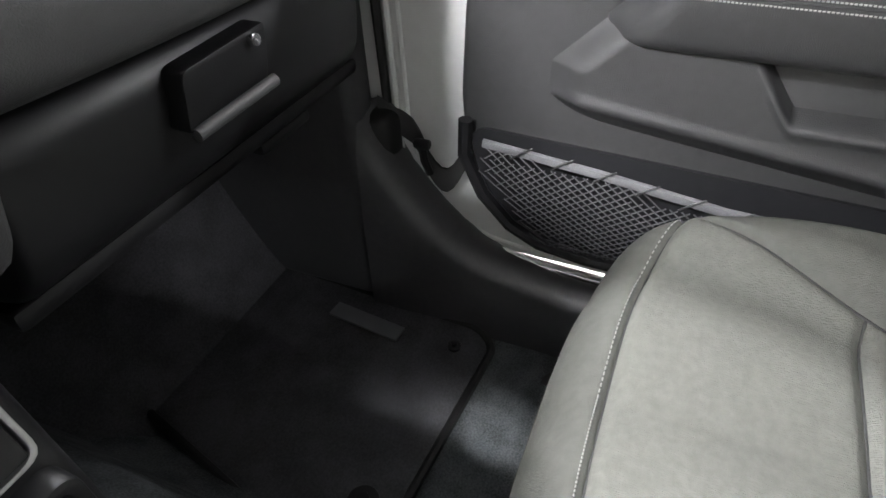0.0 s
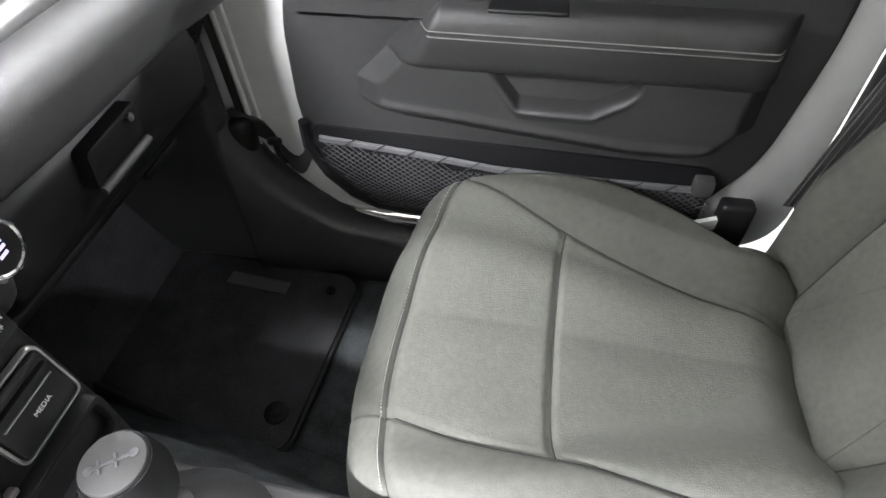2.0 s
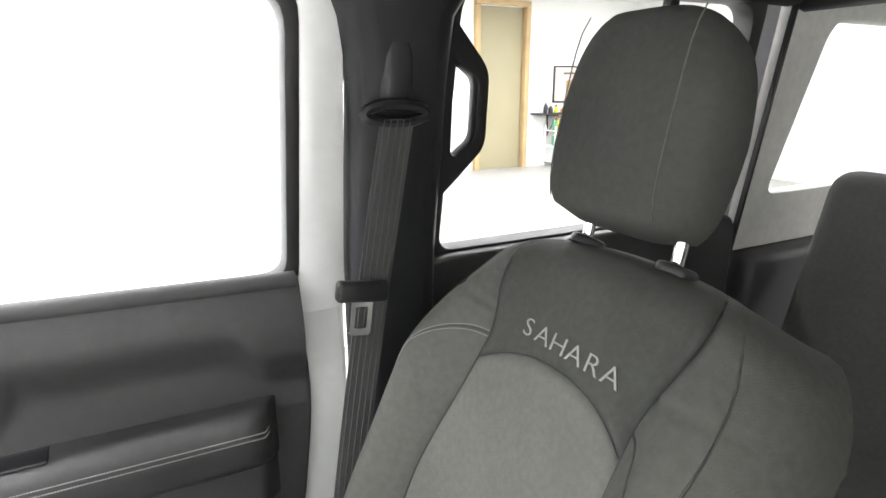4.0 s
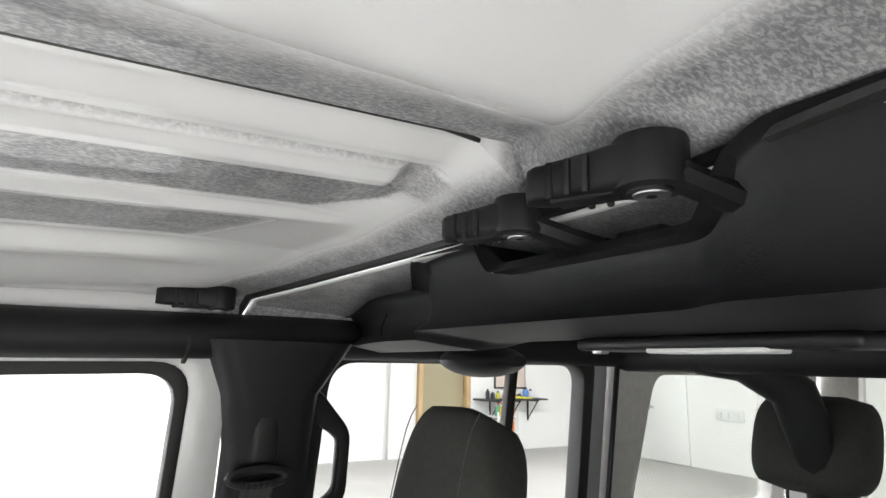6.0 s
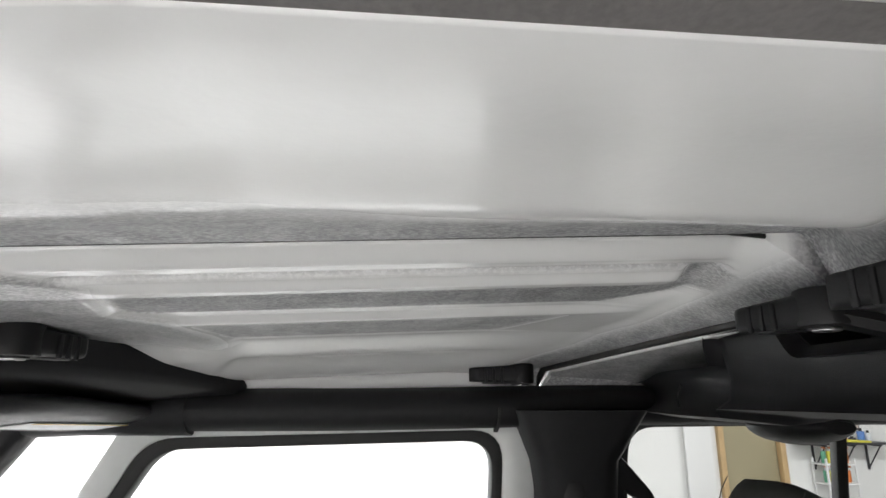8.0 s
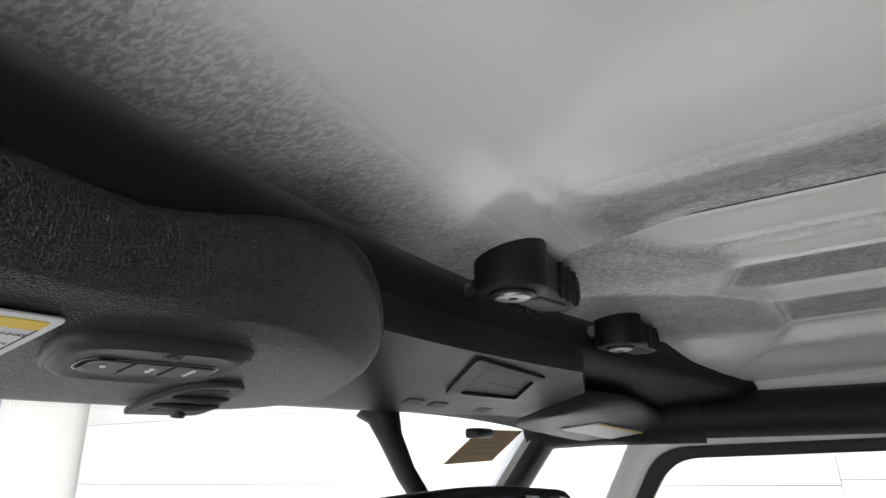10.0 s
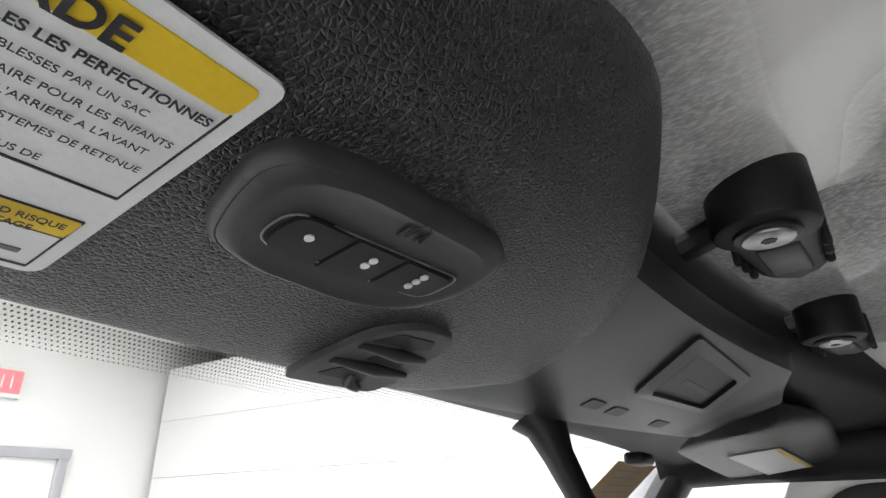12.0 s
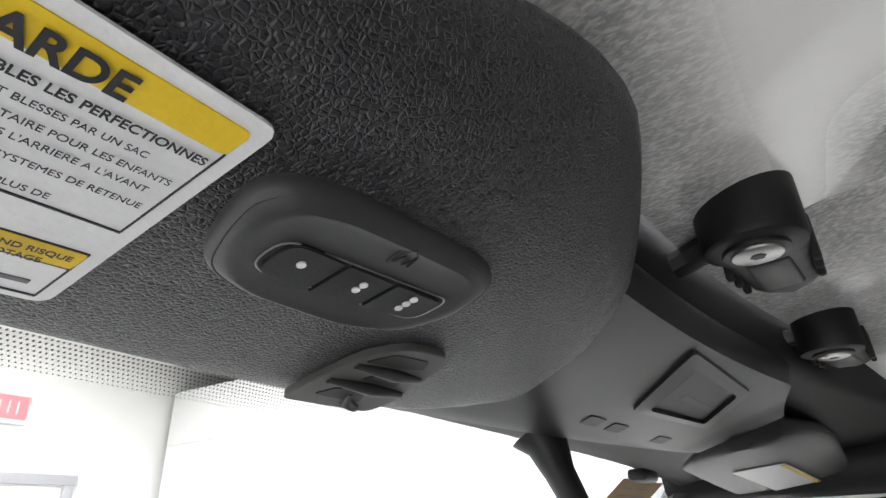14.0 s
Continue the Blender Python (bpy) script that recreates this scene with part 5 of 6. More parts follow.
    # embroidered word across the yoke
    tm = axes_pose(back_a(-0.025, 0.800, 0.0022), -RT, UP) @ Matrix.Diagonal((1.28, 1, 1, 1))
    for k, letter in enumerate("SAHARA"):
        words(letter, 0.032, tm @ Matrix.Translation(((k - 2.5) * 0.0226, 0, 0)), EMBROID, s, "embroidered_letter", 0.0005, "CENTER", -0.0004)
    # head restraint on two posts
    H0 = B0 + UP * (L + 0.140) + FW * 0.040 + RT * 0.018
    half_w, half_h, half_d = 0.122, 0.122, 0.058
    rings = []
    for k in range(23):
        t = -1 + 2 * k / 22
        e = 3.4 if t < 0 else 3.0
        prof = (1 - abs(t) ** e) ** (1 / e)
        ring = []
        for i in range(40):
            a = 2 * math.pi * i / 40
            cx, cd = math.cos(a), math.sin(a)
            px = math.copysign(abs(cx) ** 0.55, cx) * half_w * ((0.50 + 0.50 * prof) if t < 0 else (0.28 + 0.72 * prof)) * (1 - 0.14 * max(0, t))
            pd = math.copysign(abs(cd) ** 0.70, cd) * half_d * (0.35 + 0.65 * prof) * (1 + 0.10 * t) + 0.022 * t
            ring.append(H0 + RT * px + UP * (half_h * t) + FW * pd)
        rings.append(ring)
    part("head_restraint", loft(rings), CLOTH3, s, "dark cloth head restraint", sharp=80)
    for sx in (1, -1):
        part("restraint_seam", tube([H0 + RT * (sx * 0.085) + UP * (half_h * t * 0.98) + FW * (half_d * (0.36 + 0.66 * (1 - abs(t) ** 3.4) ** (1 / 3.4)) * 0.985 * (1 + 0.10 * t) + 0.022 * t) for t in [-0.9 + 0.18 * k for k in range(11)]], 0.0009, 5), CLOTH, s)
    for x in (0.072, -0.072):
        p0 = B0 + RT * (x + 0.002) + UP * (L - 0.026) - FW * 0.005
        part("restraint_post", tube([p0, p0 + UP * 0.045 + FW * 0.012, p0 + UP * 0.12 + FW * 0.030], 0.0075, 14), CHROME, s, "chrome post")
        part("post_collar", cyl(p0 + UP * 0.022 + FW * 0.004, 0.023, 0.012, UP, 20, 0.004), PLASTIC, s, "black post collar")
    twin = copy_thing(s, pose(-SX + 0.005, 0.165, 0.02))
    for c in twin.children:
        if c.name.startswith(("head_restraint", "restraint_")):
            c.location = c.location + Vector((0, -0.01, 0.030))
    return s


def rear_bench():
    r = thing("rear_bench", (0.1, -1.1, 0), "dark cloth rear bench seat with raised head restraints", "car seat")
    part("bench_cushion", rbox((0, -0.82, 0.26), (1.16, 0.46, 0.20), 0.06, 4), CLOTH3, r)
    for x0, x1 in ((-0.58, 0.08), (0.09, 0.58)):
        part("bench_back", rbox(((x0 + x1) / 2, -1.10, 0.56), (x1 - x0, 0.14, 0.60), 0.05, 4, Matrix.Rotation(radians(16), 3, "X")), CLOTH3, r)
    for x in (-0.30, 0.275):
        rings = []
        for k in range(17):
            t = -1 + 2 * k / 16
            pr = (1 - abs(t) ** 3.0) ** (1 / 3.0)
            rings.append([Vector((x + math.copysign(abs(math.cos(q)) ** 0.6, math.cos(q)) * 0.118 * (0.45 + 0.55 * pr), -1.17 - 0.03 * t + math.copysign(abs(math.sin(q)) ** 0.7, math.sin(q)) * 0.050 * (0.35 + 0.65 * pr), 1.030 + 0.092 * t)) for q in [2 * math.pi * i / 32 for i in range(32)]])
        part("head_restraint", loft(rings), CLOTH3, r, "dark cloth head restraint", sharp=80)
        for dx in (-0.06, 0.06):
            part("restraint_post", tube([(x + dx, -1.165, 0.80), (x + dx, -1.165, 0.96)], 0.006, 10), CHROME, r, "chrome post")


# ---- dash and console ----


def dash():
    d = thing("dashboard", (0, 0.95, 0.6), "black and grey dashboard with a padded lower rail", "dashboard")
    up = rounded([(1.20, 0.70), (1.18, 0.815), (0.98, 0.80), (0.885, 0.755), (0.875, 0.69), (0.90, 0.655)], 0.02, 4)
    part("upper_dash", prism(up, "x", -0.69, 0.66, 0.008), PAD, d, "black padded upper dashboard")
    mid = rounded([(1.15, 0.72), (0.93, 0.70), (0.872, 0.665), (0.870, 0.640), (1.15, 0.60)], 0.012, 4)
    part("trim_strip", prism(mid, "x", 0.15, 0.655, 0.004), SATIN, d, "silver trim strip")
    # padded rail over the glove box
    sec = []
    for k in range(19):
        x = 0.175 + 0.512 * k / 18
        e = smooth01(min((x - 0.170) / 0.03, (0.692 - x) / 0.05))
        cy, cz = 0.835 + 0.02 * (1 - e) + 0.02 * (min(0.0, x - 0.4) / 0.25) ** 2 - 0.02 * smooth01((x - 0.5) / 0.15), 0.612
        sec.append([Vector((x, cy + 0.050 * e * math.copysign(abs(math.cos(a)) ** 0.7, math.cos(a)), cz + 0.044 * (0.5 + 0.5 * e) * math.copysign(abs(math.sin(a)) ** 0.7, math.sin(a)))) for a in [2 * math.pi * i / 24 for i in range(24)]])
    part("padded_rail", loft(sec), DASHGREY, d, "grey padded vinyl rail", sharp=70)
    low = rounded([(1.15, 0.60), (0.86, 0.585), (0.815, 0.55), (0.825, 0.46), (0.87, 0.425), (1.15, 0.40)], 0.025, 4)
    part("glove_box", prism(low, "x", 0.185, 0.60, 0.010, 3), PLASTIC, d, "black glove box door")
    hz = prism(rounded([(0.318, 0.506), (0.328, 0.552), (0.425, 0.556), (0.415, 0.512)], 0.008), "y", 0.800, 0.822, 0.003)
    part("latch_recess", hz, HANDLE, d, "recessed glove box latch")
    part("latch_lip", tube([(0.322, 0.799, 0.506), (0.412, 0.793, 0.512)], 0.0055, 10), DASHGREY, d)
    part("latch_lock", cyl((0.402, 0.797, 0.548), 0.005, 0.008, (0, -1, 0.2), 14, 0.001), CHROME, d, "chrome key lock")
    part("side_cap", prism(rounded([(1.15, 0.42), (0.90, 0.44), (0.84, 0.55), (0.86, 0.70), (1.0, 0.80), (1.18, 0.80)], 0.03), "x", 0.60, 0.700, 0.012, 3), PAD, d, "dash end cap")
    bms = []
    for i in range(7):
        for j in range(10):
            bms.append(rbox((0.612 + 0.008 * i, 0.862 - 0.002 * j, 0.50 + 0.014 * j), (0.004, 0.004, 0.008)))
    part("end_grille", join(*bms), RUBBER, d, "perforated end grille")
    part("under_panel", rbox((0.42, 1.0, 0.415), (0.48, 0.26, 0.02), 0.006), PLASTIC, d)
    part("foot_lamp", rbox((0.50, 0.885, 0.402), (0.09, 0.035, 0.015), 0.006), HANDLE, d)
    part("driver_panel", prism(low, "x", -0.68, -0.13, 0.010), PLASTIC, d)
    part("inner_core", rbox((0, 1.05, 0.60), (1.30, 0.22, 0.34), 0.02), PLASTIC, d)
    # centre stack
    c = thing("centre_stack", (0, 0.75, 0.45), "black centre stack with rotary control and charging ports", "centre stack")
    prof = [(1.0, 0.76), (0.80, 0.745), (0.735, 0.72), (0.700, 0.66), (0.682, 0.55), (0.672, 0.45), (0.675, 0.33), (1.0, 0.33)]
    part("stack_body", prism(rounded(prof, 0.02, 4), "x", -0.125, 0.105, 0.010, 3), PLASTIC, c)
    part("stack_cheek", prism(rounded([(0.99, 0.74), (0.85, 0.715), (0.775, 0.68), (0.745, 0.60), (0.79, 0.50), (0.99, 0.48)], 0.03), "x", 0.09, 0.178, 0.016, 3), DASHGREY, c, "grey cheek panel")
    fn = Vector((0.10, -0.97, 0.22)).normalized()
    kc = Vector((0.117, 0.703, 0.647))
    k = thing("rotary_knob", kc, "silver ribbed rotary knob with a lit symbol", "knob")
    ex_, ey_ = Vector((1, 0.10, 0)).normalized(), fn.cross(Vector((1, 0.10, 0)).normalized())
    part("skirt", cyl(kc, 0.026, 0.016, fn, 32, 0.003), SATIN, k)
    part("grip", cyl(kc + fn * 0.015, 0.021, 0.026, fn, 32, 0.003), SATIN, k)
    for q in range(9):
        a = 2 * math.pi * q / 9
        part("rib", cyl(kc + fn * 0.016 + 0.0208 * (math.cos(a) * ex_ + math.sin(a) * ey_), 0.0034, 0.020, fn, 8), SATIN, k)
    part("face", cyl(kc + fn * 0.0285, 0.0185, 0.003, fn, 32, 0.001), PLASTIC, k)
    part("rim", tube([kc + fn * 0.029 + 0.0193 * (math.cos(a) * ex_ + math.sin(a) * ey_) for a in [2 * math.pi * i / 32 for i in range(32)]], 0.0018, 6, closed=True), CHROME, k)
    fm = axes_pose(kc + fn * 0.0303, ex_, (0, 0.2, 1))
    for w_, y_ in ((0.008, 0.0062), (0.0125, 0.0022), (0.0115, -0.0018), (0.008, -0.0062)):
        b_ = rbox((0, y_, 0), (w_, 0.0022, 0.0005))
        b_.transform(fm)
        part("symbol", b_, SCREENPRINT, k, "lit violet symbol")
    # buttons and ports below
    sn = Vector((0, -0.99, 0.13)).normalized()
    sp = lambda x, z: Vector((x, 0.682 + (z - 0.55) * 0.14, z))
    R = Matrix.Rotation(radians(-7.5), 3, "X")
    part("silver_bezel", rbox(sp(0.055, 0.612) + sn * 0.003, (0.075, 0.006, 0.030), 0.003, 2, R), SATIN, c)
    part("button_screw", cyl(sp(0.073, 0.616) + sn * 0.008, 0.004, 0.004, sn, 14, 0.001), STEEL, c)
    words("SCREEN", 0.0048, axes_pose(sp(0.088, 0.6075) + sn * 0.0072, (1, 0, 0), (0, 0.14, 0.99)), BUTTONDOT, c, "lettering", 0.0002, "CENTER")
    words("OFF", 0.0048, axes_pose(sp(0.088, 0.6018) + sn * 0.0072, (1, 0, 0), (0, 0.14, 0.99)), BUTTONDOT, c, "lettering", 0.0002, "CENTER")
    part("lit_button", rbox(sp(0.086, 0.601) + sn * 0.002, (0.030, 0.008, 0.022), 0.003, 2, R), PLASTIC, c)
    fo = [(-0.034, -0.031), (-0.034, 0.031), (0.034, 0.031), (0.034, -0.031)]
    fr = ring_prism(rounded(fo, 0.008, 4), rounded([(a * 0.92, b * 0.92) for a, b in fo], 0.007, 4), "y", -0.003, 0.004, 0.001)
    fr.transform(Matrix.Translation(sp(0.062, 0.547) + sn * 0.006) @ R.to_4x4())
    part("media_bezel", fr, SATIN, c, "satin silver bezel")
    part("media_door", rbox(sp(0.062, 0.541) + sn * 0.006, (0.060, 0.010, 0.040), 0.002, 2, R), PLASTIC, c, "black flip door")
    part("media_hinge", tube([sp(0.034, 0.569) + sn * 0.009, sp(0.090, 0.569) + sn * 0.009], 0.0045, 10), HANDLE, c)
    part("media_rib", rbox(sp(0.062, 0.553) + sn * 0.0115, (0.050, 0.002, 0.0012), 0, 1, R), SATIN, c)
    words("MEDIA", 0.0060, axes_pose(sp(0.066, 0.540) + sn * 0.0112, (1, 0, 0), (0, 0.14, 0.99)), BUTTONDOT, c, "lettering", 0.0002, "CENTER")
    part("port_tray", ring_prism(rounded([(-0.02, 0.455), (-0.02, 0.505), (0.098, 0.505), (0.098, 0.455)], 0.01), rounded([(-0.014, 0.461), (-0.014, 0.499), (0.092, 0.499), (0.092, 0.461)], 0.008), "y", 0.664, 0.690, 0.002), HANDLE, c, "open tray rim")
    part("indicator", rbox(sp(0.020, 0.553) + sn * 0.006, (0.010, 0.006, 0.010), 0.002, 2, R), REDLIGHT, c, "red indicator lens")
    part("switch_strip", rbox(sp(-0.03, 0.535) + sn * 0.007, (0.075, 0.01, 0.028), 0.004, 2, R), PLASTIC, c)
    part("switch_mark", rbox(sp(-0.005, 0.535) + sn * 0.0125, (0.014, 0.002, 0.003), 0, 1, R), BUTTONDOT, c)
    part("switch_bezel", rbox(sp(-0.03, 0.515) + sn * 0.006, (0.09, 0.008, 0.006), 0.002, 2, R), SATIN, c)
    # console
    o = thing("centre_console", (0, 0.3, 0.2), "black centre console between the seats", "console")
    part("console_body", prism(rounded([(0.72, 0.20), (0.72, 0.375), (0.50, 0.345), (0.10, 0.32), (-0.28, 0.32), (-0.28, 0.20)], 0.03), "x", -0.105, 0.105, 0.012, 3), PLASTIC, o)
    part("lid", rbox((0, -0.10, 0.36), (0.19, 0.36, 0.07), 0.025, 3), DOORVINYL, o, "padded armrest lid")
    part("shift_bezel", ring_prism(rounded([(-0.075, 0.44), (-0.075, 0.70), (0.075, 0.70), (0.075, 0.44)], 0.03), rounded([(-0.062, 0.452), (-0.062, 0.688), (0.062, 0.688), (0.062, 0.452)], 0.024), "z", 0.345, 0.362, 0.003), SATIN, o, "satin silver shift bezel")
    part("cup_holder", ring_prism(rounded([(0.03, 0.28), (0.03, 0.38), (0.10, 0.38), (0.10, 0.28)], 0.03), rounded([(0.036, 0.286), (0.036, 0.374), (0.094, 0.374), (0.094, 0.286)], 0.028), "z", 0.325, 0.342, 0.003), SATIN, o)
    g = thing("shift_lever", (0.05, 0.60, 0.36), "round black shift knob with a silver top", "shift lever")
    prof = [(0.012, 0.375), (0.013, 0.425), (0.020, 0.440), (0.028, 0.457), (0.032, 0.482), (0.030, 0.500), (0.027, 0.510)]
    part("lever", cyl((0.043, 0.607, 0.40), 0.011, 0.09, (0.0, 0.1, 1)), CHROME, g)
    part("knob", loft([[Vector((0.044 + r * math.cos(a), 0.614 + r * math.sin(a), z)) for a in [2 * math.pi * i / 28 for i in range(28)]] for r, z in prof]), PAD, g, "black leather knob")
    part("cap", cyl((0.044, 0.614, 0.511), 0.0250, 0.006, n=28, bevel=0.0025), GREYCAP, g, "silver cap with a shift diagram")
    bms = []
    cap_m = axes_pose((0.044, 0.614, 0.5146), (0.6, -0.8, 0), (0.8, 0.6, 0))
    for x_, y_, w_, h_ in ((0, 0, 0.030, 0.0022), (-0.009, 0.0, 0.0022, 0.012), (0.003, 0.0, 0.0022, 0.012)):
        b_ = rbox((x_, y_, 0), (w_, h_, 0.0008))
        b_.transform(cap_m)
        bms.append(b_)
    for x_ in (-0.016, 0.016):
        b_ = cyl((x_, 0, 0), 0.0035, 0.0008)
        b_.transform(cap_m)
        bms.append(b_)
    part("diagram", join(*bms), INKGREY, g)
    part("boot", loft([[Vector((0.045 + r * math.cos(a), 0.60 + r * 1.3 * math.sin(a), z)) for a in [2 * math.pi * i / 20 for i in range(20)]] for r, z in ((0.058, 0.36), (0.045, 0.39), (0.025, 0.415), (0.014, 0.43))]), DOORVINYL, g, "black shift boot")


# ---- windscreen, header, visors ----


def header():
    w = thing("windscreen", (0, 0.9, 0.9), "clear windscreen with a dotted dark edge", "windscreen")
    def glass(u, v, off=0.0):
        x = -0.66 + 1.32 * u
        yt, zt = front_y(x) + 0.185, 1.208
        yb, zb = 1.17 - 0.06 * x * x, 0.82
        return (x, yt + (yb - yt) * v + off, zt + (zb - zt) * v)
    g = part("pane", sheet(glass, 24, 8, (0, 0.005, 0.003)), GLASS, w, "clear windscreen glass")
    g.visible_shadow = False
    # printed dots, smaller further down
    bm = bmesh.new()
    rows = 13
    for r in range(rows):
        v = 0.006 + 0.0033 * r
        rad = 0.00070 * (1 - 0.60 * r / rows)
        for k in range(480):
            x = -0.60 + 0.0020 * (k + 0.5 * (r % 2))
            if x > 0.30:
                continue
            u = (x + 0.66) / 1.32
            p = Vector(glass(u, v, -0.0008))
            vs = [bm.verts.new(p + Vector((rad * math.cos(a), rad * 0.75 * math.sin(a), -rad * 0.65 * math.sin(a)))) for a in [math.pi / 3 * q for q in range(6)]]
            bm.faces.new(vs)
    dots = part("dot_print", bm, INKGREY, w, "printed black dots", smooth=False)
    dots["kind"] = "stuff"
    part("print_band", sheet(lambda u, v: glass(u, -0.01 + 0.02 * v, -0.001), 24, 1, (0, 0.0006, 0.0003)), INK, w)
    pp = thing("paper_sheet", (0.48, 0.72, 1.13), "brown paper sheet taped inside the windscreen", "paper")
    part("sheet", sheet(lambda u, v: glass(0.5 + (0.405 + 0.180 * u - 0.035 * v) / 1.32, 0.055 + 0.125 * v, -0.004), 4, 4, (0, 0.0006, 0)), BROWNPAPER, pp)
    for k in range(4):
        part("print_bar", sheet(lambda u, v: glass(0.5 + (0.425 + 0.11 * u) / 1.32, 0.080 + 0.022 * k + 0.003 * v, -0.005), 2, 1, (0, 0.0004, 0)), INKGREY, pp)

    h = thing("header_trim", (0, 0.65, 1.22), "black windscreen header trim", "trim")
    def hsec(x):
        pts = [(0.055, 1.310), (0.050, 1.262), (0.058, 1.246), (0.09, 1.222), (0.165, 1.205), (0.183, 1.202), (0.205, 1.215), (0.20, 1.31)]
        return [Vector((x, (head_y(x) if o < 0.08 else front_y(x)) + o, z - 0.02 * (abs(x) / 0.6) ** 3)) for o, z in pts]
    part("header_cover", loft([hsec(-0.64 + 0.04 * k) for k in range(33)]), PAD, h, "black moulded header cover", sharp=70)
    for s in (1, -1):
        pts = []
        for k in range(9):
            t = k / 8
            y0 = front_y(0.62 * s) + 0.16
            pts.append((s * (0.635 + 0.075 * t), y0 + (1.08 - y0) * t, 1.205 - 0.40 * t))
        part("pillar_trim", tube(pts, 0.036, 12, flat=0.7), PLASTIC, h, "black windscreen pillar trim")
        part("pillar_frame", tube([(x + 0.028 * s, y + 0.035, z + 0.01) for x, y, z in pts], 0.028, 10), GREYPAINT, h, "grey painted windscreen frame")

        part("header_end", tube([(s * 0.628, 0.50, 1.203), (s * 0.634, 0.58, 1.203), (s * 0.640, 0.68, 1.203), (s * 0.642, 0.80, 1.198)], 0.045, 12), PAD, h, "black corner trim")

    # overhead console in the middle
    o = thing("overhead_console", (0, 0.65, 1.2), "black overhead console with a lens and push buttons", "console")
    def osec(x):
        e = smooth01(min((0.240 - x) / 0.03, 1))
        dz = 0.004 * e
        cut = 0.50 * max(0.0, x - 0.172)
        pts = [(0.060 + cut, 1.275), (0.046 + cut, 1.246 + dz), (0.050 + cut, 1.2295 - 0.3 * cut + dz), (0.10, 1.2140 + dz), (0.165, 1.1945 + dz * 0.6), (0.180, 1.1960), (0.175, 1.255), (0.10, 1.275)]
        return [Vector((x, head_y(x) + q, z)) for q, z in pts]
    part("console_shell", loft([osec(-0.215 + 0.01 * k) for k in range(47)]), PLASTIC, o, sharp=50)
    on = Vector((0, -0.30, -0.95)).normalized()
    opl = lambda x, q, up=0.0: Vector((x, head_y(x) + q, 1.2330 - (q - 0.052) * 0.30 - up))

    def oslab(pts, lo_, hi_):
        bq = bmesh.new()
        lo, hi = [bq.verts.new(opl(x, q, lo_)) for x, q in pts], [bq.verts.new(opl(x, q, hi_)) for x, q in pts]
        bq.faces.new(lo)
        bq.faces.new(hi[::-1])
        for k in range(len(pts)):
            n_ = (k + 1) % len(pts)
            bq.faces.new((lo[k], hi[k], hi[n_], lo[n_]))
        return bq
    quad = [(-0.010, 0.055), (0.134, 0.069), (0.184, 0.127), (0.048, 0.124)]
    mid = Vector((0.089, 0.094))
    inner = [tuple(mid + (Vector(p) - mid) * 0.74) for p in quad]
    o_r, i_r = rounded(quad, 0.008, 4), rounded(inner, 0.006, 4)
    bq = bmesh.new()
    loops = [[bq.verts.new(opl(x, q, up)) for x, q in lp] for lp, up in ((o_r, -0.004), (o_r, 0.0030), (i_r, 0.0045), (i_r, -0.004))]
    for l0, l1 in zip(loops, loops[1:]):
        for k in range(len(l0)):
            n_ = (k + 1) % len(l0)
            bq.faces.new((l0[k], l0[n_], l1[n_], l1[k]))
    part("lens_surround", bq, PLASTIC, o, "raised black lens frame", sharp=30)
    part("lens_cover", oslab(rounded([tuple(mid + (Vector(p) - mid) * 0.70) for p in quad], 0.005, 4), -0.001, 0.0012), PODM, o, "dark lens cover")
    part("lens_gap", oslab([(0.020, 0.068), (0.030, 0.070), (0.066, 0.116), (0.054, 0.114)], 0.0010, 0.0020), RUBBER, o, "dark gap beside the lens")
    part("lens_mark", oslab([(0.070, 0.093), (0.138, 0.100), (0.141, 0.106), (0.073, 0.099)], 0.0011, 0.0017), GREYCAP, o, "grey worn lettering")
    for x, q in ((0.020, 0.140), (0.060, 0.143), (0.145, 0.150)):
        part("push_button", oslab(rounded([(x, q), (x + 0.024, q + 0.001), (x + 0.026, q + 0.012), (x + 0.002, q + 0.011)], 0.002, 3), -0.001, 0.0024), HANDLE, o, "small black push button")

    # mirror
    m = thing("rear_view_mirror", (0.04, 0.7, 1.1), "black rear-view mirror on a stalk", "mirror")
    part("stalk", tube([(0.055, 0.772, 1.204), (0.057, 0.766, 1.192), (0.060, 0.760, 1.172), (0.068, 0.748, 1.140), (0.073, 0.730, 1.112), (0.070, 0.690, 1.095)], [0.024, 0.0165, 0.0120, 0.0100, 0.0095, 0.011], 16), PLASTIC, m, "black tapered stalk")
    mm = axes_pose((0.020, 0.662, 1.096), (0.95, -0.28, -0.05), (0, 0.1, 1))
    hs = prism(rounded([(-0.135, -0.036), (-0.14, 0.026), (0.0, 0.036), (0.14, 0.030), (0.135, -0.034)], [0.025, 0.02, 0.05, 0.022, 0.025], 5), "z", -0.014, 0.020, 0.008, 3)
    hs.transform(mm)
    part("housing", hs, PLASTIC, m, "black mirror housing")
    gl = prism(rounded([(-0.125, -0.028), (-0.13, 0.020), (0.0, 0.028), (0.13, 0.023), (0.125, -0.027)], [0.02, 0.018, 0.05, 0.018, 0.02], 5), "z", 0.019, 0.022)
    gl.transform(mm)
    part("mirror_glass", gl, MIRROR, m, "mirror glass")


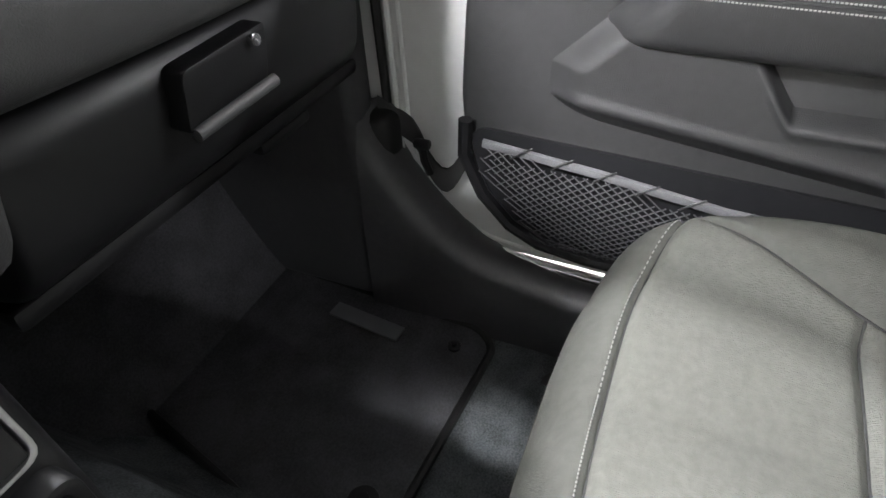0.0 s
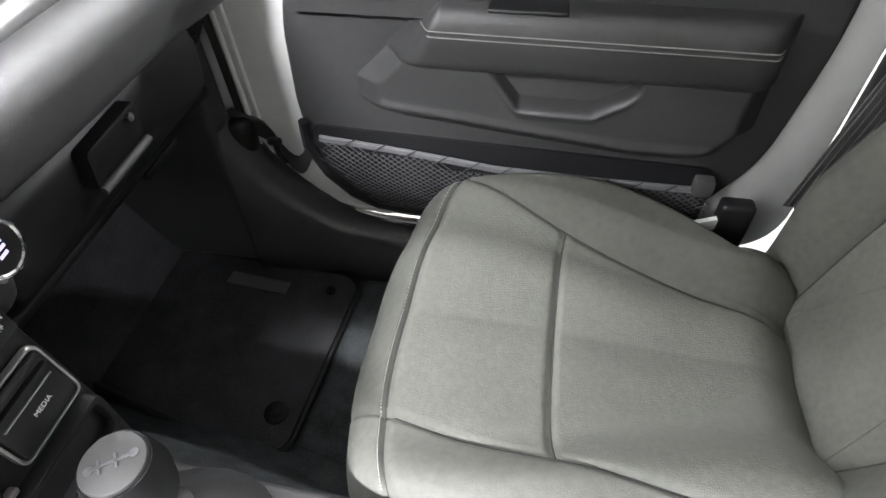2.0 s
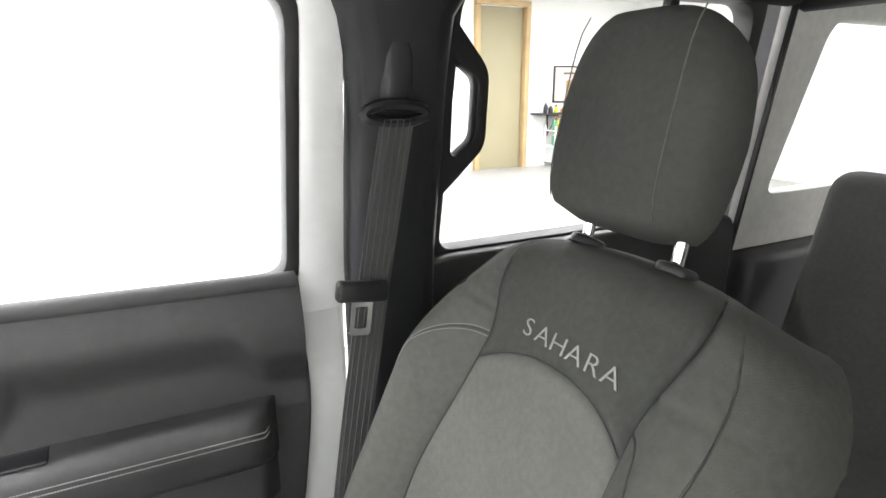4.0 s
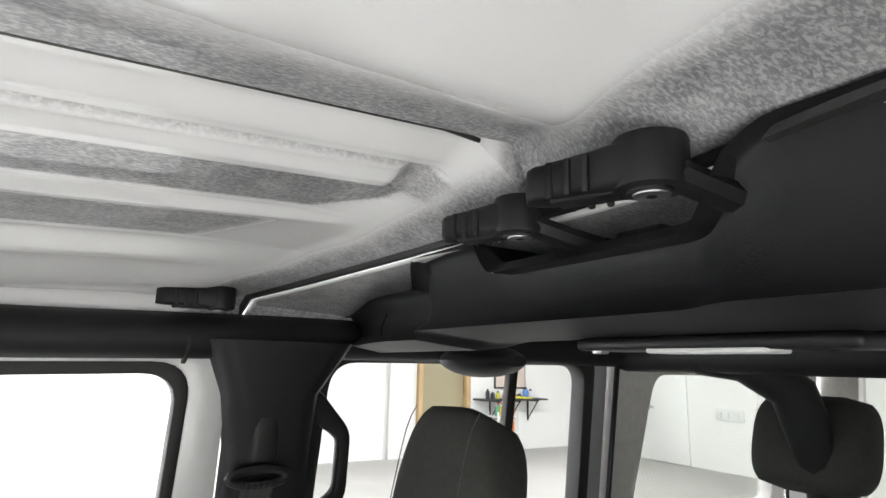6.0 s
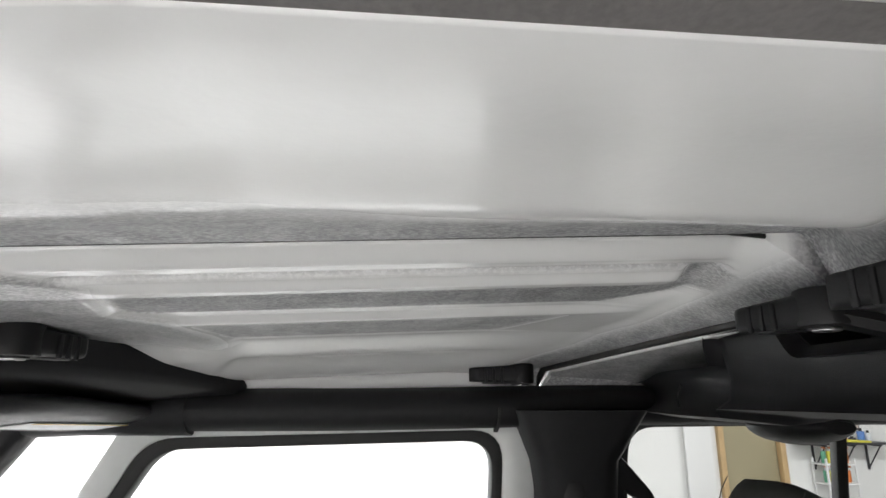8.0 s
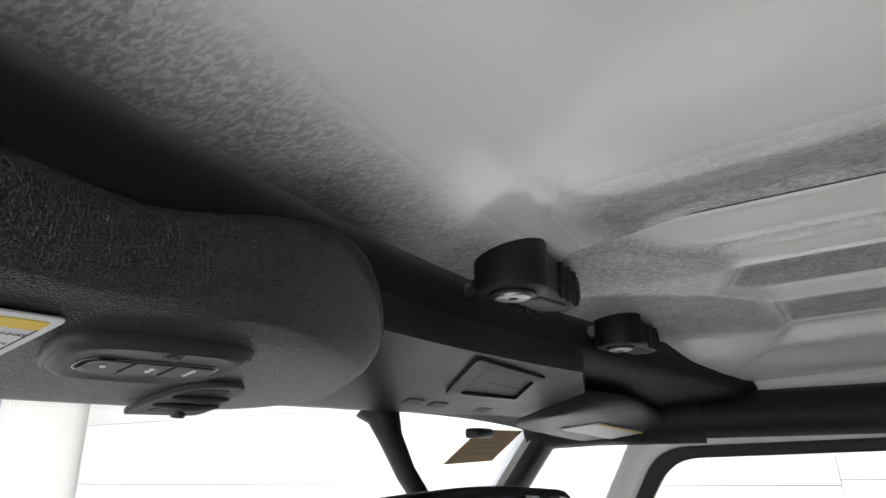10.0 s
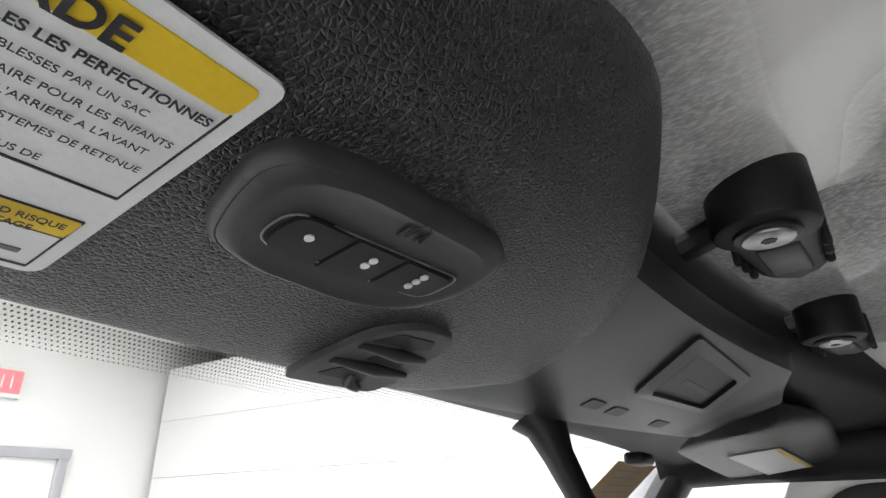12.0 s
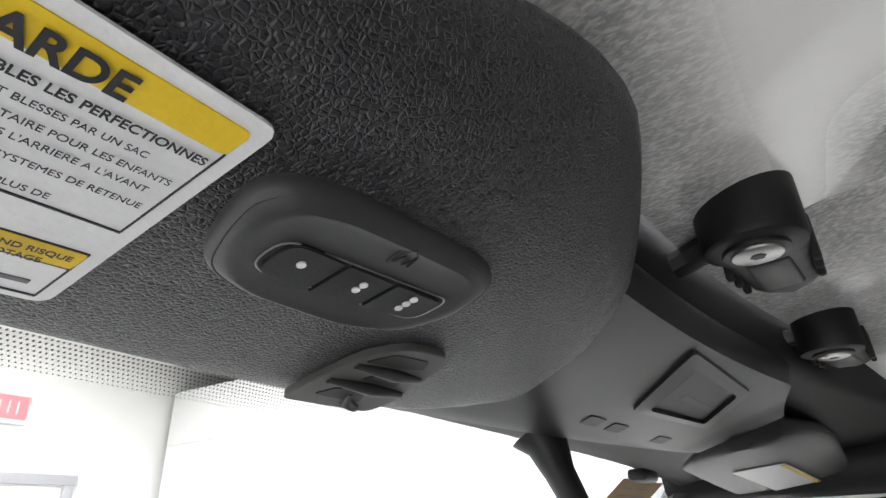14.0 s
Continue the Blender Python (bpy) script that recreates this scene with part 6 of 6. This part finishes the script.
def visor(side):
    v = thing("sun_visor", (0.36 * side, 0.66, 1.2), "black grained sun visor with a warning label and control buttons" if side < 0 else "black grained sun visor with a warning label, folded up", "sun visor", "sun visors")
    # plan outline and thickness
    xa, xb = (0.117, 0.60) if side < 0 else (0.255, 0.700)
    def zp(q, x=0.38):      # underside, lower towards the windscreen
        return 1.2228 - 0.236 * q if side < 0 else 1.1915 - 0.13 * q - 0.06 * (x - 0.38)
    rings = []
    n = 34
    for k in range(n + 1):
        t = k / n
        x = xa + (xb - xa) * t
        e0, ef = max(0.0, 1 - t / 0.40), max(0.0, 1 - t / 0.16)
        e1 = max(0.0, (t - 0.93) / 0.07)
        r0 = math.sqrt(max(0.0, 1 - e0 ** 2.4))
        rf = math.sqrt(max(0.0, 1 - ef ** 2.2))
        r1 = math.sqrt(max(0.0, 1 - e1 ** 2))
        q0, q1 = (0.026 * smooth01((t - 0.22) / 0.24), 0.157) if side < 0 else (-0.040, 0.110)
        qm = (0.112 if t < 0.5 else 0.095) if side < 0 else 0.030
        a0, a1 = qm + (q0 - qm) * max(0.06, min(r0, r1)), qm + (q1 - qm) * max(0.30, min(rf, r1))
        ring = []
        m = 30
        for i in range(m):
            a = 2 * math.pi * i / m
            c, s_ = math.cos(a), math.sin(a)
            q = (a0 + a1) / 2 + (a1 - a0) / 2 * math.copysign(abs(c) ** 0.75, c)
            th = 0.006 + 0.026 * smooth01((0.14 - q) / 0.13)
            z = zp(q, x * side) + 0.5 * th + 0.5 * th * math.copysign(abs(s_) ** 0.8, s_)
            z += 0.018 * smooth01((0.045 - q) / 0.04) * (side < 0)
            ring.append(Vector((x * side, (head_y(-x) if side < 0 else front_y(x)) + q, z)))
        rings.append(ring if side > 0 else ring[::-1])
    part("visor_body", loft(rings), GRAIN, v, "black grained vinyl", sharp=80)
    P = lambda x, q, up=0.0: Vector((x, (head_y(x) if side < 0 else front_y(x)) + q, zp(q, x) - up))
    nrm = Vector((0, -0.23, -0.973)).normalized()

    def flat(x0, x1, q0, q1, up, thick, r=0.004):
        cx, cq = (x0 + x1) / 2, (q0 + q1) / 2
        pts = rounded([(x0 - cx, q0 - cq), (x1 - cx, q0 - cq), (x1 - cx, q1 - cq), (x0 - cx, q1 - cq)], r, 4)
        b = bmesh.new()
        lo = [b.verts.new(P(cx + a, cq + c, up)) for a, c in pts]
        hi = [b.verts.new(P(cx + a, cq + c, up + thick)) for a, c in pts]
        b.faces.new(lo)
        b.faces.new(hi[::-1])
        for i in range(len(pts)):
            j = (i + 1) % len(pts)
            b.faces.new((lo[i], hi[i], hi[j], lo[j]))
        return b
    if side > 0:
        LAB = [(0.382, 0.016), (0.636, -0.004), (0.665, 0.055), (0.373, 0.070)]
        lb = thing("warning_label", P(0.43, 0.03), "white and yellow warning label stuck on the visor", "label")
        def slip(pts, up, th):
            b = bmesh.new()
            lo, hi = [b.verts.new(P(x, q, up)) for x, q in pts], [b.verts.new(P(x, q, up + th)) for x, q in pts]
            b.faces.new(lo)
            b.faces.new(hi[::-1])
            for i in range(len(pts)):
                j = (i + 1) % len(pts)
                b.faces.new((lo[i], hi[i], hi[j], lo[j]))
            return b
        part("sheet", slip(LAB, 0.0008, 0.0008), PAPERW, lb)
        lp = lambda a, b: tuple((1 - b) * ((1 - a) * LAB[0][k] + a * LAB[1][k]) + b * ((1 - a) * LAB[3][k] + a * LAB[2][k]) for k in (0, 1))
        part("yellow_band", slip([lp(0.02, 0.02), lp(0.98, 0.02), lp(0.98, 0.11), lp(0.02, 0.11)], 0.0017, 0.0005), PAPERY, lb, "yellow band")
        part("clip_mount", rbox(P(0.25, 0.135, 0.004), (0.05, 0.02, 0.012), 0.004), PLASTIC, v)
        return
    # warning label: the top of its text points to the rear
    lb = thing("warning_label", P(-0.4, 0.1), "white warning label with yellow bands and French text", "label")
    XR = -0.328
    XL = XR - 0.165
    q0, q1 = 0.0588, 0.1355
    tilt = lambda x: -0.10 * (x - XR)

    def tag(x0, x1, a0, a1, up, thick, r=0.004):
        """A slip of the label, which sits a little askew on the visor."""
        pts = rounded([(x0, a0), (x1, a0), (x1, a1), (x0, a1)], r, 4)
        b = bmesh.new()
        lo = [b.verts.new(P(x, q + tilt(x), up)) for x, q in pts]
        hi = [b.verts.new(P(x, q + tilt(x), up + thick)) for x, q in pts]
        b.faces.new(lo)
        b.faces.new(hi[::-1])
        for i in range(len(pts)):
            j = (i + 1) % len(pts)
            b.faces.new((lo[i], hi[i], hi[j], lo[j]))
        return b
    part("sheet", tag(XL, XR, q0, q1, 0.0008, 0.0007, 0.004), PAPERW, lb, "white glossy label sheet")
    part("yellow_band", tag(XL + 0.004, XR - 0.0036, q0 + 0.0034, q0 + 0.0112, 0.0016, 0.0003, 0.002), PAPERY, lb, "yellow heading band")
    part("yellow_band", tag(XR - 0.070, XR - 0.0036, 0.1125, 0.1190, 0.0016, 0.0003, 0.001), PAPERY, lb, "yellow lower band")
    for x0, x1, a0, a1 in ((XR - 0.0039, XR - 0.0035, q0 + 0.011, 0.1016), (XL + 0.004, XR - 0.0036, 0.1015, 0.1020), (XR - 0.0039, XR - 0.0035, 0.1120, 0.1325), (XL + 0.004, XR - 0.0036, 0.1325, 0.1330), (XR - 0.070, XR - 0.0036, 0.1120, 0.1124), (XR - 0.070, XR - 0.0036, 0.1191, 0.1195)):
        part("rule", tag(x0, x1, a0, a1, 0.0016, 0.0003, 0.0001), INK, lb)

    def txt(body, x, q, size, bold=0.0, ink=INK):
        words(body, size, axes_pose(P(x, q + tilt(x), 0.0029), (1, -0.072, 0.024), (0, -0.973, 0.23)), ink, lb, "lettering", 0.00005, "RIGHT", bold)
    for body, xe, qe, size, bold in (("MISE EN GARDE", -0.3525, 0.0660, 0.0082, 0.00022), ("AVEC COUSSINS GONFLABLES LES PERFECTIONNES", -0.3335, 0.0727, 0.0031, 0.00006), ("TUE OU GRAVEMENT BLESSES PAR UN SAC", -0.3420, 0.0772, 0.0024, 0.0), ("LA PLUS SECURITAIRE POUR LES ENFANTS", -0.3345, 0.0815, 0.0025, 0.0), ("VERS L'ARRIERE A L'AVANT", -0.3365, 0.0855, 0.0025, 0.0), ("LES SYSTEMES DE RETENUE", -0.3345, 0.0905, 0.0025, 0.0), ("DE 12 ANS ET PLUS DE", -0.3480, 0.0970, 0.0025, 0.0), ("GRAND RISQUE", -0.3340, 0.1140, 0.0027, 0.00003), ("DE CAPOTAGE", -0.3385, 0.1172, 0.0027, 0.00003)):
        txt(body, xe, qe, size, bold)
    part("number_bar", tag(XR - 0.022, XR - 0.0075, 0.1270, 0.1285, 0.0016, 0.0003, 0.0001), INKGREY, lb)

    # garage remote: a pod with three buttons
    gr = thing("garage_remote", P(-0.28, 0.09), "black oval remote pod with three dotted buttons", "remote control")
    corners = [(-0.3140, 0.0995), (-0.3200, 0.0850), (-0.3222, 0.0740), (-0.3180, 0.0670), (-0.3040, 0.0615), (-0.2740, 0.0580), (-0.2480, 0.0558), (-0.2340, 0.0605), (-0.2296, 0.0760), (-0.2370, 0.0940), (-0.2600, 0.1020), (-0.3000, 0.1035)]
    def pod(scale, lift):
        mx, mq = -0.278, 0.0790
        return [P(mx + (x - mx) * scale, mq + (q - mq) * scale, lift) for x, q in rounded(corners, [0.006, 0.006, 0.005, 0.005, 0.010, 0.010, 0.008, 0.005, 0.006, 0.008, 0.010, 0.008], 4)]
    part("pod", loft([pod(1.0, -0.003), pod(1.0, 0.0008), pod(0.99, 0.0024), pod(0.965, 0.0038), pod(0.945, 0.0043), pod(0.935, 0.0041), pod(0.90, 0.0052), pod(0.84, 0.0060), pod(0.79, 0.0058), pod(0.70, 0.0052)]), PODM, gr, "black matt pod", sharp=28)
    # three push buttons set in a fine pale-edged frame
    front = lambda x: 0.0922 - 0.17 * max(0.0, x + 0.288)
    rear = lambda x: 0.0742 - 0.085 * (x + 0.287)
    def slab(pts, lift, thick):
        bq = bmesh.new()
        lo, hi = [bq.verts.new(P(x, q, lift)) for x, q in pts], [bq.verts.new(P(x, q, lift + thick)) for x, q in pts]
        bq.faces.new(lo)
        bq.faces.new(hi[::-1])
        for k in range(len(pts)):
            n_ = (k + 1) % len(pts)
            bq.faces.new((lo[k], hi[k], hi[n_], lo[n_]))
        bmesh.ops.recalc_face_normals(bq, faces=bq.faces[:])
        bmesh.ops.bevel(bq, geom=[e for e in bq.edges if e.calc_face_angle(0) > 0.9], offset=0.0003, segments=2, affect="EDGES")
        return bq
    X0_, X1_ = -0.3060, -0.2450
    rim_pts = rounded([(X0_, front(X0_) - 0.001), (X0_ - 0.0010, rear(X0_) + 0.002), (X1_, rear(X1_)), (X1_, front(X1_))], [0.007, 0.006, 0.005, 0.006], 5)
    part("button_frame", slab(rim_pts, 0.0050, 0.0006), RUBBER, gr, "dark gap round the buttons")
    part("button_rim", tube([P(x, q, 0.0056) for x, q in rim_pts], 0.00032, 6, closed=True), SATIN, gr, "fine bright rim")
    for xa_, xb_, m_ in ((X0_ + 0.0012, -0.2873, 1), (-0.2861, -0.2686, 2), (-0.2674, X1_ - 0.0012, 3)):
        rr = [0.006 if m_ == 1 else 0.001, 0.005 if m_ == 1 else 0.001, 0.004 if m_ == 3 else 0.001, 0.005 if m_ == 3 else 0.001]
        part("button", slab(rounded([(xa_, front(xa_) - 0.0012), (xa_, rear(xa_) + 0.0012), (xb_, rear(xb_) + 0.0012), (xb_, front(xb_) - 0.0012)], rr, 4), 0.0052, 0.0012), PLASTIC, gr, "flat black push button")
        cx, cq = {1: (-0.2970, 0.0820), 2: (-0.2762, 0.0804), 3: (-0.2570, 0.0785)}[m_]
        for k in range(m_):
            o_ = (k - (m_ - 1) / 2) * 0.0029
            part("dot", cyl(P(cx, cq - o_ * 0.95, 0.0067), 0.00125, 0.0005, nrm, 14), BUTTONDOT, gr, "small white dot")
    house = [(-0.2795, 0.0690), (-0.2798, 0.0648), (-0.2770, 0.0612), (-0.2738, 0.0628), (-0.2725, 0.0672)]
    bms = [tube([P(x, q, 0.0057), P(x2, q2, 0.0057)], 0.0004, 5) for (x, q), (x2, q2) in zip(house, house[1:])]
    bms.append(tube([P(-0.2778, 0.0680, 0.0057), P(-0.2768, 0.0645, 0.0057), P(-0.2748, 0.0675, 0.0057), P(-0.2738, 0.0650, 0.0057)], 0.0004, 5))
    part("house_symbol", join(*bms), HANDLE, gr, "embossed house symbol")
    # pivot clip near the windscreen edge
    cl = thing("visor_clip", P(-0.22, 0.14), "black visor clip with open slots", "clip")
    plate = rounded([(-0.2340, 0.1530), (-0.2345, 0.1300), (-0.2330, 0.1120), (-0.2220, 0.1015), (-0.2030, 0.0990), (-0.1945, 0.1050), (-0.1920, 0.1180), (-0.1850, 0.1400), (-0.1870, 0.1510)], [0.004, 0.01, 0.008, 0.008, 0.006, 0.005, 0.01, 0.008, 0.004], 5)
    part("clip_frame", slab(plate, 0.0002, 0.0030), GREYCAP, cl, "dark grey moulded clip frame")
    slots = ([(-0.2300, 0.1165), (-0.2235, 0.1065), (-0.2060, 0.1045), (-0.2010, 0.1105), (-0.2080, 0.1130), (-0.2220, 0.1150)], [(-0.2190, 0.1275), (-0.2150, 0.1200), (-0.2015, 0.1185), (-0.1980, 0.1270)], [(-0.2260, 0.1445), (-0.2215, 0.1360), (-0.2060, 0.1345), (-0.2000, 0.1440)])
    for pts in slots:
        part("slot", slab(rounded(pts, 0.0025, 4), 0.0024, 0.0012), RUBBER, cl, "dark open slot")
    for xa_, xb_, qb in ((-0.2300, -0.1950, 0.1178), (-0.2300, -0.1900, 0.1308)):
        part("clip_bar", tube([P(xa_, qb + 0.002, 0.0032), P((xa_ + xb_) / 2, qb - 0.001, 0.0050), P(xb_, qb, 0.0034)], [0.0016, 0.0026, 0.0016], 10), PODM, cl)
    part("clip_hook", tube([P(-0.2105, 0.1395, 0.0030), P(-0.2080, 0.1440, 0.0046), P(-0.1990, 0.1475, 0.0040)], [0.0012, 0.0024, 0.0020], 10), PODM, cl)


# ---- latches, belt, handles ----


def latch(at, yaw, size=1.0):
    """A roof latch: a round head over the pivot bolt and a thick ribbed grip; the grip runs along its -x."""
    c = thing("roof_latch", at, "black ribbed roof panel latch with a steel pivot", "latch", "roof latches")
    m = Matrix.Translation(at) @ Matrix.Rotation(radians(yaw), 4, "Z")
    def put(b):
        b.transform(m @ Matrix.Scale(size, 4))
        return b
    part("head", put(cyl((0.036, 0, 0.004), 0.0275, 0.040, n=32, bevel=0.004)), HANDLE, c, "black round latch head")
    rings = []
    for k in range(13):
        t = k / 12
        x = 0.036 - 0.102 * t
        w = (0.0265 - 0.006 * t) * math.sqrt(max(0.02, 1 - max(0.0, (t - 0.86) / 0.14) ** 2))
        dip = 0.0022 * (0.5 + 0.5 * math.cos(2 * math.pi * (t * 102 - 30) / 15.5)) if 0.25 < t < 0.92 else 0.0
        w -= dip
        lo, hi = -0.016 + 0.004 * t, 0.021 - 0.006 * t
        rings.append([Vector((x, w * math.copysign(abs(math.cos(a)) ** 0.45, math.cos(a)), (lo + hi) / 2 + (hi - lo) / 2 * math.copysign(abs(math.sin(a)) ** 0.45, math.sin(a)))) for a in [2 * math.pi * i / 28 for i in range(28)]])
    part("grip", put(loft(rings)), HANDLE, c, "black rubberised grip with finger grooves", sharp=60)
    for k in range(3):
        for sg in (1, -1):
            part("grip_rib", put(rbox((-0.004 - 0.0155 * k, sg * (0.0236 - 0.0011 * k), -0.001), (0.0062, 0.0052, 0.030), 0.0022)), HANDLE, c)
    part("grip_pocket", put(rbox((-0.014, 0, -0.0138), (0.052, 0.024, 0.005), 0.004, 3)), PLASTIC, c, "shallow pocket under the grip")
    part("collar", put(cyl((0.036, 0, -0.0165), 0.0175, 0.004, n=28, bevel=0.0012)), PLASTIC, c)
    part("pivot", put(cyl((0.036, 0, -0.0180), 0.0135, 0.004, n=28, bevel=0.0012)), STEEL, c, "zinc pivot bolt")
    part("pivot_socket", put(cyl((0.036, 0, -0.0198), 0.0042, 0.0012, n=6)), RUBBER, c)
    return c


def latch_arm(pts, r=0.011):
    b = thing("latch_bracket", pts[0], "black latch bracket on the roof edge", "bracket", "latch brackets")
    part("arm", tube(pts, r, 8, flat=0.8), PLASTIC, b)
    part("foot", rbox(pts[-1], (0.032, 0.032, 0.014), 0.005), PLASTIC, b)


def latches():
    latch((0.020, -0.166, 1.287), 198, 0.78)
    latch((-0.118, -0.152, 1.289), 200, 0.84)
    latch((0.566, -0.024, 1.258), 268, 0.86)
    latch((-0.020, 0.584, 1.284), 172)
    latch((0.234, 0.548, 1.275), 168, 0.92)
    for x, y in ((-0.020, -0.180), (-0.165, -0.175)):
        latch_arm([(x + 0.005, y + 0.01, 1.284), (x - 0.005, y - 0.03, 1.274), (x - 0.012, y - 0.065, 1.268)], 0.012)
    latch_arm([(-0.045, 0.600, 1.285), (-0.024, 0.634, 1.282), (-0.026, 0.676, 1.279)], 0.0105)
    latch_arm([(0.208, 0.575, 1.281), (0.200, 0.612, 1.279), (0.192, 0.652, 1.276)], 0.0095)
    # claw hook at the panel's outer front corner
    k = thing("panel_hook", (0.53, 0.48, 1.28), "black curved hook at the roof panel corner", "hook")
    arc = [(0.466, 0.513, 1.262), (0.496, 0.508, 1.258), (0.521, 0.493, 1.261), (0.536, 0.475, 1.275), (0.542, 0.463, 1.296)]
    part("claw", tube(arc, [0.014, 0.013, 0.012, 0.010, 0.007], 10), HANDLE, k)


def belt():
    b = thing("seat_belt", (0.66, -0.17, 0.9), "dark grey seat belt with a height adjuster on the pillar", "seat belt")
    ring = Vector((0.600, -0.142, 0.995))
    part("adjuster_cover", rbox((0.606, -0.150, 1.045), (0.030, 0.052, 0.105), 0.018, 3, Matrix.Rotation(radians(-9), 3, "Y")), PLASTIC, b, "black height adjuster cover")
    part("guide_ring", tube([(0.590, -0.142 + 0.044 * math.cos(a), 0.992 + 0.012 * math.sin(a)) for a in [2 * math.pi * i / 20 for i in range(20)]], 0.0075, 8, closed=True), PLASTIC, b, "black guide loop")
    def strap(u, v):
        a, c = Vector((0.588, -0.142, 0.985)), Vector((0.600, -0.040, 0.34))
        p = a + (c - a) * v
        p.y += (u - 0.5) * 0.048
        p.x += 0.010 * math.sin(v * 3) - 0.004
        return p
    part("webbing", sheet(strap, 6, 20, (0.002, 0, 0)), WEB, b, "ribbed dark webbing")
    for k in range(5):
        part("webbing_rib", tube([strap(0.12 + 0.19 * k, t / 10) - Vector((0.0008, 0, 0)) for t in range(11)], 0.0011, 5), WEB, b)
    tg = Vector((0.592, -0.085, 0.735))
    part("tongue_head", rbox(tg + Vector((-0.004, 0, 0.02)), (0.018, 0.075, 0.030), 0.006, 3, Matrix.Rotation(radians(8), 3, "X")), PLASTIC, b)
    lo = [(-0.016, -0.026), (-0.016, 0.026), (0.016, 0.026), (0.016, -0.026)]
    tn = ring_prism(rounded(lo, 0.006), rounded([(a * 0.55, c * 0.62) for a, c in lo], 0.004), "x", -0.0012, 0.0012)
    tn.transform(Matrix.Translation(tg + Vector((-0.004, 0.004, -0.018))) @ Matrix.Rotation(radians(8), 4, "X"))
    part("tongue_plate", tn, CHROME, b, "bright slotted tongue plate")
    part("anchor", rbox((0.625, 0.03, 0.27), (0.03, 0.05, 0.09), 0.008, 3), PLASTIC, b)
    part("anchor_plate", rbox((0.618, 0.060, 0.272), (0.010, 0.055, 0.022), 0.003, 2, Matrix.Rotation(radians(-25), 3, "X")), LAMPW, b, "pale anchor tab")
    g = thing("grab_handle", (0.66, -0.26, 1.0), "black grab handle on the door pillar", "grab handle")
    o_ = rounded([(-0.205, 1.135), (-0.245, 1.125), (-0.312, 1.050), (-0.312, 0.935), (-0.235, 0.860), (-0.205, 0.865)], [0.01, 0.02, 0.02, 0.02, 0.02, 0.01], 4)
    i_ = rounded([(-0.252, 1.062), (-0.256, 1.060), (-0.290, 1.036), (-0.290, 0.950), (-0.258, 0.925), (-0.252, 0.930)], [0.004, 0.01, 0.012, 0.012, 0.01, 0.004], 4)
    hb = ring_prism(o_, i_, "x", 0.655, 0.683, 0.006)
    for v in hb.verts:
        v.co.x -= 0.165 * (v.co.z - 0.75) * 0.55
    part("handle", hb, HANDLE, g)


workshop()
for q_side in (1, -1):
    if q_side > 0:
        front_door(q_side)
    rear_door(q_side)
hard_top()
roof_panels()
sport_bar()
floor_and_sill()
seat()
rear_bench()
dash()
header()
visor(-1)
visor(1)
latches()
belt()
